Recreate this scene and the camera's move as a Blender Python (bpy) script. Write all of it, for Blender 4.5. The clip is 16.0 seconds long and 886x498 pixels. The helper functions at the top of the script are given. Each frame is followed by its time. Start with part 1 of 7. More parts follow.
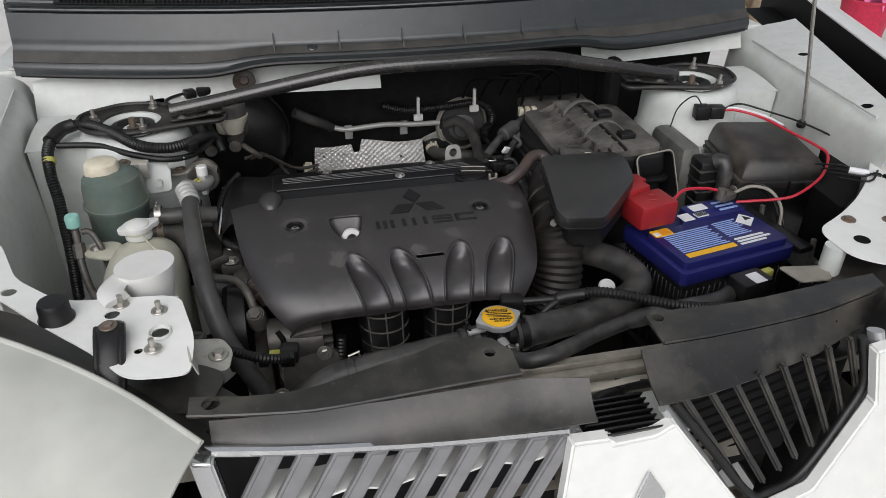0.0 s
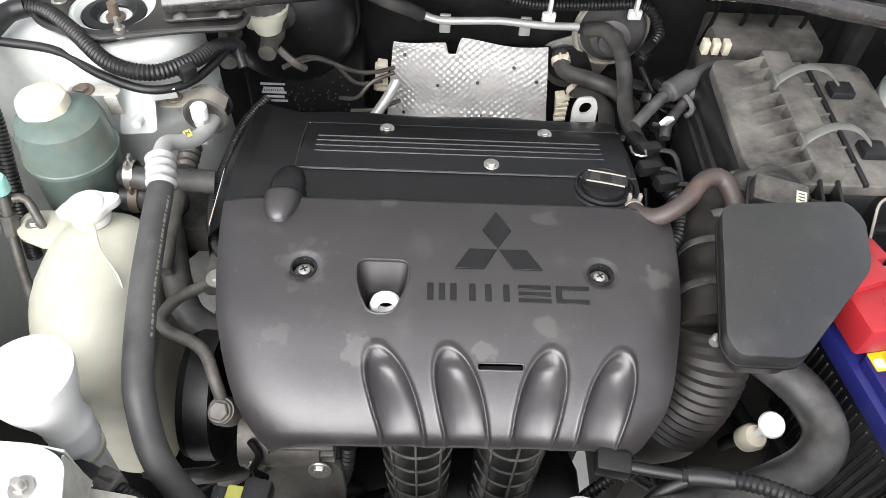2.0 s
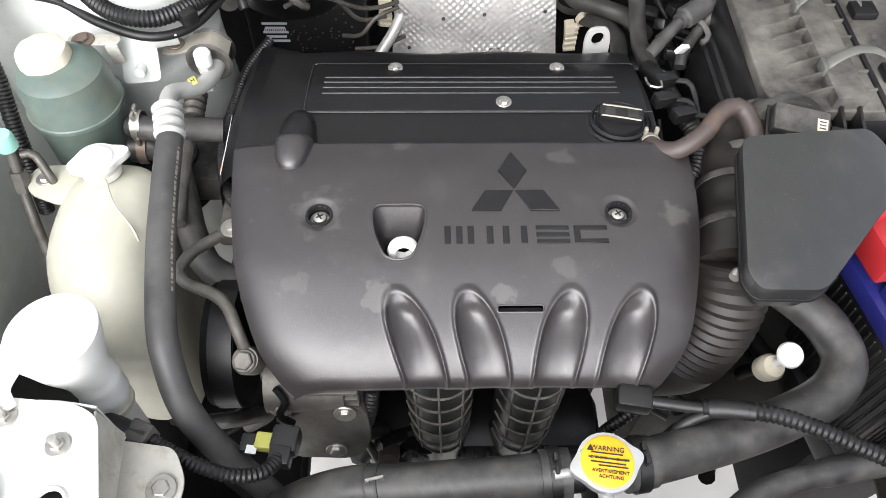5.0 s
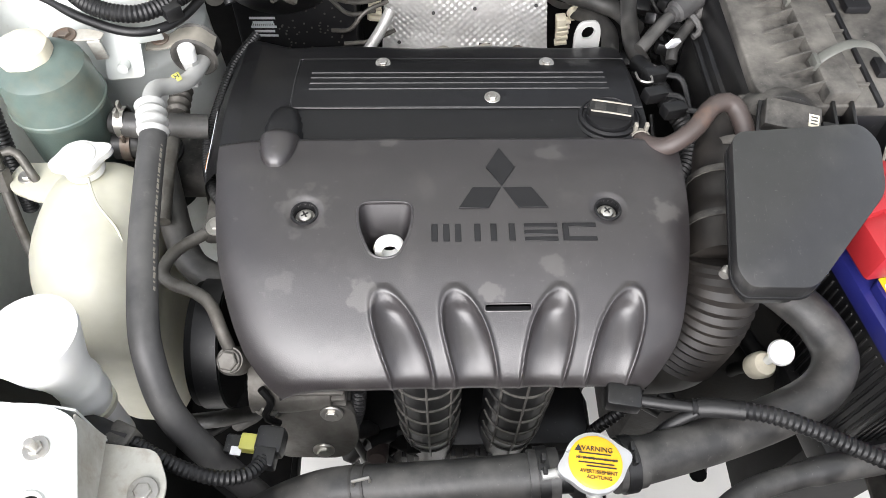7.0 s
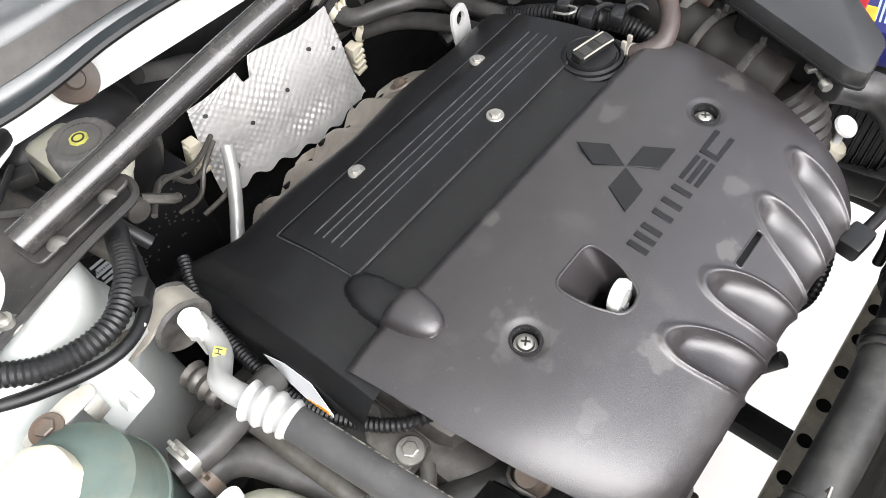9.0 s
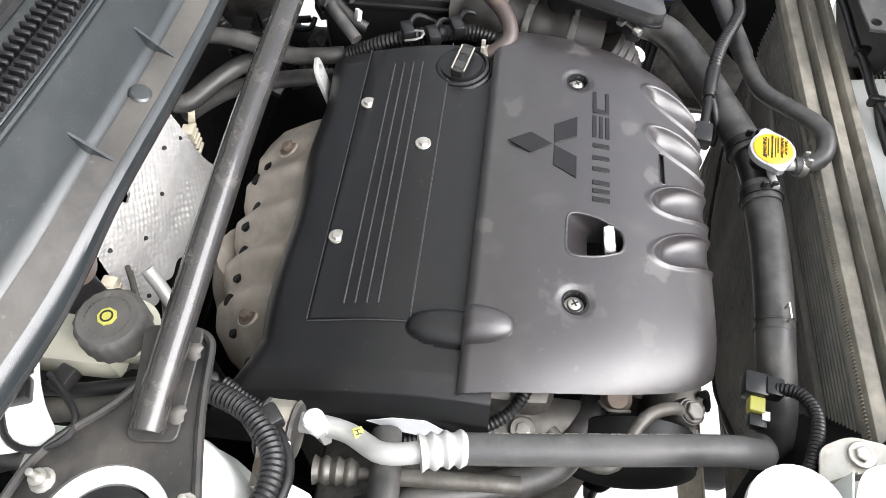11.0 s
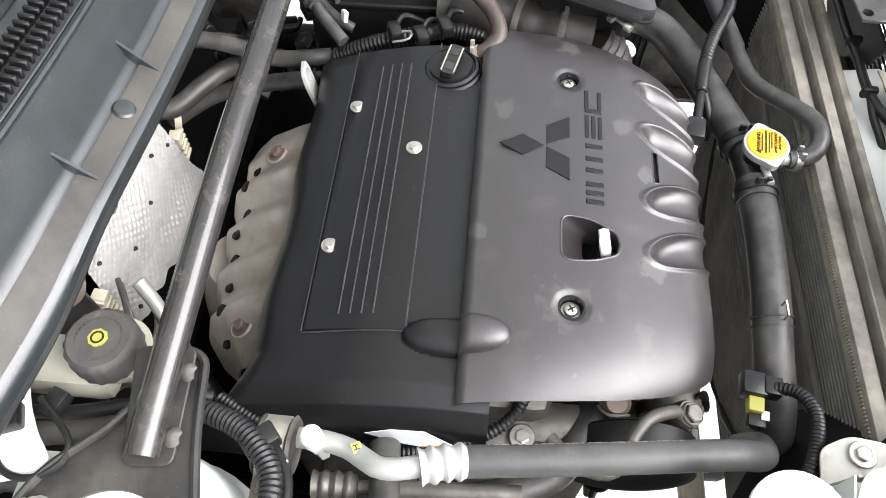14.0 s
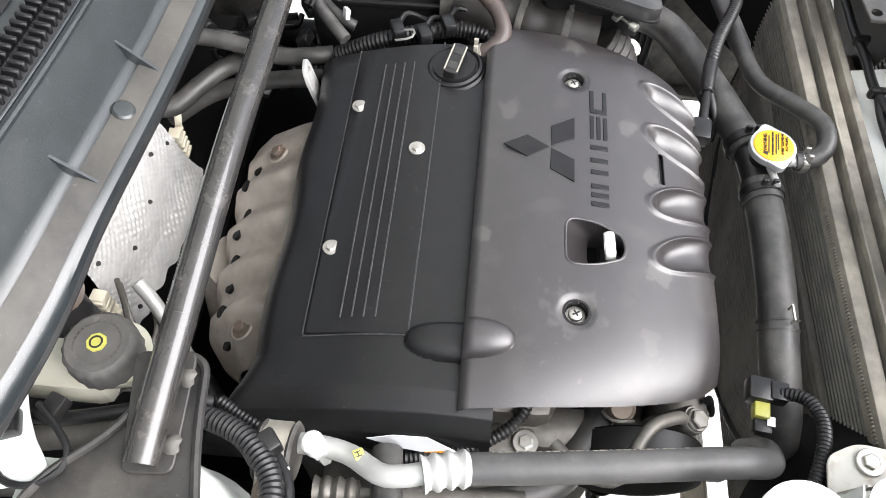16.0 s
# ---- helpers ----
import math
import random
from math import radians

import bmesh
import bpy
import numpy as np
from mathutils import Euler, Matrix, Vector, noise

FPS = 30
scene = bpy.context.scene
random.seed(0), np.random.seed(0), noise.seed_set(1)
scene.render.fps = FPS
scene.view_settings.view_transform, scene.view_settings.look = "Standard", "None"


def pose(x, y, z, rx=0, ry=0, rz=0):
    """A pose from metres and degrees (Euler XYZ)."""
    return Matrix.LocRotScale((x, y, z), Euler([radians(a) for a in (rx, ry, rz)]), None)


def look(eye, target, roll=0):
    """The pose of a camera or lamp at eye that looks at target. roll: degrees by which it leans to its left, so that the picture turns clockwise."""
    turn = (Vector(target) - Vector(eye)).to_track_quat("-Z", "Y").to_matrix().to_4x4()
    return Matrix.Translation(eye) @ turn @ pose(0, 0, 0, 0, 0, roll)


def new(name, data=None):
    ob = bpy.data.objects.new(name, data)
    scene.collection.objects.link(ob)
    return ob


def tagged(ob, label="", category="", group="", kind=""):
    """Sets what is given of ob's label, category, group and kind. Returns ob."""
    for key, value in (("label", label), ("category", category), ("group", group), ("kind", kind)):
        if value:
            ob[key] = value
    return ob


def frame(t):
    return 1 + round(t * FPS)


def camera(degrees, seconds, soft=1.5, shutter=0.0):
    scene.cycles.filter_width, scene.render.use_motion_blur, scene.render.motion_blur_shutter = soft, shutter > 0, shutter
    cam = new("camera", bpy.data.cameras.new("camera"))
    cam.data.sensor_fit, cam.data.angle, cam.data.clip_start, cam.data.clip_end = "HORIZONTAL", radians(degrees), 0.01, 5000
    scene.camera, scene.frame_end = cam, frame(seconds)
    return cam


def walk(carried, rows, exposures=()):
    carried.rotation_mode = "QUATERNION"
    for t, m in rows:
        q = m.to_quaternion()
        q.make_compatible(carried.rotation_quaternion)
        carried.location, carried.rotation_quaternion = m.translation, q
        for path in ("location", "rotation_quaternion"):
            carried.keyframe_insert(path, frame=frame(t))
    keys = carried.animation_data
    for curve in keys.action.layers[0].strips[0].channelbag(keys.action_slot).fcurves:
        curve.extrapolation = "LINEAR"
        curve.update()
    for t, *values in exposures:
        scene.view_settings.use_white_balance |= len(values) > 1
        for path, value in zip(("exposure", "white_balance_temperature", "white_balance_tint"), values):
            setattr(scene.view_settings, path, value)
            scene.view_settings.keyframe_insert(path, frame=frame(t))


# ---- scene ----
cam = camera(62.0, 16.0, soft=0.7)
PATH = [
    (0, (0.024, -0.121, 1.51), (0.407, 1.534, 0.453), 0.3),
    (0.5, (0.08, 0.104, 1.489), (0.482, 1.635, 0.267), 2.2),
    (1, (0.07, 0.305, 1.537), (0.318, 1.661, 0.088), 1.4),
    (1.5, (0.1, 0.406, 1.519), (0.216, 1.692, -0.008), 4.0),
    (2, (0.139, 0.451, 1.517), (0.204, 1.726, -0.023), 4.0),
    (2.5, (0.126, 0.452, 1.526), (0.153, 1.649, -0.076), 0.7),
    (3, (0.127, 0.46, 1.524), (0.167, 1.626, -0.101), 0.9),
    (3.5, (0.13, 0.459, 1.525), (0.166, 1.613, -0.108), 1.0),
    (4, (0.128, 0.461, 1.523), (0.176, 1.606, -0.116), 1.6),
    (6.5, (0.131, 0.469, 1.517), (0.186, 1.582, -0.144), 1.9),
    (7, (0.138, 0.472, 1.514), (0.198, 1.586, -0.146), 2.0),
    (7.5, (0.142, 0.47, 1.497), (0.24, 1.661, -0.107), 1.8),
    (8, (0.012, 0.484, 1.475), (0.404, 1.716, -0.05), 0.2),
    (8.5, (-0.141, 0.576, 1.468), (0.433, 1.643, -0.124), -5.6),
    (9, (-0.212, 0.765, 1.444), (0.621, 1.565, -0.188), -6.4),
    (9.2, (-0.246, 0.821, 1.441), (0.662, 1.474, -0.218), -4.1),
    (11.3, (-0.34, 1.006, 1.563), (0.747, 1.102, -0.112), 0.5),
    (11.5, (-0.338, 1.003, 1.563), (0.749, 1.091, -0.114), 0.5),
    (12, (-0.335, 1.001, 1.563), (0.743, 1.089, -0.12), 0.4),
    (12.5, (-0.331, 1.003, 1.562), (0.748, 1.093, -0.12), 0.2),
    (13, (-0.327, 1.004, 1.561), (0.744, 1.097, -0.125), 0.2),
    (13.5, (-0.322, 1.006, 1.561), (0.745, 1.095, -0.128), 0.3),
    (14, (-0.318, 1.008, 1.56), (0.74, 1.099, -0.135), 0.2),
    (14.5, (-0.316, 1.008, 1.562), (0.748, 1.093, -0.13), 0.5),
    (15, (-0.312, 1.009, 1.559), (0.744, 1.095, -0.137), 0.5),
    (15.5, (-0.308, 1.013, 1.557), (0.74, 1.1, -0.144), 0.6),
    (16, (-0.306, 1.013, 1.557), (0.738, 1.101, -0.146), 0.5),
]
EXPOSURES = [(t, stops + 0.32, 6400, 12) for t, stops in ((0.0, -0.45), (0.5, 0.70), (1.0, 1.1), (1.5, 1.15), (4.0, 1.2), (7.5, 1.3), (8.0, 1.6), (9.0, 1.45), (11.5, 1.6), (16.0, 1.6))]
walk(cam, [(t, look(eye, target, roll)) for t, eye, target, roll in PATH], EXPOSURES)

# ---- world and light ----
world = bpy.data.worlds.new("overcast_sky")
scene.world = world
world.use_nodes = True
wn, wl = world.node_tree.nodes, world.node_tree.links
sky = wn.new("ShaderNodeTexSky")
sky.sky_type = "NISHITA"
sky.sun_disc = False
sky.sun_elevation, sky.sun_rotation = radians(37), radians(200.6)
sky.air_density, sky.dust_density = 1.0, 4.0
grey = wn.new("ShaderNodeHueSaturation")
grey.inputs["Saturation"].default_value = 0.35
wl.new(sky.outputs[0], grey.inputs["Color"])
cloud = wn.new("ShaderNodeMix")
cloud.data_type = "RGBA"
cloud.inputs["Factor"].default_value = 0.55
wl.new(grey.outputs[0], cloud.inputs["A"])
cloud.inputs["B"].default_value = (4.5, 4.65, 4.85, 1)
wl.new(cloud.outputs["Result"], wn["Background"].inputs[0])
wn["Background"].inputs[1].default_value = 0.095
sun = new("sun", bpy.data.lights.new("sun", "SUN"))
sun.data.energy, sun.data.angle, sun.data.color = 2.2, radians(65), (1.0, 0.985, 0.975)
sun.matrix_world = look((0, 0, 0), (0.30, 0.80, -0.65))


# ---- materials ----
def mat(name, colour, rough=0.5, metal=0.0, var=0.18, scale=45.0, dust=0.0, dust_colour=(0.33, 0.3, 0.26), dust_scale=14.0,
        bump=0.15, fine=600.0, coat=0.0, spec=0.5, trans=0.0, sss=0.0, rust=0.0, specks=0.0, smudge=0.0, patches=(), scratch=0.0):
    """A painted, moulded or cast surface: mottled colour, patches of dust, fine relief."""
    m = bpy.data.materials.new(name)
    m.use_nodes = True
    n, l = m.node_tree.nodes, m.node_tree.links
    b = n["Principled BSDF"]
    tc = n.new("ShaderNodeTexCoord")
    big = n.new("ShaderNodeTexNoise")
    big.inputs["Scale"].default_value, big.inputs["Detail"].default_value = scale, 6
    l.new(tc.outputs["Object"], big.inputs["Vector"])
    ramp = n.new("ShaderNodeValToRGB")
    ramp.color_ramp.elements[0].position, ramp.color_ramp.elements[1].position = 0.3, 0.7
    ramp.color_ramp.elements[0].color = (*[c * (1 - var) for c in colour], 1)
    ramp.color_ramp.elements[1].color = (*[min(1, c * (1 + var)) for c in colour], 1)
    l.new(big.outputs["Fac"], ramp.inputs["Fac"])
    colour_out = ramp.outputs["Color"]
    small = n.new("ShaderNodeTexNoise")
    small.inputs["Scale"].default_value, small.inputs["Detail"].default_value = fine, 3
    l.new(tc.outputs["Object"], small.inputs["Vector"])
    rough_out = None
    for amount, tint, size, rise in ((dust, dust_colour, dust_scale, 0.25), (rust, (0.22, 0.1, 0.045), 60.0, 0.3)):
        if amount <= 0:
            continue
        patch = n.new("ShaderNodeTexNoise")
        patch.inputs["Scale"].default_value, patch.inputs["Detail"].default_value, patch.inputs["Roughness"].default_value = size, 9, 0.65
        l.new(tc.outputs["Object"], patch.inputs["Vector"])
        shape = n.new("ShaderNodeMapRange")
        shape.inputs["From Min"].default_value, shape.inputs["From Max"].default_value = 0.62 - 0.34 * amount, 0.8 - 0.2 * amount
        shape.inputs["To Max"].default_value = min(1.0, 0.25 + 0.75 * amount)
        l.new(patch.outputs["Fac"], shape.inputs["Value"])
        mix = n.new("ShaderNodeMix")
        mix.data_type = "RGBA"
        l.new(shape.outputs["Result"], mix.inputs["Factor"])
        l.new(colour_out, mix.inputs["A"])
        mix.inputs["B"].default_value = (*tint, 1)
        colour_out = mix.outputs["Result"]
        lift = n.new("ShaderNodeMath")
        lift.operation = "MULTIPLY_ADD"
        lift.inputs[1].default_value = rise
        l.new(shape.outputs["Result"], lift.inputs[0])
        if rough_out is None:
            lift.inputs[2].default_value = rough
        else:
            l.new(rough_out, lift.inputs[2])
        rough_out = lift.outputs[0]
    marks = []
    if specks:
        marks.append((380.0, 2, 0.70, 0.76, 0.4 * specks, (0.26, 0.25, 0.235)))
        marks.append((90.0, 3, 0.70, 0.74, 0.22 * specks, (0.22, 0.21, 0.2)))
        marks.append((5.0, 8, 0.5, 0.75, 0.3 * specks, dust_colour))
    if smudge:
        marks.append((16.0, 5, 0.58, 0.66, 0.32 * smudge, dust_colour))
    for size, detail, lo, hi, most, tint in marks:
        fleck = n.new("ShaderNodeTexNoise")
        fleck.inputs["Scale"].default_value, fleck.inputs["Detail"].default_value = size, detail
        l.new(tc.outputs["Object"], fleck.inputs["Vector"])
        shape = n.new("ShaderNodeMapRange")
        shape.inputs["From Min"].default_value, shape.inputs["From Max"].default_value, shape.inputs["To Max"].default_value = lo, hi, most
        l.new(fleck.outputs["Fac"], shape.inputs["Value"])
        mix = n.new("ShaderNodeMix")
        mix.data_type = "RGBA"
        l.new(shape.outputs["Result"], mix.inputs["Factor"])
        l.new(colour_out, mix.inputs["A"])
        mix.inputs["B"].default_value = (*tint, 1)
        colour_out = mix.outputs["Result"]
    if scratch:
        for turn, stretch in ((25, 9.0), (-40, 14.0), (80, 11.0)):
            way = n.new("ShaderNodeMapping")
            way.inputs["Rotation"].default_value = (0, 0, radians(turn))
            way.inputs["Scale"].default_value = (stretch * 14, 14, 14)
            l.new(tc.outputs["Object"], way.inputs["Vector"])
            line = n.new("ShaderNodeTexNoise")
            line.inputs["Scale"].default_value, line.inputs["Detail"].default_value = 4.0, 1.0
            l.new(way.outputs["Vector"], line.inputs["Vector"])
            shape = n.new("ShaderNodeMapRange")
            shape.inputs["From Min"].default_value, shape.inputs["From Max"].default_value, shape.inputs["To Max"].default_value = 0.76, 0.80, 0.4 * scratch
            l.new(line.outputs["Fac"], shape.inputs["Value"])
            mix = n.new("ShaderNodeMix")
            mix.data_type = "RGBA"
            l.new(shape.outputs["Result"], mix.inputs["Factor"])
            l.new(colour_out, mix.inputs["A"])
            mix.inputs["B"].default_value = (0.13, 0.125, 0.12, 1)
            colour_out = mix.outputs["Result"]
    if patches:
        warp = n.new("ShaderNodeTexNoise")
        warp.inputs["Scale"].default_value, warp.inputs["Detail"].default_value = 70, 5
        l.new(tc.outputs["Object"], warp.inputs["Vector"])
    for x, y, z, wide, most in patches:
        gap = n.new("ShaderNodeVectorMath")
        gap.operation = "DISTANCE"
        l.new(tc.outputs["Object"], gap.inputs[0])
        gap.inputs[1].default_value = (x, y, z)
        bent = n.new("ShaderNodeMath")
        bent.operation = "MULTIPLY_ADD"
        l.new(warp.outputs["Fac"], bent.inputs[0])
        bent.inputs[1].default_value = 2.6 * wide
        l.new(gap.outputs["Value"], bent.inputs[2])
        shape = n.new("ShaderNodeMapRange")
        shape.inputs["From Min"].default_value, shape.inputs["From Max"].default_value = 2.15 * wide, 1.85 * wide
        shape.inputs["To Max"].default_value = most
        l.new(bent.outputs[0], shape.inputs["Value"])
        mix = n.new("ShaderNodeMix")
        mix.data_type = "RGBA"
        l.new(shape.outputs["Result"], mix.inputs["Factor"])
        l.new(colour_out, mix.inputs["A"])
        mix.inputs["B"].default_value = (0.092, 0.086, 0.082, 1)
        colour_out = mix.outputs["Result"]
    if rough_out is None:
        vary = n.new("ShaderNodeMath")
        vary.operation = "MULTIPLY_ADD"
        l.new(big.outputs["Fac"], vary.inputs[0])
        vary.inputs[1].default_value, vary.inputs[2].default_value = 0.16, rough - 0.08
        rough_out = vary.outputs[0]
    l.new(colour_out, b.inputs["Base Color"])
    l.new(rough_out, b.inputs["Roughness"])
    b.inputs["Metallic"].default_value = metal
    b.inputs["Specular IOR Level"].default_value = spec
    b.inputs["Coat Weight"].default_value = coat
    b.inputs["Transmission Weight"].default_value = trans
    if sss:
        b.inputs["Subsurface Weight"].default_value = sss
        b.inputs["Subsurface Radius"].default_value = (0.02, 0.02, 0.015)
    if bump:
        bp = n.new("ShaderNodeBump")
        bp.inputs["Strength"].default_value, bp.inputs["Distance"].default_value = bump, 0.0006
        l.new(small.outputs["Fac"], bp.inputs["Height"])
        l.new(bp.outputs["Normal"], b.inputs["Normal"])
    return m


COVER = mat("cover_plastic", (0.0228, 0.0198, 0.0208), 0.37, var=0.12, dust=0.2, dust_colour=(0.075, 0.07, 0.066), dust_scale=9, bump=0.35, fine=1500, spec=1.0, specks=0.4, smudge=0.8, scratch=0.35,
            patches=[(x - 0.17, y - 0.88, z - 0.80, r, k) for x, y, z, r, k in ((0.081, 0.827, 0.911, 0.020, 0.6), (0.204, 0.828, 0.912, 0.013, 0.6), (0.264, 0.851, 0.919, 0.013, 0.45), (0.385, 0.912, 0.921, 0.018, 0.6), (0.104, 1.008, 0.924, 0.012, 0.5), (0.277, 0.985, 0.926, 0.016, 0.4), (0.022, 0.916, 0.926, 0.032, 0.35), (0.005, 0.84, 0.91, 0.014, 0.3))])
# paler than the rocker plastic: highlights painted on ribs and panel edges
EDGE_LIGHT = mat("edge_highlight_plastic", (0.042, 0.042, 0.043), 0.33, var=0.4, scale=160)
ROCKER = mat("rocker_plastic", (0.0085, 0.0085, 0.0092), 0.34, var=0.15, dust=0.12, dust_colour=(0.028, 0.027, 0.025), bump=0.25, fine=1500, spec=0.4, specks=0.3, scratch=0.25)
LOGO = mat("dark_inlay", (0.010, 0.010, 0.011), 0.45, bump=0.2, spec=0.35)
BLACK = mat("black_plastic", (0.008, 0.008, 0.0085), 0.36, dust=0.26, dust_colour=(0.035, 0.033, 0.03), spec=0.5, specks=0.6, smudge=0.6)
# near-black for black parts, and for shade in gaps and deep recesses
DEEP = mat("black_metal_and_shade", (0.005, 0.005, 0.005), 0.6, dust=0.2, dust_colour=(0.018, 0.016, 0.014), spec=0.12)
DUSTY = mat("dusty_black_plastic", (0.02, 0.019, 0.018), 0.5, dust=0.62, dust_colour=(0.215, 0.202, 0.18), dust_scale=12, specks=0.8, smudge=0.9)
SHROUD = mat("weathered_shroud", (0.013, 0.0125, 0.012), 0.36, dust=0.5, dust_colour=(0.10, 0.092, 0.075), dust_scale=13, spec=0.8, specks=0.8, smudge=0.8, scratch=0.8)
RUBBER = mat("hose_rubber", (0.026, 0.0255, 0.025), 0.45, dust=0.55, dust_colour=(0.105, 0.10, 0.092), dust_scale=22, spec=0.7, specks=0.6, smudge=0.7, scratch=0.3)
BLACK_RUBBER = mat("black_rubber", (0.008, 0.008, 0.0085), 0.42, dust=0.3, dust_colour=(0.036, 0.035, 0.033), spec=0.45, specks=0.3)
BROWN_DUCT = mat("brown_dusty_duct", (0.010, 0.0085, 0.0075), 0.5, dust=0.5, dust_colour=(0.042, 0.035, 0.029), dust_scale=16, smudge=0.6)
RED_HOSE = mat("baked_hose", (0.055, 0.042, 0.038), 0.5, dust=0.35, dust_colour=(0.2, 0.105, 0.06), dust_scale=24)
WHITE = mat("white_paint", (0.84, 0.85, 0.82), 0.28, var=0.03, dust=0.16, dust_colour=(0.5, 0.47, 0.4), dust_scale=9, coat=0.4, bump=0.03)
WHITE_SHEET = mat("white_sheet_metal", (0.61, 0.635, 0.61), 0.36, var=0.05, dust=0.25, dust_colour=(0.5, 0.47, 0.4), dust_scale=11, bump=0.05, rust=0.05, smudge=0.4)
MILK = mat("milky_plastic", (0.56, 0.55, 0.455), 0.4, var=0.05, dust=0.15, dust_colour=(0.5, 0.46, 0.36), sss=0.35, bump=0.05)
SNOW = mat("clean_white_plastic", (0.74, 0.74, 0.72), 0.35, var=0.03, sss=0.2, bump=0.04)
CREAM = mat("cream_plastic", (0.68, 0.63, 0.5), 0.5, var=0.08, dust=0.3, dust_colour=(0.4, 0.33, 0.22), dust_scale=40)
GREEN = mat("green_reservoir", (0.105, 0.142, 0.127), 0.3, var=0.12, dust=0.4, dust_colour=(0.2, 0.185, 0.13), sss=0.1, dust_scale=14, smudge=0.7)
MINT = mat("mint_plastic", (0.32, 0.62, 0.55), 0.45, var=0.06)
ALU = mat("cast_aluminium", (0.15, 0.143, 0.13), 0.48, metal=0.6, dust=0.6, dust_colour=(0.075, 0.066, 0.054), dust_scale=30, bump=0.4, fine=250, smudge=0.6)
PIPE = mat("bright_aluminium_pipe", (0.47, 0.47, 0.455), 0.4, metal=0.3, var=0.06, dust=0.2, dust_colour=(0.4, 0.38, 0.33))
STEEL = mat("zinc_steel", (0.5, 0.485, 0.45), 0.35, metal=0.85, dust=0.3, dust_colour=(0.24, 0.21, 0.17), dust_scale=60, rust=0.12)
RUSTY = mat("rusty_steel", (0.2, 0.165, 0.135), 0.5, metal=0.5, rust=0.4)
FOIL = mat("dimpled_foil", (0.62, 0.615, 0.6), 0.42, metal=0.35, var=0.12, scale=30, dust=0.35, dust_colour=(0.42, 0.40, 0.36), dust_scale=14, bump=0.15)
SHIELD = mat("tan_heat_shield", (0.42, 0.38, 0.33), 0.5, metal=0.45, var=0.12, dust=0.5, dust_colour=(0.36, 0.31, 0.25), dust_scale=16, rust=0.12)
TOWER_PLATE = mat("dusty_black_steel", (0.018, 0.0175, 0.017), 0.45, dust=0.42, dust_colour=(0.10, 0.092, 0.08), dust_scale=12, specks=0.7, smudge=0.8)
GROMMET = mat("brown_rubber", (0.05, 0.036, 0.026), 0.5, var=0.2, dust=0.3, dust_colour=(0.09, 0.07, 0.055))
LID = mat("dust_topped_lid", (0.016, 0.0155, 0.015), 0.4, dust=0.65, dust_colour=(0.125, 0.108, 0.089), dust_scale=7, specks=0.8, smudge=0.6)
# oily casting darkened to near-black for the shaded cavity around it
GRIMY_SHADE = mat("shaded_oily_casting", (0.011, 0.0105, 0.0095), 0.5, metal=0.3, dust=0.5, dust_colour=(0.028, 0.024, 0.02), dust_scale=20, bump=0.5, fine=200, spec=0.2)
PALE_DUST = mat("thick_pale_dust", (0.045, 0.043, 0.04), 0.6, var=0.3, dust=0.6, dust_colour=(0.09, 0.085, 0.075), dust_scale=14, specks=0.8, smudge=0.6)
RESONATOR = mat("satin_resonator_plastic", (0.0155, 0.0155, 0.016), 0.33, var=0.15, dust=0.25, dust_colour=(0.06, 0.057, 0.053), dust_scale=12, spec=0.9, specks=0.7, smudge=1.0, scratch=0.6)
DIRTY_WHITE = mat("dirty_white_sheet", (0.5, 0.495, 0.45), 0.45, var=0.1, dust=0.5, dust_colour=(0.27, 0.23, 0.17), dust_scale=22, rust=0.25, smudge=0.6)
CAPDUST = mat("dusty_black_cap", (0.075, 0.073, 0.07), 0.6, var=0.2, dust=0.55, dust_colour=(0.12, 0.112, 0.098), dust_scale=30, specks=1.0)
GREY_HOSE = mat("grey_rubber_hose", (0.05, 0.049, 0.049), 0.5, var=0.12, dust=0.45, dust_colour=(0.11, 0.107, 0.102), dust_scale=18, spec=0.6, specks=0.5, smudge=0.8, scratch=0.3)
CANISTER = mat("cloudy_grey_plastic", (0.10, 0.102, 0.092), 0.45, var=0.15, dust=0.4, dust_colour=(0.19, 0.18, 0.155), dust_scale=16, specks=0.5, smudge=0.6)
BAR = mat("satin_black_bar", (0.022, 0.021, 0.0205), 0.22, metal=0.0, dust=0.3, dust_colour=(0.085, 0.078, 0.07), dust_scale=30, coat=0.8, specks=0.6, smudge=0.5, scratch=0.5)
COWL = mat("grey_cowl_plastic", (0.021, 0.026, 0.028), 0.32, dust=0.2, dust_colour=(0.055, 0.056, 0.055), dust_scale=8, fine=1200, bump=0.3, spec=1.0, specks=0.8, smudge=0.3, scratch=0.2)
FIREWALL = mat("black_insulation", (0.014, 0.014, 0.014), 0.8, var=0.25, dust=0.3, dust_colour=(0.03, 0.028, 0.026), bump=0.5, fine=300, spec=0.12)
BLUE = mat("blue_battery_case", (0.014, 0.016, 0.11), 0.28, var=0.06, dust=0.12, dust_colour=(0.07, 0.07, 0.14), specks=0.4)
RED = mat("red_plastic", (0.30, 0.016, 0.02), 0.42, var=0.08, dust=0.15, dust_colour=(0.3, 0.07, 0.065))
RED_WIRE = mat("red_wire", (0.5, 0.02, 0.04), 0.4, var=0.05)
YELLOW = mat("yellow_sticker", (0.85, 0.46, 0.015), 0.4, var=0.04)
LIME = mat("lime_plastic", (0.42, 0.41, 0.09), 0.45, var=0.06)
PRINT = mat("white_print", (0.75, 0.76, 0.78), 0.5, var=0.03)
PALE_BLUE = mat("pale_blue_print", (0.3, 0.42, 0.75), 0.5, var=0.05)
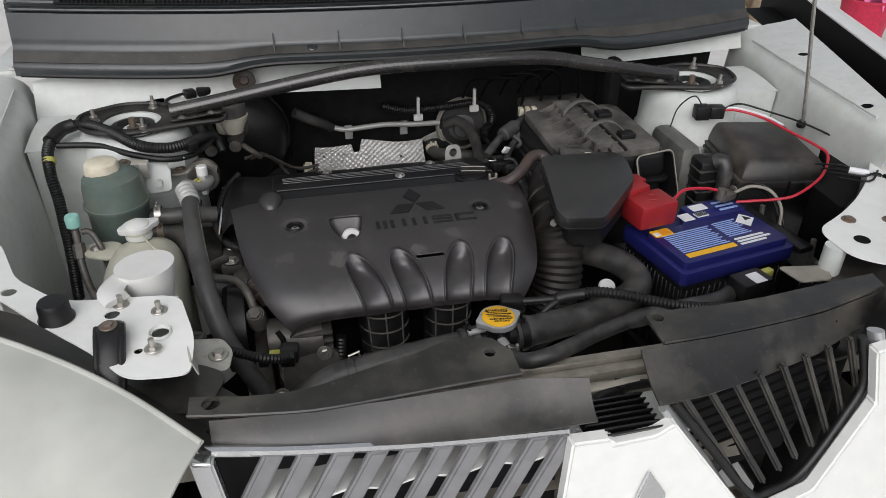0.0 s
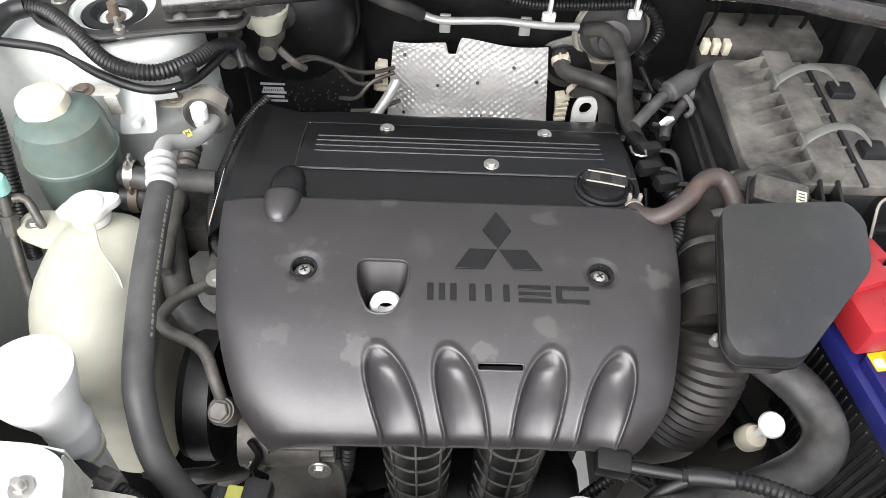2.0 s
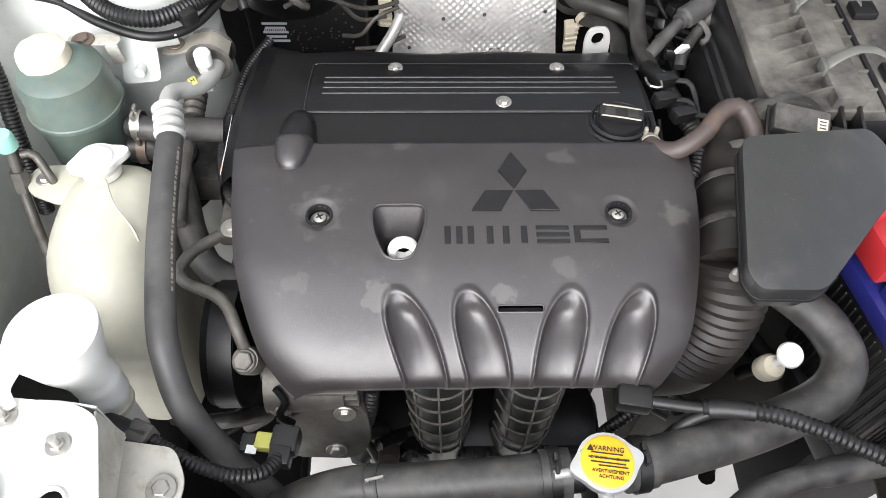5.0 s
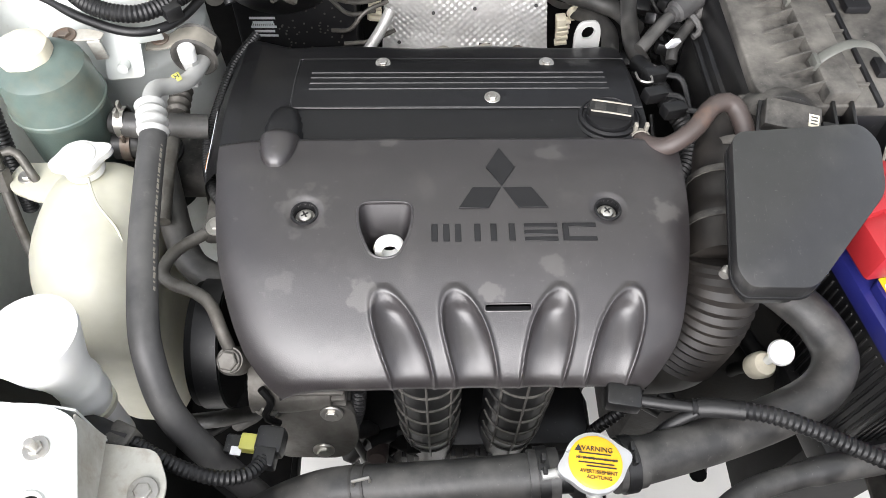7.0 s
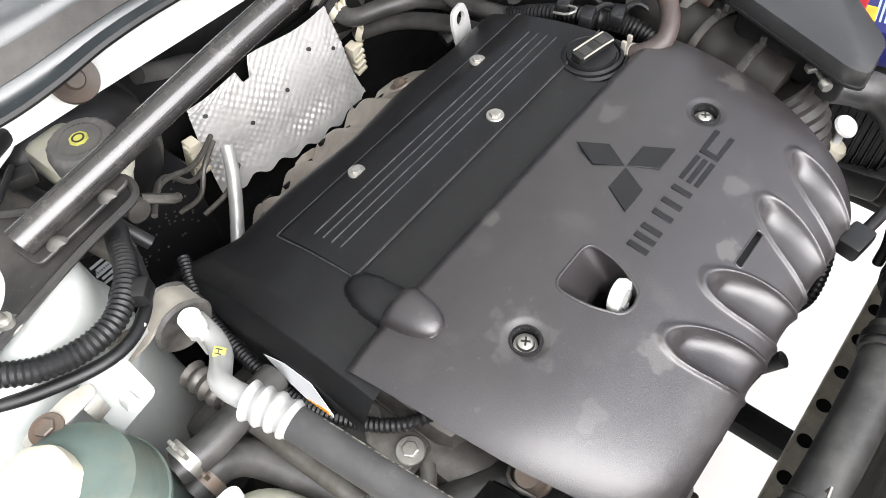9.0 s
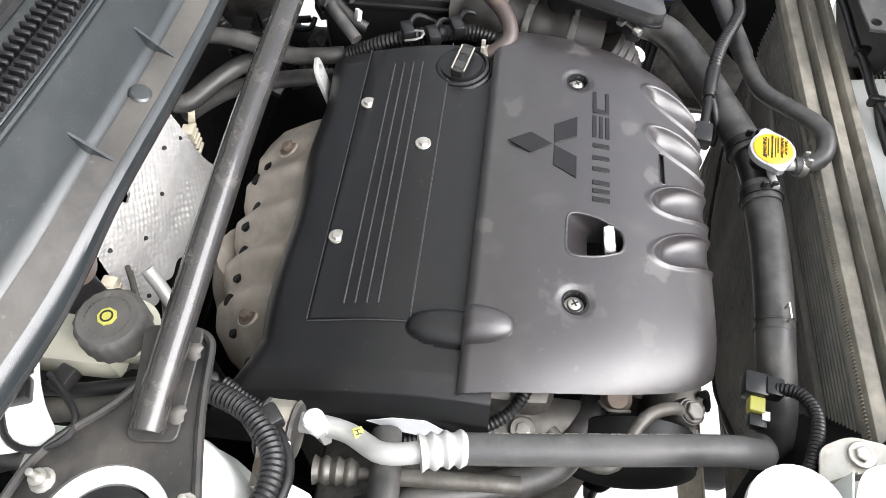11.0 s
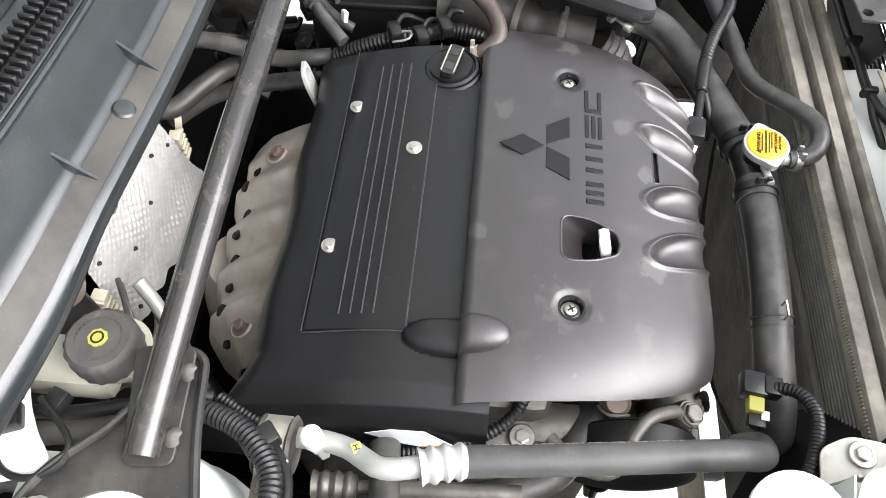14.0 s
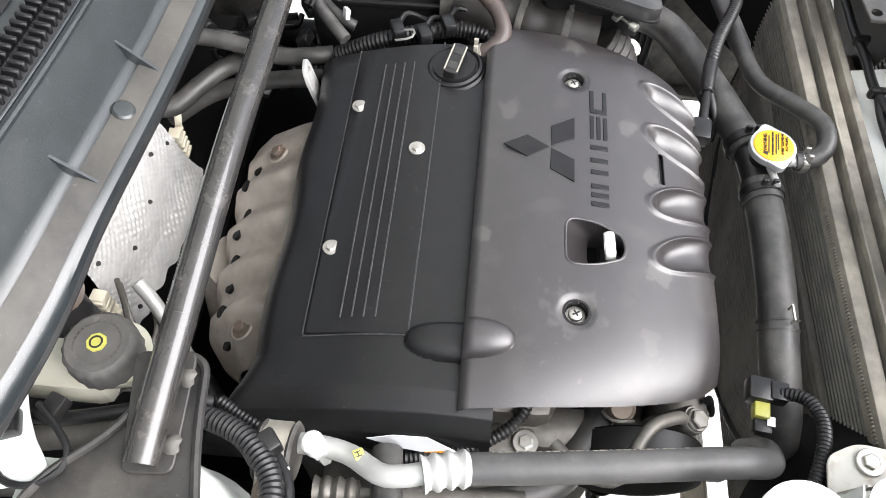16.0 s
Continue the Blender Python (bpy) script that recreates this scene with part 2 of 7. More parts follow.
INK = mat("black_print", (0.02, 0.02, 0.02), 0.5)
ORANGE = mat("orange_print", (0.8, 0.33, 0.02), 0.5)
SILVER = mat("silver_paint", (0.5, 0.505, 0.51), 0.3, metal=0.5, var=0.04, coat=0.5, bump=0.03)
CHROME = mat("satin_chrome", (0.75, 0.76, 0.77), 0.18, metal=0.9, var=0.03, bump=0.0)
TAN_STEEL = mat("tan_dusty_steel", (0.50, 0.46, 0.37), 0.5, var=0.2, dust=0.5, dust_colour=(0.36, 0.31, 0.23), dust_scale=26, rust=0.2, smudge=0.6)
FIN = mat("radiator_fins", (0.19, 0.182, 0.168), 0.45, metal=0.1, dust=0.5, dust_colour=(0.33, 0.31, 0.275), spec=0.3)
TANKRAIL = mat("dusty_dark_rail", (0.21, 0.195, 0.165), 0.5, metal=0.1, dust=0.6, dust_colour=(0.42, 0.385, 0.32), dust_scale=24, smudge=0.5)
SUPPORT = mat("dusty_support_metal", (0.26, 0.245, 0.21), 0.55, metal=0.1, dust=0.6, dust_colour=(0.36, 0.33, 0.275), dust_scale=24, smudge=0.5)
CONCRETE = mat("pale_concrete", (0.66, 0.65, 0.62), 0.85, var=0.10, scale=6, dust=0.3, dust_colour=(0.5, 0.48, 0.45), dust_scale=3, bump=0.6, fine=120)
PINK = mat("pink_cloth", (0.75, 0.2, 0.42), 0.8, var=0.15, scale=20)
BUCKET = mat("red_bucket_plastic", (0.5, 0.02, 0.06), 0.4)
STONE = mat("brown_rubble", (0.28, 0.22, 0.15), 0.9, var=0.4, scale=12, bump=1.0, fine=60)
# pale blotchy colour paints the cloudy reflection on the lens, with some dust
LENS = mat("headlight_lens", (0.56, 0.57, 0.52), 0.10, var=0.16, scale=9, dust=0.3, dust_colour=(0.5, 0.49, 0.42), dust_scale=6, coat=1.0, bump=0.0)
# pale blue base colour stands in for sky reflected in the glass
GLASS = mat("windscreen_glass", (0.26, 0.30, 0.335), 0.10, var=0.1, coat=1.0, bump=0.0, dust=0.3, dust_colour=(0.26, 0.275, 0.285))


# ---- mesh helpers ----
def V(*a):
    return Vector(a)


def thing(name, at, label, category, group="", kind=""):
    return tagged(new(name), label, category, group, kind) if at is None else place(new(name), at, label, category, group, kind)


def place(ob, at, label, category, group, kind):
    ob.location = at
    ob.empty_display_size = 0.02
    return tagged(ob, label, category, group, kind)


def base_of(ob):
    p = Vector()
    while ob:
        p += ob.location
        ob = ob.parent
    return p


def part(name, bm, material, parent=None, label="", angle=38):
    """Links a bmesh, built in world places, as one mesh object under its thing or part."""
    if parent:
        bmesh.ops.translate(bm, verts=bm.verts, vec=-base_of(parent))
    bmesh.ops.recalc_face_normals(bm, faces=bm.faces)
    me = bpy.data.meshes.new(name)
    bm.to_mesh(me)
    bm.free()
    me.polygons.foreach_set("use_smooth", [True] * len(me.polygons))
    me.set_sharp_from_angle(angle=radians(angle))
    me.materials.append(material)
    ob = new(name, me)
    ob.parent = parent
    return tagged(ob, label) if label else ob


def merge(*bms):
    out = bms[0]
    for b in bms[1:]:
        me = bpy.data.meshes.new("tmp")
        b.to_mesh(me)
        b.free()
        out.from_mesh(me)
        bpy.data.meshes.remove(me)
    return out


def moved(bm, m):
    bmesh.ops.transform(bm, matrix=m, verts=bm.verts)
    return bm


def box(sx, sy, sz, at=(0, 0, 0), bevel=0.003, turn=(0, 0, 0), seg=2):
    bm = bmesh.new()
    bmesh.ops.create_cube(bm, size=1)
    bmesh.ops.scale(bm, vec=(sx, sy, sz), verts=bm.verts)
    if bevel:
        bmesh.ops.bevel(bm, geom=bm.edges[:], offset=min(bevel, 0.45 * min(sx, sy, sz)), segments=seg, affect="EDGES", profile=0.5)
    return moved(bm, pose(*at, *turn))


def taper(bm, top):
    """Shrinks a box towards its top, about its axis, before it is moved."""
    zs = [v.co.z for v in bm.verts]
    lo, hi = min(zs), max(zs)
    for v in bm.verts:
        k = 1 + (top - 1) * (v.co.z - lo) / (hi - lo)
        v.co.x *= k
        v.co.y *= k
    return bm


def prism(outline, z0, z1, bevel=0.003, seg=2):
    bm = bmesh.new()
    f = bm.faces.new([bm.verts.new((x, y, z0)) for x, y in outline])
    up = bmesh.ops.extrude_face_region(bm, geom=[f])
    bmesh.ops.translate(bm, verts=[v for v in up["geom"] if isinstance(v, bmesh.types.BMVert)], vec=(0, 0, z1 - z0))
    if bevel:
        bmesh.ops.recalc_face_normals(bm, faces=bm.faces)
        bmesh.ops.bevel(bm, geom=bm.edges[:], offset=bevel, segments=seg, affect="EDGES", profile=0.5, clamp_overlap=True)
    return bm


def rounded(points, r, n=5):
    """A polygon with its corners rounded."""
    out = []
    k = len(points)
    for i in range(k):
        a, b, c = V(*points[i - 1]), V(*points[i]), V(*points[(i + 1) % k])
        d1, d2 = (a - b), (c - b)
        q = min(r, d1.length * 0.45, d2.length * 0.45)
        p, s = b + d1.normalized() * q, b + d2.normalized() * q
        for j in range(n + 1):
            t = j / n
            out.append(tuple((1 - t) ** 2 * p + 2 * t * (1 - t) * b + t * t * s))
    return out


def wedge(points, thick):
    """A thin upright plate from three or more points in one plane, thick along x."""
    bm = bmesh.new()
    a = [bm.verts.new((x - thick / 2, y, z)) for x, y, z in points]
    b = [bm.verts.new((x + thick / 2, y, z)) for x, y, z in points]
    bm.faces.new(a)
    bm.faces.new(b[::-1])
    for i in range(len(a)):
        j = (i + 1) % len(a)
        bm.faces.new((a[j], a[i], b[i], b[j]))
    return bm


def lathe(profile, at=(0, 0, 0), axis=(0, 0, 1), n=28, wave=None):
    """Turns (radius, height) pairs about an axis."""
    bm = bmesh.new()
    rings = []
    for r, z in profile:
        if r <= 1e-6:
            rings.append([bm.verts.new((0, 0, z))])
            continue
        ring = []
        for i in range(n):
            a = 2 * math.pi * i / n
            q = r * (wave(a, z) if wave else 1)
            ring.append(bm.verts.new((q * math.cos(a), q * math.sin(a), z)))
        rings.append(ring)
    for a, b in zip(rings, rings[1:]):
        for i in range(n):
            j = (i + 1) % n
            if len(a) == 1 and len(b) == 1:
                continue
            if len(a) == 1:
                bm.faces.new((a[0], b[i], b[j]))
            elif len(b) == 1:
                bm.faces.new((a[i], a[j], b[0]))
            else:
                bm.faces.new((a[i], a[j], b[j], b[i]))
    return moved(bm, Matrix.Translation(at) @ Vector(axis).normalized().to_track_quat("Z", "Y").to_matrix().to_4x4())


def smooth_path(points, step=0.01):
    """Catmull-Rom through the points, resampled at even steps."""
    p = [V(*q) for q in points]
    p = [p[0] * 2 - p[1]] + p + [p[-1] * 2 - p[-2]]
    dense = []
    for i in range(1, len(p) - 2):
        a, b, c, d = p[i - 1:i + 3]
        k = max(4, int((c - b).length / 0.003))
        for j in range(k):
            t = j / k
            dense.append(0.5 * (2 * b + (c - a) * t + (2 * a - 5 * b + 4 * c - d) * t * t + (3 * b - a - 3 * c + d) * t ** 3))
    dense.append(p[-2])
    run = [0.0]
    for a, b in zip(dense, dense[1:]):
        run.append(run[-1] + (b - a).length)
    count = max(3, round(run[-1] / step) + 1)
    out, k = [], 0
    for i in range(count):
        s = run[-1] * i / (count - 1)
        while k < len(run) - 2 and run[k + 1] < s:
            k += 1
        f = (s - run[k]) / max(1e-9, run[k + 1] - run[k])
        out.append(dense[k].lerp(dense[k + 1], min(1, f)))
    return out, run[-1]


def tube(points, r, n=14, step=0.008, ribs=0.0, pitch=0.006, flat=1.0, soft=True):
    """A hose or pipe along a path. r: radius, or a function of 0..1. ribs: depth of the corrugation; pitch: its length."""
    if ribs:
        step = pitch / 4
    line, length = smooth_path(points, step) if soft else ([V(*p) for p in points], 1.0)
    bm = bmesh.new()
    rings = []
    side = None
    for i, p in enumerate(line):
        d = (line[min(i + 1, len(line) - 1)] - line[max(i - 1, 0)]).normalized()
        if side is None:
            side = d.cross(V(0, 0, 1)) if abs(d.z) < 0.9 else d.cross(V(1, 0, 0))
        side = (side - d * side.dot(d)).normalized()
        up = side.cross(d)
        f = i / (len(line) - 1)
        q = r(f) if callable(r) else r
        if ribs:
            q -= ribs * (0, 0.55, 1, 0.55)[i % 4]
        rings.append([bm.verts.new(p + (side * math.cos(a) + up * math.sin(a) * flat) * q) for a in (2 * math.pi * k / n for k in range(n))])
    for a, b in zip(rings, rings[1:]):
        for i in range(n):
            j = (i + 1) % n
            bm.faces.new((a[i], a[j], b[j], b[i]))
    bm.faces.new(rings[0][::-1])
    bm.faces.new(rings[-1])
    return bm


def surface(f, nu, nv, thick=0.0):
    """A sheet from a function of u, v in 0..1; thick: given depth below its face."""
    bm = bmesh.new()
    g = [[bm.verts.new(f(i / nu, j / nv)) for j in range(nv + 1)] for i in range(nu + 1)]
    for i in range(nu):
        for j in range(nv):
            bm.faces.new((g[i][j], g[i + 1][j], g[i + 1][j + 1], g[i][j + 1]))
    if thick:
        bmesh.ops.recalc_face_normals(bm, faces=bm.faces)
        bmesh.ops.solidify(bm, geom=bm.faces[:], thickness=thick)
    return bm


def cut(ob, *cutters):
    """Cuts closed meshes out of an object for good."""
    made = []
    for bm in cutters:
        me = bpy.data.meshes.new("cutter")
        bmesh.ops.translate(bm, verts=bm.verts, vec=-base_of(ob.parent) if ob.parent else (0, 0, 0))
        bmesh.ops.recalc_face_normals(bm, faces=bm.faces)
        bm.to_mesh(me)
        bm.free()
        c = new("cutter", me)
        c.parent = ob.parent
        made.append(c)
        mod = ob.modifiers.new("cut", "BOOLEAN")
        mod.object, mod.operation, mod.solver = c, "DIFFERENCE", "EXACT"
    bpy.context.view_layer.update()
    me = bpy.data.meshes.new_from_object(ob.evaluated_get(bpy.context.evaluated_depsgraph_get()))
    ob.modifiers.clear()
    ob.data = me
    me.polygons.foreach_set("use_smooth", [True] * len(me.polygons))
    me.set_sharp_from_angle(angle=radians(38))
    for c in made:
        bpy.data.objects.remove(c)
    return ob


def lerp_table(table, t):
    for (a, p), (b, q) in zip(table, table[1:]):
        if t <= b:
            k = max(0.0, (t - a) / (b - a))
            return p + (q - p) * k
    return table[-1][1]


def curve_table(table, t):
    """Smooth value through (t, value) pairs."""
    ts = [a for a, _ in table]
    i = max(0, min(len(table) - 2, sum(t >= a for a in ts) - 1))
    p0, p1, p2, p3 = (table[max(0, min(len(table) - 1, k))] for k in (i - 1, i, i + 1, i + 2))
    k = (t - p1[0]) / (p2[0] - p1[0])
    k = max(0.0, min(1.0, k))
    m1 = (p2[1] - p0[1]) / (p2[0] - p0[0]) * (p2[0] - p1[0])
    m2 = (p3[1] - p1[1]) / (p3[0] - p1[0]) * (p2[0] - p1[0])
    return (2 * k ** 3 - 3 * k ** 2 + 1) * p1[1] + (k ** 3 - 2 * k ** 2 + k) * m1 + (-2 * k ** 3 + 3 * k ** 2) * p2[1] + (k ** 3 - k ** 2) * m2


def hex_bolt(name, at, r, parent, material=None, axis=(0, 0, 1), washer=1.7, high=0.6, label=""):
    """A hexagon head on a flange, under its thing."""
    head = lathe([(0, r * high), (r * 0.85, r * high), (r, r * high * 0.85), (r, 0)], at, axis, 6)
    ring = lathe([(0, r * 0.12), (r * (washer - 0.1), r * 0.12), (r * washer, 0), (r * washer, -r * 0.2), (0, -r * 0.2)], at, axis, 20)
    return part(name, merge(head, ring), material or STEEL, parent, label, 25)


def clamp_band(at, axis, r, wide, parent, material=None, name="hose_clamp"):
    """A spring clamp: a band with two raised ears."""
    band = lathe([(r, -wide / 2), (r + 0.0016, -wide / 2), (r + 0.0016, wide / 2), (r, wide / 2), (r, -wide / 2)], at, axis, 28)
    q = Vector(axis).normalized()
    side = q.cross(V(0, 0, 1)).normalized()
    up = side.cross(q)
    ears = [box(0.004, wide * 0.7, 0.011, tuple(V(*at) + up * (r + 0.004) + side * s), 0.001) for s in (-0.006, 0.006)]
    return part(name, merge(band, *ears), material or STEEL, parent)


def words(name, text, size, m, material, parent, deep=0.0004):
    """Raised print with the built-in font, as a mesh part."""
    cu = bpy.data.curves.new(name, "FONT")
    cu.body, cu.size, cu.extrude, cu.align_x, cu.align_y = text, size, deep, "CENTER", "CENTER"
    tmp = bpy.data.objects.new(name, cu)
    scene.collection.objects.link(tmp)
    bpy.context.view_layer.update()
    me = bpy.data.meshes.new_from_object(tmp.evaluated_get(bpy.context.evaluated_depsgraph_get()))
    bpy.data.objects.remove(tmp)
    me.transform(Matrix.Translation(-base_of(parent)) @ m)
    me.materials.clear()
    me.materials.append(material)
    ob = new(name, me)
    ob.parent = parent
    return ob


# ---- ground ----
ground = part("ground", surface(lambda u, v: (-30 + 60 * u, -30 + 60 * v, 0), 6, 6), CONCRETE, None)
tagged(ground, "pale dusty concrete yard", "ground", kind="structure")

# ---- car body ----
MID = 0.322
body = thing("car", (MID, 1.0, 0.0), "white painted car with its engine bay open", "car")


def mirrored(side, x):
    return x if side < 0 else 2 * MID - x


for side in (-1, 1):
    cx = mirrored(side, -0.25)
    tower = lathe([(0.052, 0.955), (0.056, 0.974), (0.075, 0.978), (0.088, 0.975), (0.097, 0.965), (0.101, 0.94), (0.1035, 0.884), (0.1085, 0.878), (0.1095, 0.872), (0.1085, 0.868), (0.111, 0.80), (0.116, 0.70), (0.13, 0.25)],
                  (cx, 1.264, 0), (0, 0, 1), 40)
    part("strut_tower", tower, WHITE_SHEET, body, "white sheet-metal strut tower")
    # inner wing: wall, rounded shoulder and top flange
    def wing(u, v, side=side):
        y = 0.86 + 0.61 * u
        wall = -0.402 - 0.12 * max(0, y - 1.02)
        edge = -0.465 - 0.30 * max(0, y - 0.92)
        k = [(0.0, 0.0), (0.35, 0.0), (0.6, 0.06), (0.68, 0.16), (0.76, 0.34), (0.9, 0.78), (1.0, 1.0)]
        z = curve_table([(0, 0.50), (0.35, 0.80), (0.6, 0.965), (0.68, 0.992), (0.76, 1.004), (0.9, 1.014), (1.0, 1.02)], v) + 0.02 * u
        return (mirrored(side, wall + (edge - wall) * curve_table(k, v)), y, z)
    ob = part("inner_wing", surface(wing, 40, 24, 0.0015), WHITE_SHEET, body, "white inner wing panel")
    holes = [lathe([(0, -0.03), (0.011, -0.03), (0.011, 0.03), (0, 0.03)], (mirrored(side, -0.44 - 0.22 * (y - 0.95)), y, 1.015), (0, 0, 1), 16) for y in (0.98, 1.26)]
    cut(ob, *holes)
    # outer wing edge; near-black skirt and gutter stand in for the gap's shade
    def fender(u, v, side=side):
        y = 0.55 + 1.35 * u
        x = -0.545 - 0.30 * max(-0.2, y - 0.92) - 0.26 * v
        z = 1.03 + 0.03 * u - 0.18 * v ** 2
        return (mirrored(side, x), y, z)
    part("fender", surface(fender, 24, 8, 0.002), WHITE, body, "white painted outer wing")
    part("gap_shade", surface(lambda u, v, side=side: (mirrored(side, -0.543 - 0.30 * max(-0.2, 0.55 + 1.35 * u - 0.92)), 0.55 + 1.35 * u, 1.028 + 0.03 * u - 0.12 * v), 16, 3, 0.002), DEEP, body)
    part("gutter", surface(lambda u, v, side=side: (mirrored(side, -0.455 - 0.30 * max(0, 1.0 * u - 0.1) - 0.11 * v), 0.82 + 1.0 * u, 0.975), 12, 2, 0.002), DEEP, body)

for side in (-1, 1):
    part("bridge_panel", surface(lambda u, v, side=side: (mirrored(side, -0.425 + 0.24 * u), 1.212 + 0.01 * (1 - v), 0.55 + 0.41 * v + 0.012 * u), 14, 10, 0.0015), WHITE_SHEET, body, "white panel between wing and tower")
    part("tower_collar", surface(lambda u, v, side=side: (mirrored(side, -0.43 + 0.26 * u), 1.212 + 0.14 * v, 0.962 + 0.012 * math.sin(v * 2)), 10, 6, 0.0015), WHITE_SHEET, body)

for side in (-1, 1):
    hinge = part("hinge_plate", box(0.05, 0.07, 0.004, (mirrored(side, -0.470), 1.50, 1.035), 0.001), WHITE_SHEET, body, "white painted hinge foot")
    part("arm", tube([(mirrored(side, -0.468), 1.49, 1.04), (mirrored(side, -0.455), 1.51, 1.075), (mirrored(side, -0.44), 1.53, 1.12), (mirrored(side, -0.42), 1.50, 1.19)], 0.014, 10, flat=0.4), DEEP, hinge)
    hex_bolt("bolt", (mirrored(side, -0.478), 1.475, 1.038), 0.008, hinge, STEEL)
    part("hinge_shelf", box(0.16, 0.26, 0.01, (mirrored(side, -0.46), 1.60, 1.026), 0.003), WHITE_SHEET, hinge)
    for y, z in ((1.06, 0.985), (1.17, 0.99)):
        part("wing_plug", lathe([(0, 0.002), (0.008, 0.0015), (0.0095, 0)], (mirrored(side, -0.415 - 0.12 * (y - 1.02)), y, z - 0.02), (mirrored(side, 1) - MID, 0, 0.3), 16), DEEP, body)
    part("weld_seam", tube([(mirrored(side, -0.43 - 0.12 * (y / 100 - 1.02)), y / 100, 1.0155) for y in range(92, 146, 6)], 0.0022, 6), WHITE_SHEET, body)

# firewall with its white upper panels
part("firewall", surface(lambda u, v: (-0.45 + 1.55 * u, 1.52 + 0.03 * math.sin(3 * v), 0.25 + 0.82 * v), 20, 10, 0.004), FIREWALL, body, "black insulated firewall")
part("upper_panel", surface(lambda u, v: (-0.45 + 0.68 * u, 1.345 + 0.05 * (1 - u) + 0.04 * v, 0.985 - 0.12 * max(0, 0.35 - u) + 0.075 * v), 20, 6, 0.0015), WHITE_SHEET, body, "white upper firewall panel")
part("upper_panel", surface(lambda u, v: (0.68 + 0.42 * u, 1.362 + 0.05 * u + 0.03 * v, 0.995 + 0.06 * v), 20, 6, 0.0015), WHITE_SHEET, body, "white upper firewall panel")
part("grommet", lathe([(0, 0.006), (0.008, 0.006), (0.010, 0.002), (0.016, 0.004), (0.021, 0.006), (0.0225, 0), (0, -0.004)], (-0.043, 1.357, 1.016), (0, -0.8, 0.5), 28), GROMMET, body, "brown rubber grommet")
# near-black walls stand in for the shade low at the bay's sides
part("shade_wall", box(0.004, 0.6, 0.2, (-0.345, 0.95, 0.60), 0), DEEP, body)
part("shade_wall", box(0.004, 0.6, 0.2, (mirrored(1, -0.345), 0.95, 0.60), 0), DEEP, body)

# ---- cowl and windscreen ----


def cowl_edge(x):
    d = abs(x - MID)
    k = 1 / (1 + math.exp((d - 0.37) / 0.025))
    return 1.293 + 0.2 * d * d, 1.050 + 0.024 * k


COWL_ROWS = [(0, -0.001, -0.014), (0.05, -0.002, 0.0), (0.08, 0.001, 0.003), (0.24, 0.026, 0.014), (0.28, 0.030, 0.019), (0.70, 0.044, 0.072), (0.73, 0.048, 0.074), (0.77, 0.046, 0.082), (0.82, 0.050, 0.084), (0.86, 0.049, 0.090), (1.0, 0.085, 0.100)]


def cowl_face(u, v):
    x = -0.47 + 1.58 * u
    ye, ze = cowl_edge(x)
    ze2 = ze + (1.074 - ze) * min(1, 3 * v)
    return (x, ye + lerp_table([(r[0], r[1]) for r in COWL_ROWS], v), ze2 + lerp_table([(r[0], r[2]) for r in COWL_ROWS], v))


cowl = part("cowl", surface(cowl_face, 90, 60, 0.002), COWL, body, "dark grey plastic cowl panel")
part("ledge", surface(lambda u, v: V(*cowl_face(u, 0.10 + 0.12 * v)) + V(0, -0.0006, 0.0014), 60, 2, 0.001), PALE_DUST, cowl, "dusty front ledge")
part("seal", tube([(x / 100, cowl_edge(x / 100)[0] + 0.002, cowl_edge(x / 100)[1] - 0.012) for x in range(-46, 111, 4)], 0.005, 8), BLACK_RUBBER, cowl, "black rubber edge seal")
for zz, yy, r in ((0.079, 0.046, 0.0035), (0.092, 0.050, 0.005)):
    part("bead", tube([(x / 100, cowl_edge(x / 100)[0] + yy - 0.002, 1.074 + zz) for x in range(-46, 111, 6)], r, 8), COWL, cowl)
for i in range(-2, 7):
    x = 0.023 + 0.125 * i
    ye, ze = cowl_edge(x)
    part("stiffening_fin", wedge([(x, ye + 0.004, ze + 0.004), (x, ye + 0.034, ze + 0.012), (x, ye + 0.040, ze + 0.044)], 0.0028), COWL, cowl)
part("clip_stud", lathe([(0, 0.003), (0.008, 0.002), (0.010, 0)], (0.095, cowl_edge(0.095)[0] + 0.016, cowl_edge(0.095)[1] + 0.012), (0, -0.4, 1), 18), COWL, cowl)
screen = part("windscreen", surface(lambda u, v: (-0.55 + 1.75 * u, 1.385 + 0.2 * (1.75 * (u - 0.5)) ** 2 + 0.75 * v, 1.172 + 0.45 * v), 16, 6, 0.005), GLASS, body, "glass with a pale sky reflection in its colour")
part("rubber_seal", tube([(-0.5 + 1.64 * u, 1.381 + 0.2 * (1.68 * (u - 0.5)) ** 2, 1.175) for u in (0, 0.1, 0.2, 0.35, 0.5, 0.65, 0.8, 0.9, 1)], 0.007, 8), BLACK_RUBBER, screen)

# ---- engine cover ----
SIDE_L = [(0.750, 0.008), (0.760, -0.010), (0.79, -0.034), (0.855, -0.057), (0.91, -0.067), (0.96, -0.073), (1.02, -0.079)]
SIDE_R = [(0.750, 0.345), (0.760, 0.362), (0.79, 0.386), (0.84, 0.400), (0.92, 0.413), (1.02, 0.420)]
PROF_Y = [(0, 1.018), (0.2, 0.965), (0.4, 0.91), (0.55, 0.86), (0.68, 0.815), (0.79, 0.781), (0.89, 0.760), (0.96, 0.7535), (1, 0.755)]
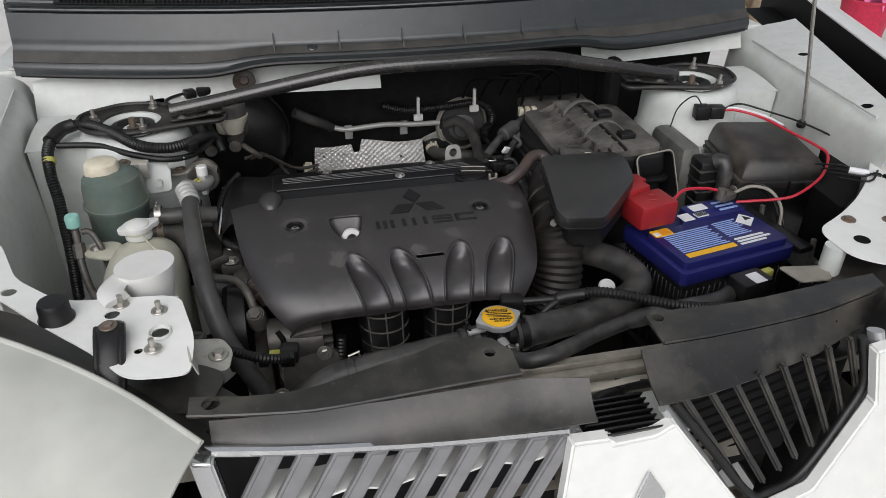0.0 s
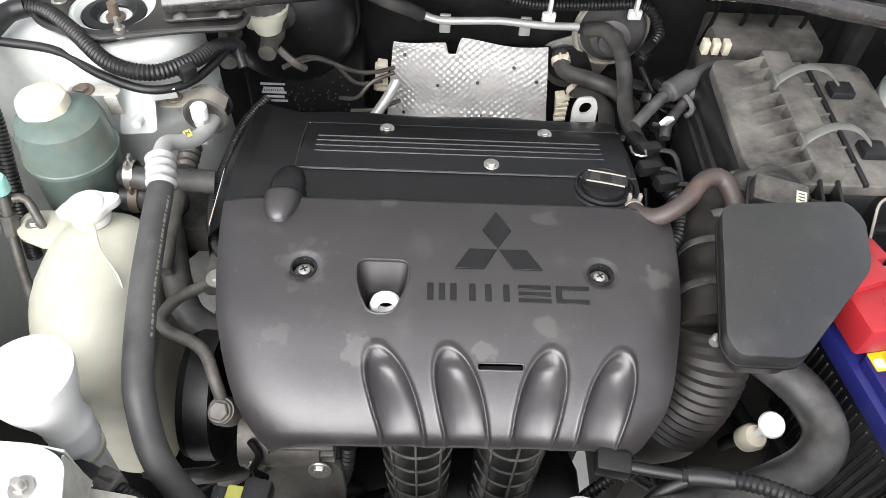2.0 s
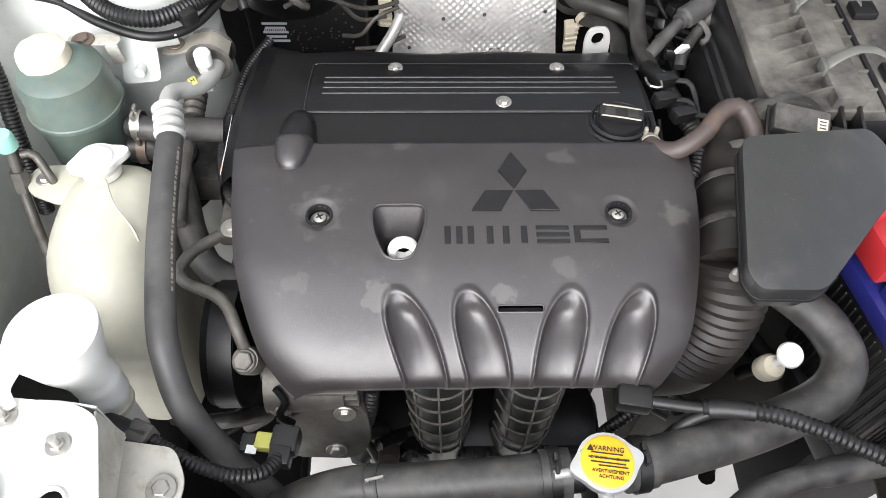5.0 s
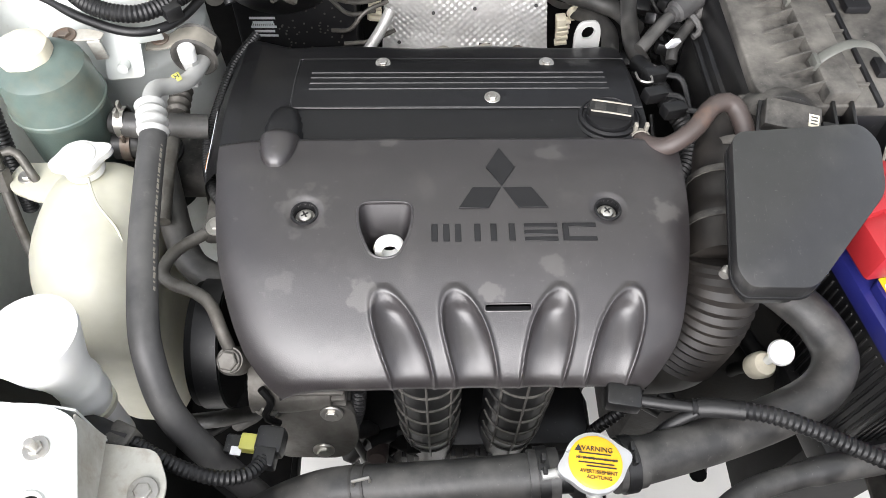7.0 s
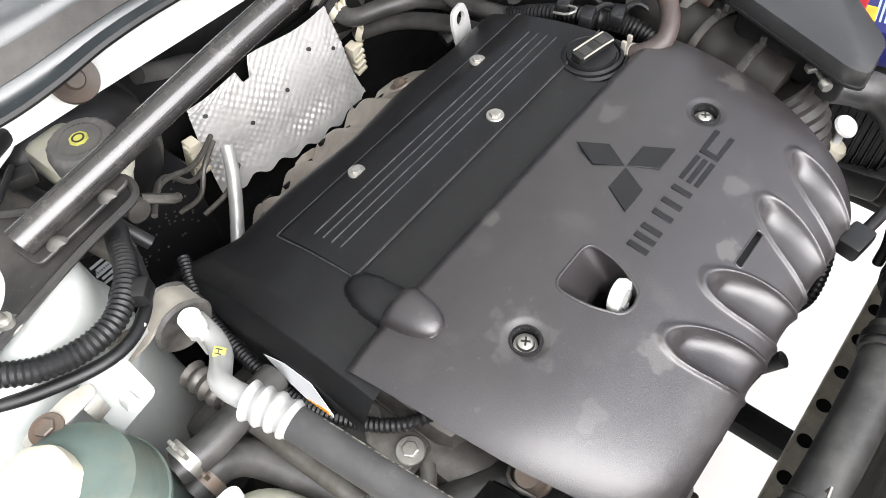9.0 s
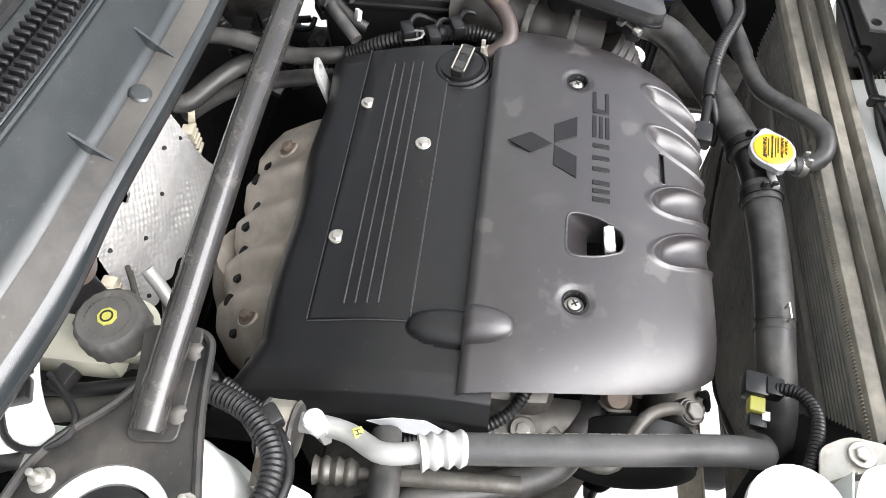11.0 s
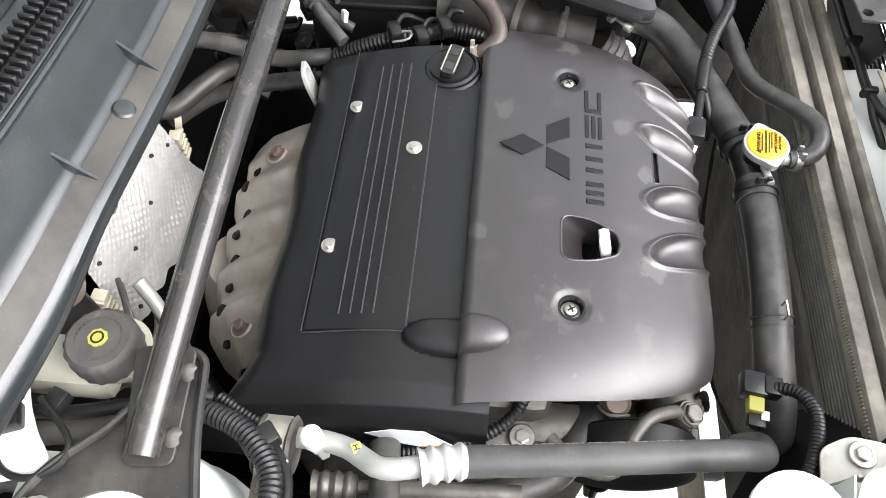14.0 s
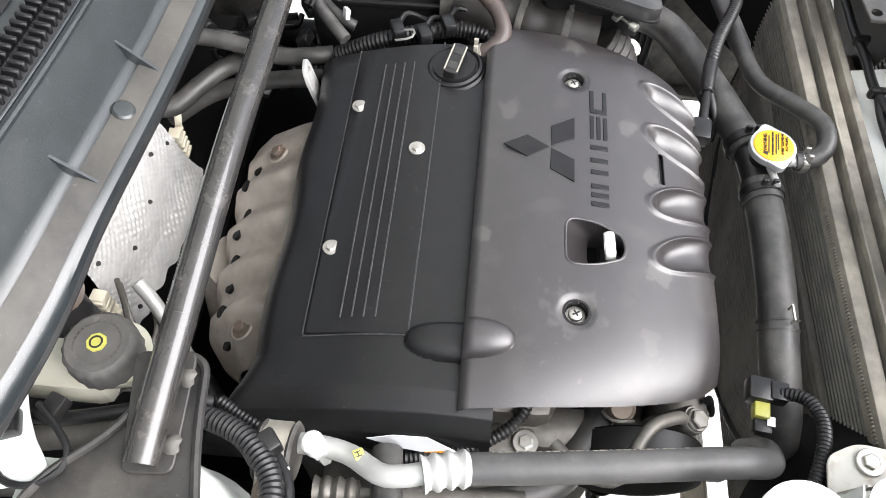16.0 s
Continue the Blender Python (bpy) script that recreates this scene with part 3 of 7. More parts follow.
PROF_Z = [(0, 0.922), (0.2, 0.928), (0.4, 0.927), (0.55, 0.920), (0.68, 0.905), (0.79, 0.8895), (0.89, 0.873), (0.96, 0.860), (1, 0.850)]
FLUTES = ((0.1015, 0.130), (0.170, 0.190), (0.270, 0.251), (0.339, 0.313))


def ease(a, b, t):
    k = max(0.0, min(1.0, (t - a) / (b - a)))
    return k * k * (3 - 2 * k)


def boss(x, y):
    q = abs((x + 0.012) / 0.0205) ** 2.3 + abs((y - 1.022) / 0.052) ** 2.3
    return 0.0165 * max(0, 1 - q) ** 0.5 if q < 1 else 0.0


def cover_face(u, v):
    y, z = curve_table(PROF_Y, v), curve_table(PROF_Z, v)
    yy = max(0.75, y)
    xl, xr = curve_table(SIDE_L, yy), curve_table(SIDE_R, yy)
    s = 2 * u - 1
    s = math.copysign(1 - (1 - abs(s)) ** 1.15, s)
    x = (xl + xr) / 2 + s * (xr - xl) / 2
    z -= (0.010 + 0.014 * v) * abs(s) ** 9
    if v < 0.04:
        z -= 0.006 * (1 - v / 0.04) ** 2
    z += boss(x, y)
    # dished rings round the screws
    for sx, sy in ((0.023, 0.912), (0.326, 0.914)):
        d = math.hypot(x - sx, y - sy)
        z -= 0.0025 * (1 - ease(0.012, 0.021, d))
    # scooped flutes over the intake runners
    w = (0.829 - y) / (0.829 - 0.754)
    if v > 0.5 and w > -0.1:
        for top, foot in FLUTES:
            c = top + (foot - top) * max(0.0, min(1, w))
            half = 0.0205 * (1 - 0.06 * ease(0.7, 1.0, w))
            d = math.hypot((x - c) / half, max(0.0, 0.56 - w) / 0.56)
            if d < 1.5:
                deep = 0.0155 * ease(-0.05, 0.30, w) * (1 - 0.75 * ease(0.30, 1.0, w))
                k = max(0.0, 1 - d ** 2.6)
                rim = 0.0022 * math.exp(-((d - 1.06) / 0.095) ** 2)
                y += deep * k * 0.6 - rim * 0.6
                z += -deep * k * 0.75 + rim
    return (x, y, z)


def cover_top(x, y):
    best = min((abs(curve_table(PROF_Y, k / 400) - y), k / 400) for k in range(380))[1]
    return curve_table(PROF_Z, best)


cover = thing("engine_cover", (0.17, 0.88, 0.80), "matt black plastic engine cover with four scooped flutes", "engine cover")
def u_shape(k, cx=0.103, cy=0.906):
    pts = [(-0.028, 0.017), (0.028, 0.017), (0.026, -0.015), (0.014, -0.042), (0.0, -0.046), (-0.014, -0.042), (-0.026, -0.015)]
    return rounded([(cx + k * x, cy + k * y) for x, y in pts], 0.013)


SLOT = rounded([(0.198, 0.8105), (0.243, 0.8105), (0.243, 0.8175), (0.198, 0.8175)], 0.003)


def inside(pts, x, y):
    hit = False
    for (x1, y1), (x2, y2) in zip(pts, pts[1:] + pts[:1]):
        if (y1 > y) != (y2 > y) and x < (x2 - x1) * (y - y1) / (y2 - y1) + x1:
            hit = not hit
    return hit


def holed(x, y):
    if math.hypot(x - 0.023, y - 0.912) < 0.0115 or math.hypot(x - 0.326, y - 0.914) < 0.0115:
        return True
    if 0.19 < x < 0.25 and 0.80 < y < 0.83:
        return inside(SLOT, x, y)
    return 0.07 < x < 0.14 and 0.85 < y < 0.93 and inside(WINDOW, x, y)


WINDOW = u_shape(1.0)
bm = surface(cover_face, 560, 330)
bmesh.ops.delete(bm, geom=[f for f in bm.faces if holed(*f.calc_center_median()[:2])], context="FACES")
bmesh.ops.recalc_face_normals(bm, faces=bm.faces)
bmesh.ops.solidify(bm, geom=bm.faces[:], thickness=0.003)
shell = part("shell", bm, COVER, cover)
for outline, r in ((WINDOW, 0.0016), (SLOT, 0.0011)):
    rim = [(x, y, cover_top(x, y) - 0.0006) for x, y in outline]
    part("opening_rim", tube(rim + rim[:1], r, 8, soft=False), COVER, cover)
part("slot_well", prism(SLOT, 0.885, 0.8995, 0), LOGO, cover)
for sx, sy in ((0.023, 0.912), (0.326, 0.914)):
    zz = cover_top(sx, sy)
    cup = part("screw_well", lathe([(0.0145, -0.0022), (0.0135, 0.0006), (0.0115, 0.0006), (0.011, -0.010), (0, -0.010)], (sx, sy, zz - 0.002), n=24), LOGO, cover)
    head = lathe([(0, 0.0035), (0.004, 0.0035), (0.0065, 0.002), (0.0075, -0.001), (0.0098, -0.0015), (0.0098, -0.003), (0, -0.003)], (sx, sy, zz - 0.008), n=24)
    part("screw", head, STEEL, cover, "zinc-plated cross-head screw")
    cross = merge(box(0.008, 0.0016, 0.001, (sx, sy, zz - 0.0045), 0, (0, 0, 30)), box(0.008, 0.0016, 0.001, (sx, sy, zz - 0.0045), 0, (0, 0, 120)))
    part("screw_slot", cross, INK, cover)
# funnel round the dipstick
outer, inner = u_shape(1.0), u_shape(0.66, 0.105, 0.887)
bm = bmesh.new()
rings = []
for k, (shape, zz) in enumerate(((outer, 0.9255), (outer, 0.9225), (inner, 0.906), (inner, 0.885))):
    rings.append([bm.verts.new((x, y, zz - (0.006 if y < 0.87 and k < 2 else 0))) for x, y in shape])
for a, b in zip(rings, rings[1:]):
    for i in range(len(a)):
        bm.faces.new((a[i], a[(i + 1) % len(a)], b[(i + 1) % len(a)], b[i]))
part("dipstick_window", bm, COVER, cover, angle=60)
# emblem of three rhombi and five groups of plain bars
def tilted(x, y, lift=0.0):
    """A pose on the cover's face."""
    z = cover_top(x, y)
    slope = math.degrees(math.atan2(cover_top(x, y + 0.01) - cover_top(x, y - 0.01), 0.02))
    return pose(x, y, z + lift, slope)


S = 0.030
for k in range(3):
    a = radians(90 + 120 * k)
    d1, d2 = V(math.cos(a - radians(30)), math.sin(a - radians(30))) * S, V(math.cos(a + radians(30)), math.sin(a + radians(30))) * S
    pts = [V(0, 0) + (d1 + d2) * 0.02, d1 + (d1 + d2) * 0.0, d1 + d2, d2]
    part("emblem_rhombus", moved(prism([(p.x, p.y) for p in pts], -0.001, 0.0009, 0.0003, 1), tilted(0.221, 0.940)), LOGO, cover)
# the raised name: plain bars, uprights or flats
def bars(x, y, sx, sy):
    part("name_bar", moved(box(sx, sy, 0.0018, (0, 0, 0), 0.0004, seg=1), tilted(x, y)), LOGO, cover)


NY = 0.8865
for x in (0.1515, 0.163, 0.1745, 0.1935, 0.2095, 0.2275):
    bars(x, NY, 0.0062, 0.0195)
for dy in (-0.0075, 0, 0.0075):
    bars(0.256, NY + dy, 0.033, 0.0048)
for dy in (-0.0075, 0.0075):
    bars(0.2965, NY + dy, 0.029, 0.0048)
bars(0.2805, NY, 0.0062, 0.0195)

# ---- rocker cover behind it ----
rocker = thing("rocker_cover", (0.16, 1.12, 0.75), "black plastic rocker cover with ribbed coil panel", "rocker cover")
R_Y = [(0, 0.985), (0.15, 1.02), (0.35, 1.075), (0.5, 1.12), (0.65, 1.165), (0.78, 1.20), (0.86, 1.222), (0.91, 1.232), (0.96, 1.237), (1, 1.24)]
R_Z = [(0, 0.904), (0.15, 0.907), (0.35, 0.907), (0.5, 0.900), (0.65, 0.8875), (0.78, 0.8765), (0.86, 0.866), (0.91, 0.848), (0.96, 0.81), (1, 0.775)]
R_X = [(0, -0.104), (0.03, -0.103), (0.07, -0.097), (0.11, -0.082), (0.16, -0.06), (0.9, 0.375), (0.96, 0.396), (0.985, 0.402), (1, 0.403)]
R_D = [(0, 0.125), (0.03, 0.07), (0.07, 0.025), (0.11, 0.006), (0.16, 0.0), (0.9, 0.0), (0.96, 0.004), (0.985, 0.03), (1, 0.09)]


def rocker_top(y):
    best = min((abs(curve_table(R_Y, k / 300) - y), k / 300) for k in range(280))[1]
    return curve_table(R_Z, best)


def rocker_face(u, v):
    y, z, x = curve_table(R_Y, v), curve_table(R_Z, v), curve_table(R_X, u)
    z -= lerp_table(R_D, u) * (1 if v < 0.86 else 1 - (v - 0.86) / 0.14)
    z = max(z, 0.77)
    y += (0.08 * max(0, 0.22 - u) / 0.22 + 0.004 * math.sin(x * 34)) * max(0, v - 0.7) / 0.3
    z += 0.85 * boss(x, y) * (1 if y > 1.0 else 0)
    return (x, y, z)


part("shell", surface(rocker_face, 300, 160), ROCKER, rocker)
panel_pts = rounded([(-0.008, 1.072), (0.388, 1.072), (0.392, 1.178), (-0.006, 1.178)], 0.004, 3)
bm = prism(panel_pts, -0.002, 0.0016, 0.0008, 1)
# two frames carry the panel: it bends with the face below
bmesh.ops.bisect_plane(bm, geom=bm.verts[:] + bm.edges[:] + bm.faces[:], plane_co=(0, 1.1, 0), plane_no=(0, 1, 0))
bmesh.ops.bisect_plane(bm, geom=bm.verts[:] + bm.edges[:] + bm.faces[:], plane_co=(0, 1.125, 0), plane_no=(0, 1, 0))
bmesh.ops.bisect_plane(bm, geom=bm.verts[:] + bm.edges[:] + bm.faces[:], plane_co=(0, 1.15, 0), plane_no=(0, 1, 0))
for v in bm.verts:
    v.co.z += rocker_top(v.co.y) + 0.0005
coil = part("coil_panel", bm, ROCKER, rocker, "ribbed black coil panel")
# thin pale tubes paint the bright highlights of ribs and edges
for y in (1.106, 1.118, 1.130, 1.142):
    part("rib", tube([(0.01 + 0.01 * i, y, rocker_top(y) + 0.0022) for i in range(36)], 0.0009, 6, soft=False), EDGE_LIGHT, coil)
for y in (1.0715, 1.1785):
    part("edge_highlight", tube([(-0.007 + 0.01 * i, y, rocker_top(y) + 0.0012) for i in range(41)], 0.0009, 6, soft=False), EDGE_LIGHT, coil, "pale highlight painted along the panel edge")
part("edge_highlight", tube([(-0.0085, 1.072 + 0.0053 * i, rocker_top(1.072 + 0.0053 * i) + 0.0008) for i in range(21)], 0.0008, 6, soft=False), EDGE_LIGHT, coil)
for n, (x, y) in enumerate(((0.094, 1.166), (0.295, 1.166), (0.222, 1.088))):
    zz = rocker_top(y) + 0.002
    part("bolt_notch", prism(rounded([(x - 0.009, y - 0.006), (x + 0.009, y - 0.006), (x + 0.009, y + 0.007), (x - 0.009, y + 0.007)], 0.006), zz - 0.001, zz + 0.0006, 0.0002, 1), SUPPORT if n == 2 else LOGO, coil)
    hex_bolt("bolt", (x, y, zz + 0.001), 0.0055, coil, STEEL)
# oil filler cap
cap = part("oil_cap", lathe([(0, -0.03), (0.032, -0.03), (0.034, 0.0), (0.034, 0.004), (0.031, 0.006), (0.029, 0.003), (0.027, 0.003), (0.026, 0.008), (0.0, 0.009)], (0.352, 1.056, 0.906), (0, 0.1, 1), 48), LOGO, rocker, "black oil filler cap")
grip = prism(rounded([(-0.025, -0.0085), (0.025, -0.0085), (0.025, 0.0085), (-0.025, 0.0085)], 0.005), 0, 0.012, 0.002)
part("grip", moved(grip, pose(0.352, 1.056, 0.912, 4, 0, -12)), BLACK, cap)
for dy in (-0.0078, 0.0078):
    part("grip_edge", moved(tube([(-0.022, dy, 0.0118), (0, dy, 0.0124), (0.022, dy, 0.0118)], 0.0011, 6), pose(0.352, 1.056, 0.912, 4, 0, -12)), SUPPORT, cap, "pale grip edge")
for k in (-1, 1):
    part("grip_pad", moved(box(0.012, 0.011, 0.0012, (0.0125 * k, 0, 0.0122), 0.0004), pose(0.352, 1.056, 0.912, 4, 0, -12)), TOWER_PLATE, cap, "grey knurled pad")
part("filler_ring", lathe([(0.033, -0.05), (0.037, -0.05), (0.039, 0.002), (0.036, 0.004), (0.034, 0.0), (0.033, -0.05)], (0.352, 1.056, 0.904), (0, 0.1, 1), 40), ROCKER, rocker)

# ---- engine below ----
engine = thing("engine", (0.17, 1.0, 0.25), "grimy engine block, coloured near-black as shade below its covers", "engine")
# block, pan and gearbox carry the cavity's shade in their colour
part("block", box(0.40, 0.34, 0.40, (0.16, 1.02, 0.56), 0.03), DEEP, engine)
part("head", box(0.44, 0.30, 0.13, (0.155, 1.07, 0.80), 0.02), ALU, engine)
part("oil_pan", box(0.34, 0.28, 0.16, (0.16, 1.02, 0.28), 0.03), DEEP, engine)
part("gearbox", box(0.32, 0.36, 0.34, (0.58, 1.02, 0.50), 0.06), GRIMY_SHADE, engine)

# ---- strut bar over the engine ----
bar = thing("strut_bar", (0.32, 1.23, 0.99), "satin black steel strut brace bar between the towers", "strut bar")
BAR_PATH = [(-0.176, 1.249, 1.004), (-0.1, 1.2465, 1.0165), (0.08, 1.236, 1.050), (0.2, 1.227, 1.067), (0.35, 1.225, 1.069), (0.53, 1.225, 1.066), (0.65, 1.232, 1.042), (0.85, 1.262, 0.997)]
part("bar", tube(BAR_PATH, 0.0135, 20, 0.01), BAR, bar, "satin black steel tube")
for side in (-1, 1):
    cx = mirrored(side, -0.25)
    pts = [(-0.352, 1.305), (-0.335, 1.225), (-0.26, 1.190), (-0.15, 1.218), (-0.085, 1.226), (-0.078, 1.254), (-0.14, 1.275), (-0.195, 1.335), (-0.27, 1.352)]
    if side > 0:
        pts = [(mirrored(1, x), y) for x, y in pts][::-1]
    plate = part("tower_plate", prism(rounded(pts, 0.03), 0.983, 0.988, 0.001), TOWER_PLATE, bar, "dusty black mounting plate")
    cut(plate, lathe([(0, 0.9), (0.052, 0.9), (0.052, 1.1), (0, 1.1)], (cx, 1.264, 0), n=40))
    rim = [(x, y, 0.989) for x, y in rounded(pts, 0.03)]
    part("plate_lip", tube(rim + rim[:1], 0.004, 8, soft=False), TOWER_PLATE, plate)
    for a in (60, 175, 295):
        q = radians(a)
        part("stud", lathe([(0, 0.024), (0.003, 0.023), (0.004, 0.010), (0.007, 0.010), (0.007, 0.002), (0.010, 0.001), (0.010, 0)], (cx + 0.066 * math.cos(q), 1.264 + 0.066 * math.sin(q), 0.988), n=12), STEEL, plate)
    # the welded foot strip under the tube
    foot = rounded([(-0.050, -0.021), (0.046, -0.025), (0.046, 0.025), (-0.050, 0.019)], 0.009)
    part("foot_strip", moved(prism(foot, -0.002, 0.002, 0.001, 1), pose(mirrored(side, -0.130), 1.252, 0.997, 0, 6 * side, -4 * side)), TOWER_PLATE, bar, "dusty welded steel strip")
    for x, y, z in ((-0.157, 1.2335, 0.9965), (-0.105, 1.2345, 1.0015)):
        part("weld", moved(lathe([(0, 0.004), (0.004, 0.0035), (0.007, 0.0015), (0.0085, 0)], n=12, wave=lambda a, z: 1 + 0.14 * math.sin(a * 3) + 0.1 * math.sin(a * 7)), pose(mirrored(side, x), y, z)), DUSTY, bar, "rough weld spot")
    mount = thing("strut_mount", (cx, 1.264, 0.93), "black rubber strut mount with a rusty centre nut", "strut mount", "strut mounts")
    part("white_ring", lathe([(0.040, 0.978), (0.046, 0.984), (0.053, 0.984), (0.055, 0.975)], (cx, 1.264, 0), n=40), WHITE_SHEET, mount)
    part("rubber_ring", lathe([(0.018, 0.955), (0.021, 0.975), (0.028, 0.981), (0.038, 0.979), (0.041, 0.965), (0.041, 0.93), (0, 0.93)], (cx, 1.264, 0), n=40), BLACK_RUBBER, mount)
    part("nut", lathe([(0, 0.992), (0.006, 0.992), (0.007, 0.974), (0.012, 0.974), (0.012, 0.955), (0, 0.955)], (cx, 1.264, 0), n=12), RUSTY, mount, "rusty nut")

# ---- battery ----
BM = pose(0.722, 0.852, 0.0, 0, 0, 10)
battery = thing("car_battery", (0.722, 0.852, 0.66), "blue car battery with printed label on black case", "battery")
case = [box(0.222, 0.162, 0.17, (0, 0, 0.745), 0.008)]
part("case", moved(merge(*case), BM), BLACK, battery, "black ribbed battery case")
for i in range(15):
    part("case_rib", moved(box(0.003, 0.004, 0.15, (-0.112, -0.075 + i * 0.0105, 0.74), 0.001, seg=1), BM), BLACK, battery)
for i in range(18):
    part("case_rib", moved(box(0.004, 0.003, 0.15, (-0.1 + i * 0.0115, -0.082, 0.74), 0.001, seg=1), BM), BLACK, battery)
lid_pts = rounded([(-0.118, -0.086), (0.118, -0.086), (0.118, 0.086), (-0.118, 0.086)], 0.012)
lid = part("lid", moved(merge(prism(lid_pts, 0.828, 0.853, 0.005), prism(rounded([(-0.108, -0.076), (0.108, -0.076), (0.108, 0.05), (-0.02, 0.05), (-0.03, 0.03), (-0.108, 0.03)], 0.008), 0.85, 0.866, 0.005)), BM), BLUE, battery, "glossy dark blue battery lid")
part("lid_step", moved(prism(rounded([(0.0, 0.03), (0.112, 0.03), (0.112, 0.082), (0.0, 0.082)], 0.008), 0.848, 0.868, 0.004), BM), BLUE, battery)


def sticker(x0, y0, x1, y1, z, material, parent, name="sticker", r=0.002):
    return part(name, moved(prism(rounded([(x0, y0), (x1, y0), (x1, y1), (x0, y1)], r, 2), z, z + 0.0006, 0), BM), material, parent)


Z = 0.8662
sticker(-0.092, -0.064, 0.008, -0.052, Z, YELLOW, battery, "yellow_strip")
for i in range(11):
    w = 0.098 - 0.012 * (i * 7 % 5) / 5
    sticker(-0.092, -0.048 + i * 0.0055, -0.092 + w, -0.0455 + i * 0.0055, Z, PALE_BLUE, battery, "print_line")
for i in range(9):
    sticker(0.014, -0.035 + i * 0.0055, 0.014 + 0.05 - 0.012 * (i * 5 % 4) / 4, -0.0325 + i * 0.0055, Z, PALE_BLUE, battery, "print_line")
for i in range(3):
    sticker(0.016, -0.064 + i * 0.008, 0.016 + (0.055, 0.07, 0.062)[i], -0.059 + i * 0.008, Z, PRINT, battery, "print_line")
sticker(-0.104, 0.008, -0.066, 0.03, Z + 0.0003, YELLOW, battery, "warning_sticker")
sticker(-0.088, 0.010, -0.069, 0.027, Z + 0.001, ORANGE, battery, "print_panel")
sticker(-0.102, 0.011, -0.091, 0.022, Z + 0.001, PRINT, battery, "print_panel")
bm = prism([(0.075, -0.02), (0.1, 0.0), (0.085, 0.022), (0.06, 0.002)], Z, Z + 0.0006, 0)
part("triangle_label", moved(bm, BM), PRINT, battery)
bm = prism([(0.079, -0.001), (0.094, 0.0), (0.084, 0.013)], Z + 0.0008, Z + 0.0014, 0)
part("triangle_mark", moved(bm, BM), INK, battery)
for x0, y0, x1, y1, m in ((-0.024, 0.034, 0.0, 0.058, PRINT), (0.012, 0.055, 0.045, 0.075, PRINT), (0.004, 0.034, 0.03, 0.05, PRINT), (0.06, 0.04, 0.1, 0.046, PALE_BLUE), (0.06, 0.052, 0.1, 0.058, PALE_BLUE), (0.06, 0.064, 0.1, 0.070, PALE_BLUE)):
    sticker(x0, y0, x1, y1, Z + 0.003 - (0.002 if x0 < 0 else 0), m, battery, "print_panel")
for k in range(7):
    sticker(0.006 + k * 0.0033, 0.036, 0.0075 + k * 0.0033, 0.048, Z + 0.0045, INK, battery, "barcode_bar")
tray = thing("battery_tray", (0.722, 0.852, 0.6), "black plastic battery tray", "battery tray")
part("tray", moved(box(0.25, 0.19, 0.05, (0, 0, 0.64), 0.01), BM), BLACK, tray)
part("support", box(0.2, 0.16, 0.34, (0.74, 0.86, 0.46), 0.02), DEEP, tray)
for x, y in ((0.9, 0.80), (0.885, 0.93)):
    part("hold_down", tube([(x, y, 0.66), (x, y, 0.80), (x, y + 0.004, 0.85)], 0.005, 8), STEEL, tray)
part("clamp_bar", moved(box(0.03, 0.19, 0.012, (0.135, 0, 0.845), 0.003), BM), BLACK, tray, "black battery clamp")

# red terminal cover
tc = thing("terminal_cover", (0.628, 0.90, 0.86), "red plastic battery terminal cover", "terminal cover")
low = part("shell", moved(box(0.075, 0.058, 0.045, (0, 0, 0), 0.006), pose(0.624, 0.889, 0.897, 0, 0, 10)), RED, tc)
part("rear_block", moved(box(0.055, 0.05, 0.05, (0, 0, 0), 0.005), pose(0.604, 0.934, 0.902, 0, 0, 20)), RED, tc)
part("rear_step", moved(box(0.03, 0.03, 0.03, (0, 0, 0), 0.004), pose(0.628, 0.962, 0.907, 0, 0, 20)), RED, tc)
part("plus_ring", lathe([(0.008, 0), (0.0088, 0.0008), (0.0098, 0.0008), (0.0105, 0), (0.008, 0)], (0.626, 0.890, 0.9196), n=24), RED, tc)
wire_red = thing("red_cable", (0.7, 0.92, 0.87), "thin red insulated cable looping over the battery", "cable")
part("wire", tube([(0.652, 0.882, 0.889), (0.670, 0.896, 0.902), (0.70, 0.915, 0.912), (0.75, 0.925, 0.905), (0.79, 0.925, 0.894)], 0.0028, 8), RED_WIRE, wire_red)
wire_long = thing("red_cable", (1.0, 1.0, 0.93), "red insulated cable looping round the fuse box", "cable")
part("wire", tube([(0.80, 0.90, 0.885), (0.868, 0.869, 0.90), (0.904, 0.868, 0.910), (0.967, 0.902, 0.920), (1.007, 0.947, 0.935), (1.006, 0.981, 0.940), (0.99, 1.037, 0.945), (0.966, 1.105, 0.952), (0.925, 1.138, 0.958), (0.898, 1.146, 0.955)], 0.0026, 8), RED_WIRE, wire_long)
wire_white = thing("white_cable", (0.95, 1.1, 0.93), "thin white cable taped beside the red one", "cable")
part("wire", tube([(0.898, 1.149, 0.957), (0.927, 1.142, 0.961), (0.970, 1.106, 0.9555), (0.990, 1.065, 0.949)], 0.0024, 8), PRINT, wire_white)
earth = thing("earth_cable", (0.85, 0.9, 0.87), "looped yellow-green earth cable behind the battery", "cable")
part("wire", tube([(0.81, 0.925, 0.89), (0.835, 0.915, 0.905), (0.865, 0.90, 0.90), (0.880, 0.88, 0.875), (0.875, 0.865, 0.845)], 0.003, 8), SUPPORT, earth)
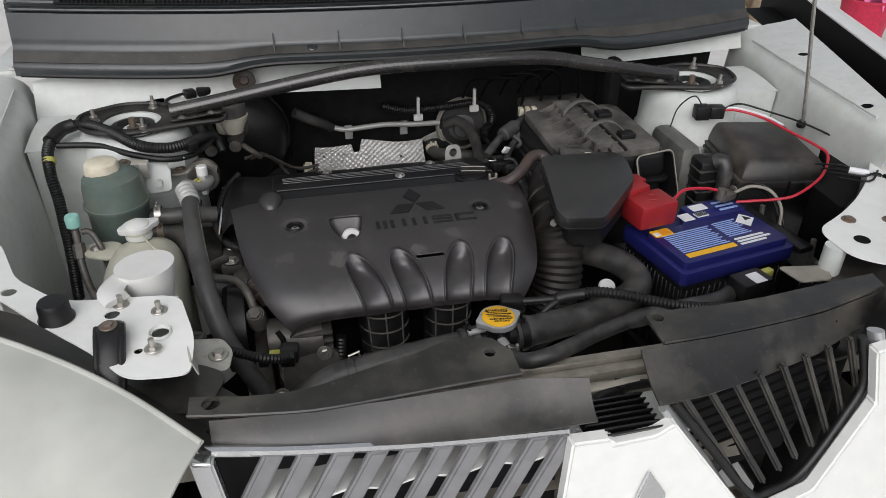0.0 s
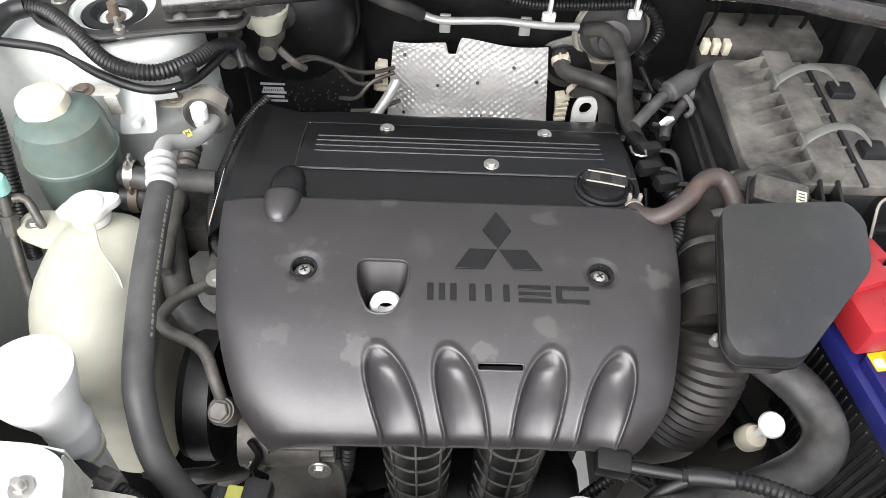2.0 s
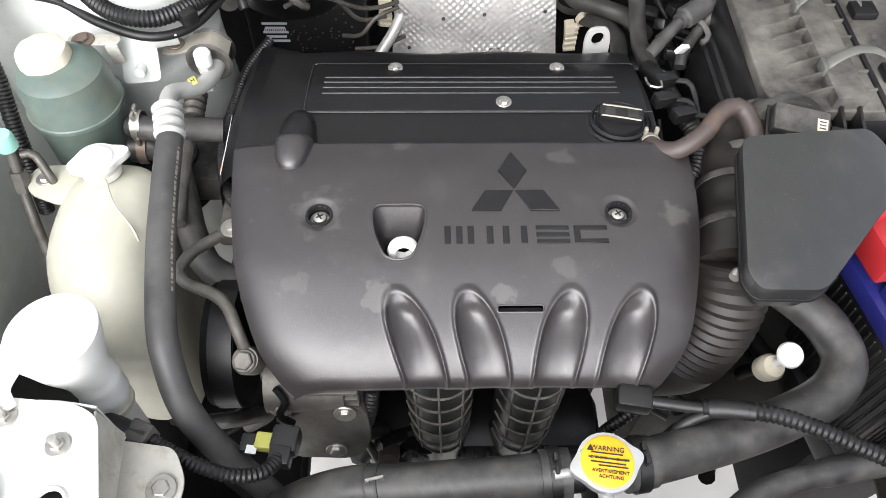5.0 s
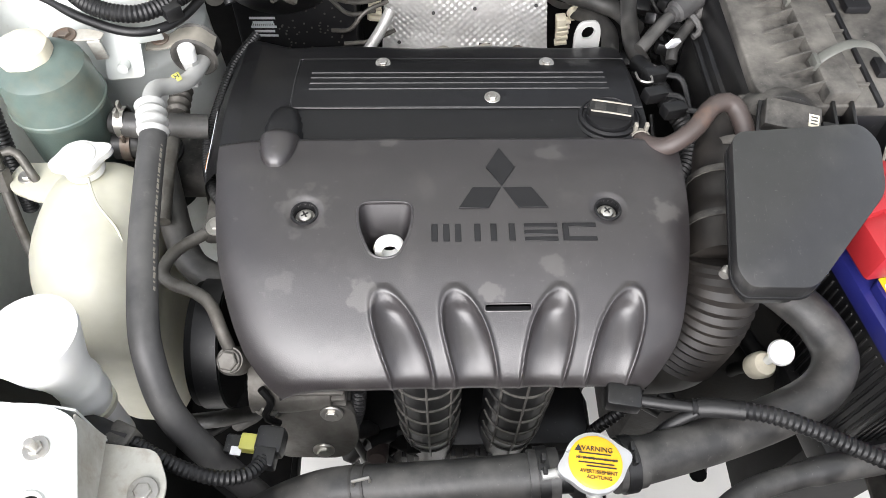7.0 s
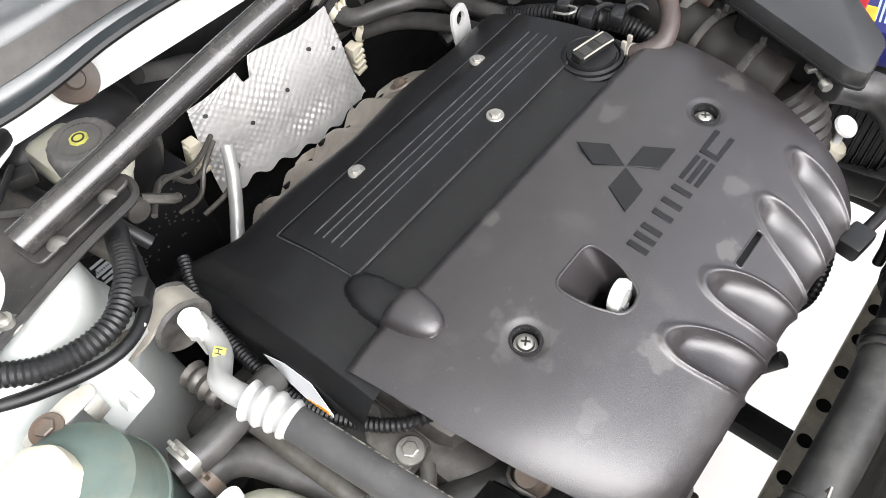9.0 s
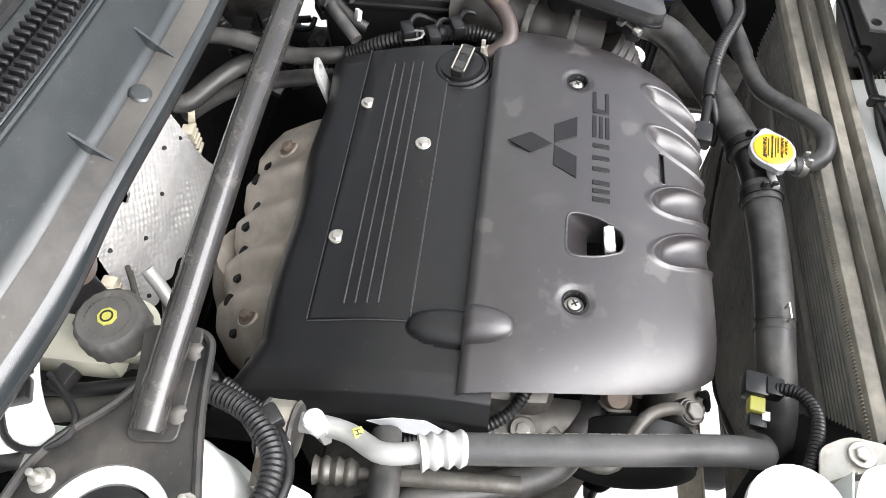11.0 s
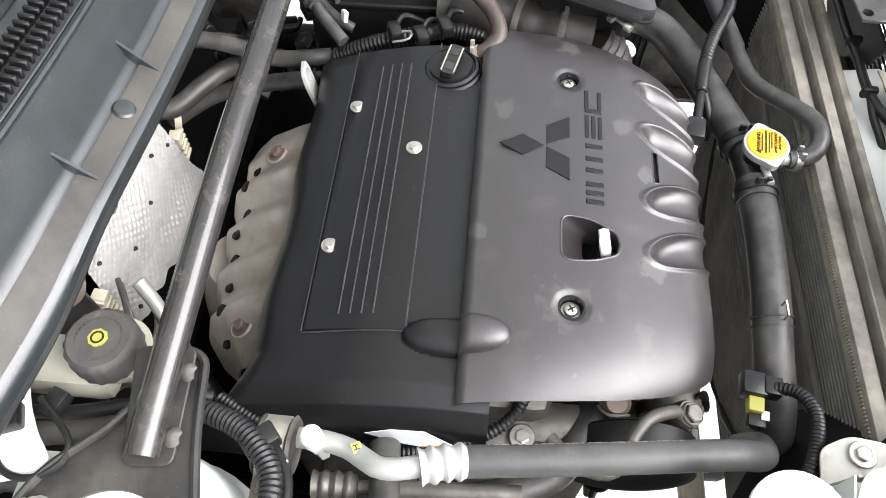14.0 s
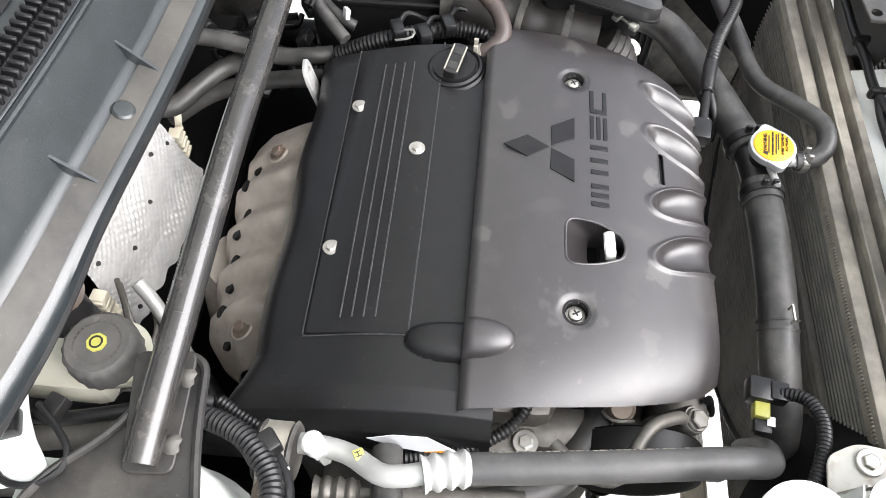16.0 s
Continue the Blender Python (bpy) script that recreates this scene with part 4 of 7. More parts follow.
part("wire", tube([(0.81, 0.932, 0.885), (0.84, 0.925, 0.90), (0.872, 0.906, 0.892), (0.886, 0.885, 0.865), (0.876, 0.872, 0.835)], 0.003, 8), BLACK_RUBBER, earth)
relay = thing("relay", (0.875, 1.20, 0.93), "black relay with a plug hanging by the wing", "relay")
part("body", moved(box(0.028, 0.026, 0.028, (0, 0, 0), 0.002), pose(0.858, 1.150, 0.955, 0, 0, -10)), LOGO, relay)
part("socket", moved(box(0.03, 0.024, 0.026, (0, 0, 0), 0.003), pose(0.888, 1.146, 0.955, 0, 0, -10)), BLACK, relay)
part("lead", tube([(0.9, 1.145, 0.958), (0.94, 1.150, 0.966), (0.99, 1.13, 0.955), (1.03, 1.06, 0.952), (1.06, 0.98, 0.945)], 0.002, 6), BLACK_RUBBER, relay)
part("lead", tube([(0.86, 1.155, 0.967), (0.845, 1.165, 0.985), (0.81, 1.16, 0.965), (0.79, 1.145, 0.93)], 0.0015, 6), BLACK_RUBBER, relay)
neg = thing("negative_clamp", (0.80, 0.925, 0.87), "grey lead battery clamp with bolts", "battery clamp")
part("clamp", merge(box(0.035, 0.022, 0.016, (0.795, 0.925, 0.885), 0.005, (0, 0, 20)), lathe([(0, 0.012), (0.008, 0.01), (0.010, -0.01), (0, -0.012)], (0.782, 0.922, 0.892), n=12)), ALU, neg)
hex_bolt("bolt", (0.812, 0.93, 0.894), 0.005, neg, STEEL, (1, 0.3, 0.3))
part("cable", tube([(0.81, 0.93, 0.888), (0.85, 0.93, 0.895), (0.88, 0.91, 0.88), (0.885, 0.87, 0.83), (0.87, 0.84, 0.78)], 0.005, 8), BLACK_RUBBER, neg)
part("cable", tube([(0.81, 0.935, 0.888), (0.855, 0.94, 0.898), (0.892, 0.915, 0.88), (0.898, 0.87, 0.82)], 0.002, 8), BLACK_RUBBER, neg)

# ---- fuse box ----
FM = pose(0.957, 1.065, 0.0, 0, 0, -11.5)
fuse = thing("fuse_box", (0.957, 1.065, 0.70), "black fuse box with a dusty lid", "fuse box")
part("base", moved(taper(box(0.165, 0.225, 0.16, (0, 0, 0.80), 0.010), 1.04), FM), BLACK, fuse)
top = prism(rounded([(-0.0885, -0.118), (0.0885, -0.118), (0.0885, 0.118), (-0.0885, 0.118)], 0.012), 0.872, 0.886, 0.003)
dome = moved(taper(box(0.172, 0.23, 0.042, (0, 0, 0), 0.012), 0.82), pose(0, 0, 0.903))
part("lid", moved(merge(top, dome), FM), LID, fuse, "black lid with brown dust on top")
part("lid_rail", moved(box(0.004, 0.22, 0.006, (-0.0905, 0, 0.876), 0.001), FM), BLACK, fuse)
part("latch", moved(box(0.03, 0.012, 0.04, (0.02, -0.122, 0.87), 0.003), FM), BLACK, fuse)
part("latch", moved(box(0.012, 0.03, 0.04, (0.094, 0.0, 0.87), 0.003), FM), BLACK, fuse)
part("paper_tag", moved(box(0.002, 0.016, 0.018, (-0.0905, -0.035, 0.853), 0, (10, 0, 0)), FM), PRINT, fuse, "small pale paper tag")

# ---- air filter box ----
air = thing("air_filter_box", (0.62, 1.16, 0.66), "dusty grey-black air filter box with two clip straps", "air filter box")
lower = part("lower_case", moved(taper(box(0.23, 0.225, 0.17, (0, 0, 0), 0.02), 1.04), pose(0.617, 1.158, 0.805)), BLACK, air)
upper = part("upper_case", moved(taper(box(0.232, 0.245, 0.062, (0, 0, 0), 0.020, seg=4), 0.95), pose(0.622, 1.158, 0.903)), BLACK, air, "black filter lid wall")
part("lid_top", prism(rounded([(0.512, 1.062), (0.548, 1.040), (0.722, 1.040), (0.722, 1.272), (0.516, 1.272)], 0.026), 0.924, 0.940, 0.008, 3), DUSTY, air, "dusty grey filter lid top")
part("seam", prism(rounded([(0.495, 1.03), (0.742, 1.03), (0.742, 1.285), (0.495, 1.285)], 0.02), 0.868, 0.876, 0.002), BLACK, air)
part("side_emboss", moved(box(0.002, 0.10, 0.05, (0, 0, 0), 0.001), pose(0.5005, 1.13, 0.83, 0, 4, 0)), BLACK, air)
part("ridge", box(0.036, 0.228, 0.022, (0.598, 1.158, 0.946), 0.003), DUSTY, air)
part("groove_strip", box(0.006, 0.232, 0.006, (0.643, 1.155, 0.9405), 0.001), LOGO, air, "dark groove in the lid")
for i in range(9):
    y = 1.062 + i * 0.0245
    rib = wedge([(0, 0.535, 0.936), (0, 0.582, 0.936), (0, 0.582, 0.957)], 0.003)
    part("stiffening_rib", moved(rib, Matrix(((0, 1, 0, 0), (1, 0, 0, y), (0, 0, 1, 0), (0, 0, 0, 1)))), DUSTY, upper)
for i in range(7):
    part("lid_step", box(0.026, 0.004, 0.005, (0.629, 1.072 + i * 0.03, 0.941), 0.001), DUSTY, upper)
for y in (1.093, 1.204):
    clip = part("clip_strap", tube([(0.580, y, 0.956), (0.592, y + 0.003, 0.967), (0.615, y + 0.008, 0.975), (0.640, y + 0.006, 0.972), (0.660, y + 0.0, 0.957)], 0.0062, 10, 0.004, flat=0.22), CANISTER, air, "grey plastic clip strap")
    part("clip_end", box(0.005, 0.018, 0.012, (0.579, y, 0.956), 0.001), CANISTER, clip)
    part("clip_pad", box(0.03, 0.026, 0.010, (0.668, y + 0.002, 0.946), 0.002), LOGO, clip)
part("neck_arch", lathe([(0.050, -0.03), (0.050, 0.012), (0.046, 0.018), (0, 0.018)], (0.540, 1.040, 0.900), (-0.25, -1, 0.55), 32), DUSTY, air, "rounded outlet shoulder")
for x in (0.585, 0.606):
    part("stay", box(0.004, 0.045, 0.04, (x, 1.022, 0.925), 0.001, (0, 0, -12)), BLACK, air)
# square intake mouth
mouth = [(-0.043, -0.046), (0.043, -0.046), (0.043, 0.046), (-0.043, 0.046)]
bm = bmesh.new()
ro, ri = rounded(mouth, 0.014), rounded([(x * 0.92, y * 0.94) for x, y in mouth], 0.013)
MM = pose(0.708, 1.026, 0.884, 66, 0, 12)
rings = [[bm.verts.new((x, y, z)) for x, y in s] for s, z in ((ro, -0.07), (ro, 0.0), (ro, 0.004), (ri, 0.004), (ri, -0.069))]
for a, b in zip(rings, rings[1:]):
    for i in range(len(a)):
        bm.faces.new((a[i], a[(i + 1) % len(a)], b[(i + 1) % len(a)], b[i]))
bm.faces.new(rings[-1])
part("intake_mouth", moved(bm, MM), BLACK, air, "open square intake mouth")
part("mouth_rim", moved(tube([(x, y, 0.003) for x, y in ro] + [(*ro[0], 0.003)], 0.0018, 6, soft=False), MM), SUPPORT, air, "pale worn mouth rim")
part("outlet_neck", lathe([(0, 0.06), (0.05, 0.06), (0.052, 0.05), (0.046, 0.045), (0.046, 0.0), (0.05, -0.02), (0, -0.02)], (0.520, 1.05, 0.876), (-0.35, -0.9, 0.05), 28), DUSTY, air)
sensor = thing("air_flow_sensor", (0.53, 1.02, 0.92), "small dusty black air flow sensor with a paper tag", "sensor")
SM = pose(0.532, 1.014, 0.948, 14, 4, -14)
part("body", moved(box(0.060, 0.034, 0.016, (0, 0, 0), 0.003), SM), DUSTY, sensor)
part("lid_ring", moved(box(0.066, 0.040, 0.004, (0, 0, -0.008), 0.001), SM), BLACK, sensor)
part("paper_tag", moved(box(0.011, 0.015, 0.0008, (0.021, -0.002, 0.0083), 0), SM), CREAM, sensor, "white paper tag")
for k in range(3):
    part("print_bar", moved(box(0.007, 0.0014, 0.0004, (0.021, 0.002 - 0.004 * k, 0.0089), 0), SM), DUSTY, sensor)
part("plug", moved(box(0.026, 0.022, 0.012, (0.046, -0.006, -0.003), 0.002), SM), BLACK, sensor, "black plug")

# ---- resonator over the intake hose ----
reso = thing("intake_resonator", (0.52, 0.90, 0.90), "black plastic intake resonator box, rubbed and dusty", "resonator")
RP = [(0.446, 0.966), (0.594, 0.994), (0.611, 0.974), (0.603, 0.918), (0.503, 0.812), (0.436, 0.808), (0.426, 0.824)]
RT = rounded(RP, 0.014)


def slab(pts, z0, z1, bevel):
    bm = prism(pts, z0, z1, bevel)
    for v in bm.verts:
        v.co.z += 0.22 * (v.co.y - 0.82) - 0.16 * (v.co.x - 0.44)
    return bm


part("top", slab(RT, 0.927, 0.949, 0.0095), RESONATOR, reso)
part("rim", slab(rounded([(0.51 + (x - 0.51) * 1.012, 0.895 + (y - 0.895) * 1.012) for x, y in RP], 0.014), 0.9265, 0.931, 0.0015), BLACK_RUBBER, reso)
part("bottom", slab(rounded([(0.535 + (x - 0.535) * 0.80, 0.90 + (y - 0.90) * 0.80) for x, y in RP], 0.014), 0.885, 0.9275, 0.008), BLACK, reso)
part("clamp_screw", tube([(0.470, 0.881, 0.922), (0.452, 0.861, 0.922), (0.428, 0.838, 0.922)], 0.0028, 8), STEEL, reso, "long plated clamp screw")
part("screw_head", lathe([(0, 0.006), (0.005, 0.006), (0.0058, 0.004), (0.0058, -0.003), (0, -0.003)], (0.430, 0.840, 0.922), (-0.7, -0.7, 0), 12), STEEL, reso)
part("screw_barrel", box(0.010, 0.022, 0.007, (0.447, 0.856, 0.923), 0.002, (0, 0, 45)), STEEL, reso)

# ---- intake hose ----
duct = thing("intake_hose", (0.43, 0.9, 0.74), "brown dusty rubber intake hose with bellows", "hose")
part("bellows", tube([(0.453, 0.888, 0.876), (0.452, 0.865, 0.848), (0.447, 0.849, 0.806), (0.437, 0.842, 0.752)], lambda f: 0.0435, 30, 0.003, ribs=0.0034, pitch=0.0105), BROWN_DUCT, duct)
part("upper_hose", tube([(0.505, 1.06, 0.885), (0.485, 1.00, 0.876), (0.468, 0.94, 0.872), (0.459, 0.905, 0.874), (0.456, 0.880, 0.872)], lambda f: 0.0425 + 0.0015 * math.sin(f * 26), 28), BROWN_DUCT, duct)
part("lower_hose", tube([(0.439, 0.842, 0.757), (0.430, 0.845, 0.725), (0.39, 0.86, 0.68)], 0.041, 24), BROWN_DUCT, duct)
for at, ax, r in (((0.463, 0.915, 0.873), (-0.2, -1, 0), 0.0445), ((0.478, 0.972, 0.873), (-0.3, -1, 0), 0.0445)):
    clamp_band(at, ax, r, 0.009, duct, DUSTY, "hose_band")

# ---- breather hose to the filler ----
breather = thing("breather_hose", (0.42, 1.02, 0.9), "baked purple-brown breather hose with a rusty end", "hose")
part("hose", tube([(0.383, 1.028, 0.902), (0.388, 1.010, 0.912), (0.405, 1.000, 0.922), (0.432, 1.012, 0.935), (0.455, 1.036, 0.945), (0.476, 1.040, 0.945), (0.487, 1.02, 0.935), (0.492, 0.99, 0.92)], 0.0105, 16), RED_HOSE, breather)
clamp_band((0.383, 1.026, 0.903), (0, 1, -0.5), 0.011, 0.008, breather, SUPPORT)

# ---- radiator and its hoses ----
rad = thing("radiator", (0.3, 0.56, 0.28), "dusty black radiator core with fine fins", "radiator")
part("core", box(0.68, 0.022, 0.43, (0.30, 0.584, 0.620), 0.002), FIN, rad)
fins = []
for i in range(150):
    fins.append(box(0.0012, 0.004, 0.42, (-0.03 + i * 0.0044, 0.597, 0.620), 0))
tagged(part("fin_block", merge(*fins), FIN, rad), kind="stuff")
for i in range(58):
    part("tube", box(0.67, 0.0024, 0.0014, (0.30, 0.5995, 0.41 + i * 0.0071), 0), FIN, rad)
part("top_tank", box(0.74, 0.018, 0.03, (0.31, 0.594, 0.835), 0.004), TANKRAIL, rad, "dusty grey top tank")
part("crimp_strip", merge(*[box(0.0022, 0.0022, 0.006, (-0.05 + i * 0.0042, 0.604, 0.838), 0) for i in range(170)]), TANKRAIL, rad)
support = thing("radiator_support", (0.3, 0.52, 0.80), "dusty metal radiator support beam", "beam")
part("beam", box(1.0, 0.017, 0.04, (0.30, 0.568, 0.832), 0.003), TANKRAIL, support)
part("flange", box(1.0, 0.003, 0.010, (0.30, 0.5775, 0.855), 0.001), TANKRAIL, support)
part("front_rail", box(1.0, 0.011, 0.05, (0.30, 0.5415, 0.826), 0.003), TANKRAIL, support)
part("front_shelf", surface(lambda u, v: (-0.05 + 0.52 * u, 0.529 - 0.085 * v, 0.836 + 0.010 * v + 0.004 * math.sin(u * 40) * v), 60, 6, 0.003), WHITE, support, "white painted front shelf")
part("end_post", box(0.04, 0.05, 0.6, (-0.10, 0.535, 0.58), 0.006), DEEP, support)
part("end_post", box(0.04, 0.05, 0.6, (0.72, 0.535, 0.58), 0.006), DEEP, support)
lower = thing("lower_beam", (0.35, 0.655, 0.39), "tan dusty lower radiator beam with round holes", "beam")
part("channel", merge(box(0.86, 0.032, 0.004, (0.36, 0.650, 0.405), 0.001), box(0.86, 0.004, 0.02, (0.36, 0.634, 0.400), 0.001), box(0.86, 0.004, 0.02, (0.36, 0.667, 0.400), 0.001)), TAN_STEEL, lower)
for k in range(8):
    x = 0.426 + 0.066 * (k - 4)
    part("hole", lathe([(0, 0.0012), (0.008, 0.0012), (0.0095, 0.0025), (0.011, 0)], (x, 0.653, 0.407), n=18), DEEP, lower)
shroud = thing("fan_shroud", (0.3, 0.62, 0.3), "dark ribbed fan shroud behind the radiator", "fan shroud")


def shroud_face(u, v):
    x = -0.05 + 0.62 * u
    low = 0.415 + 0.20 * abs(2 * u - 1.05) ** 2.4
    z = 0.76 - (0.76 - low) * v
    return (x, 0.608 + 0.0015 * math.sin(z * 560), z)


part("plate", surface(shroud_face, 24, 130, 0.002), FIN, shroud)
part("rim", tube([V(*shroud_face(u / 20, 1.0)) for u in range(21)], 0.005, 8), LOGO, shroud)

hose = thing("radiator_hose", (0.29, 0.68, 0.75), "thick dusty grey-black upper radiator hose", "hose")
HP = [(-0.05, 0.655, 0.70), (-0.01, 0.664, 0.77), (0.05, 0.672, 0.808), (0.12, 0.671, 0.823), (0.19, 0.672, 0.832), (0.25, 0.675, 0.836)]
part("lower_run", tube(HP, 0.0215, 24), RUBBER, hose)
HP2 = [(0.325, 0.683, 0.836), (0.38, 0.698, 0.829), (0.44, 0.716, 0.823), (0.50, 0.738, 0.820), (0.545, 0.762, 0.82), (0.567, 0.792, 0.822), (0.563, 0.823, 0.826), (0.545, 0.855, 0.828), (0.51, 0.90, 0.82), (0.47, 0.94, 0.80)]
part("upper_run", tube(HP2, 0.0225, 24), RUBBER, hose)
part("cuff", tube([(0.235, 0.675, 0.836), (0.262, 0.676, 0.838)], 0.0235, 24), RUBBER, hose)
part("cuff", tube([(0.312, 0.681, 0.837), (0.34, 0.687, 0.834)], 0.0245, 24), RUBBER, hose)
for dx in (-0.0055, 0.0055):
    part("clamp_wire", lathe([(0.0215, -0.0012), (0.0232, -0.0012), (0.0232, 0.0012), (0.0215, 0.0012), (0.0215, -0.0012)], (0.082 + dx, 0.672, 0.816 + 0.3 * dx), (1, 0.03, 0.3), 30), TOWER_PLATE, hose)
part("clamp_loop", tube([(0.075, 0.668, 0.840), (0.0745, 0.668, 0.851), (0.0895, 0.670, 0.855), (0.090, 0.670, 0.844)], 0.0016, 6, soft=False), STEEL, hose, "bent spring clamp ears")
clamp_band((0.326, 0.684, 0.8355), (1, 0.15, -0.05), 0.0252, 0.012, hose, BLACK)
clamp_band((0.247, 0.6755, 0.837), (1, 0.05, 0.05), 0.0242, 0.010, hose, BLACK)
neck = thing("filler_neck", (0.288, 0.678, 0.82), "black coolant filler neck with a yellow warning cap", "filler neck")
part("pipe", tube([(0.245, 0.676, 0.837), (0.288, 0.679, 0.838), (0.335, 0.686, 0.835)], 0.0195, 20), BLACK, neck)
part("neck", lathe([(0, 0.82), (0.019, 0.82), (0.019, 0.862), (0.023, 0.866), (0.023, 0.872), (0, 0.872)], (0.288, 0.672, 0.004), n=28), BLACK, neck)
part("outlet", tube([(0.288, 0.66, 0.852), (0.292, 0.640, 0.850), (0.294, 0.63, 0.848)], 0.007, 12), PIPE, neck)
part("nipple", tube([(0.272, 0.672, 0.862), (0.25, 0.668, 0.862), (0.243, 0.667, 0.862)], 0.0045, 10), PIPE, neck)
bm = prism(rounded([(0.288 + r * math.cos(radians(a)), 0.672 + r * math.sin(radians(a))) for a, r in [(q, 0.027 + 0.0075 * max(0, math.cos(2 * radians(q - 10))) ** 6) for q in range(0, 360, 10)]], 0.004, 2), 0.872, 0.8805, 0.002)
rc = part("cap", bm, SILVER, neck, "bright metal cap with two lugs")
part("disc", lathe([(0, 0.8835), (0.0215, 0.883), (0.0235, 0.8815), (0.0235, 0.879), (0, 0.879)], (0.288, 0.672, 0), n=40), YELLOW, rc, "yellow printed disc")
for k, (text, size, y) in enumerate((("WARNING", 0.0062, 0.0105), ("NEVER OPEN WHEN HOT", 0.0031, 0.0018), ("AVERTISSEMENT", 0.0045, -0.0098), ("ACHTUNG", 0.0045, -0.0146))):
    words("print", text, size, pose(0.289, 0.672 + y, 0.8838, 0, 0, -8), INK, rc)
for k, w in enumerate((0.028, 0.030, 0.031, 0.026)):
    part("print_bar", box(w, 0.0012, 0.0004, (0.288 + 0.004 * (k % 2), 0.6785 - 0.0034 * k - (0.0 if k < 1 else 0.0016), 0.8838), 0, (0, 0, -8)), INK, rc)
bm = prism([(-0.0032, -0.0026), (0.0032, -0.0026), (0, 0.003)], 0, 0.0004, 0)
part("triangle", moved(bm, pose(0.274, 0.6845, 0.8835, 0, 0, -8)), INK, rc)
over = thing("overflow_hose", (0.45, 0.65, 0.82), "thin black overflow hose looping from the filler", "hose")
part("hose", tube([(0.294, 0.634, 0.848), (0.298, 0.612, 0.850), (0.312, 0.597, 0.858), (0.345, 0.598, 0.863), (0.385, 0.622, 0.852), (0.435, 0.655, 0.838), (0.50, 0.672, 0.84), (0.58, 0.685, 0.838), (0.66, 0.70, 0.832), (0.72, 0.74, 0.82), (0.75, 0.77, 0.76)], lambda f: 0.0115 if f < 0.45 else 0.0135, 18), RUBBER, over)
clamp_band((0.295, 0.625, 0.846), (0.1, -1, -0.2), 0.0118, 0.009, over)

# ---- coolant tank ----
tank = thing("coolant_tank", (-0.21, 0.92, 0.6), "milky white plastic coolant expansion tank", "coolant tank")


def tank_face(u, v):
    a = 2 * math.pi * u
    h = [(0, 0.0), (0.05, 0.6), (0.15, 0.94), (0.45, 1.0), (0.66, 0.97), (0.78, 0.86), (0.88, 0.62), (0.95, 0.34), (1, 0.0)]
    k = curve_table(h, v)
    z = lerp_table([(0, 0.62), (0.05, 0.622), (0.15, 0.64), (0.45, 0.77), (0.66, 0.842), (0.78, 0.866), (0.88, 0.88), (0.95, 0.886), (1, 0.888)], v)
    c, s = math.cos(a), math.sin(a)
    rx, ry = 0.066 * math.copysign(abs(c) ** 0.75, c), 0.112 * math.copysign(abs(s) ** 0.7, s)
    lean = 0.5 * (0.888 - z)
    waist = 1 - 0.05 * math.exp(-((z - 0.80) / 0.012) ** 2)
    return (-0.222 + k * rx * waist + 0.12 * max(0, -s) * k * 0.2, 0.935 + k * ry * waist - 0.08 * lean, z - 0.03 * max(0, 0.5 - 0.5 * s) * k ** 4)


part("body", surface(tank_face, 48, 40), MILK, tank)
part("neck", lathe([(0.019, 0.86), (0.019, 0.893), (0.022, 0.895), (0.022, 0.899), (0, 0.9)], (-0.228, 1.004, 0), n=28), MILK, tank)
cap_w = prism(rounded([(-0.228 + r * math.cos(radians(a)), 1.004 + r * math.sin(radians(a))) for a, r in [(q, 0.0225 + 0.013 * max(0, math.cos(radians(q - 25))) ** 14 + 0.009 * max(0, math.cos(radians(q - 205))) ** 14) for q in range(0, 360, 8)]], 0.004, 2), 0.899, 0.907, 0.002)
part("cap", merge(cap_w, lathe([(0, 0.914), (0.012, 0.913), (0.0185, 0.909), (0.0215, 0.899), (0.0215, 0.886), (0, 0.886)], (-0.228, 1.004, 0), n=28)), SNOW, tank, "white snap cap")
part("seam", tube([(-0.218, 0.985, 0.893), (-0.20, 0.95, 0.893), (-0.178, 0.925, 0.878), (-0.171, 0.90, 0.85), (-0.168, 0.87, 0.80)], 0.0014, 6), MILK, tank)
part("ear", prism(rounded([(-0.318, 0.99), (-0.27, 0.97), (-0.25, 1.0), (-0.27, 1.03), (-0.318, 1.028)], 0.018), 0.862, 0.868, 0.002), MILK, tank)
hex_bolt("bolt", (-0.299, 1.008, 0.869), 0.006, tank, STEEL)

# ---- power steering reservoir ----
ps = thing("fluid_reservoir", (-0.262, 1.075, 0.78), "cloudy green power steering reservoir with cream cap", "reservoir")
part("body", lathe([(0, 0.79), (0.044, 0.795), (0.0485, 0.81), (0.0495, 0.905), (0.052, 0.909), (0.052, 0.918), (0.050, 0.921), (0.0502, 0.932), (0.0492, 0.934), (0.0492, 0.946), (0.0455, 0.960), (0.034, 0.968), (0.025, 0.970), (0.0, 0.971)], (-0.268, 1.086, 0), n=44), GREEN, ps)
part("cap", lathe([(0, 0.986), (0.021, 0.986), (0.0255, 0.983), (0.0272, 0.977), (0.0278, 0.966), (0, 0.964)], (-0.280, 1.092, 0.0), n=36, wave=lambda a, z: 1 + 0.03 * (abs(math.sin(a * 4)) > 0.85)), CREAM, ps, "cream screw cap with notches")
part("seam_ring", lathe([(0.051, 0.9095), (0.0535, 0.911), (0.0535, 0.915), (0.051, 0.917)], (-0.268, 1.086, 0), n=44), GREEN, ps)
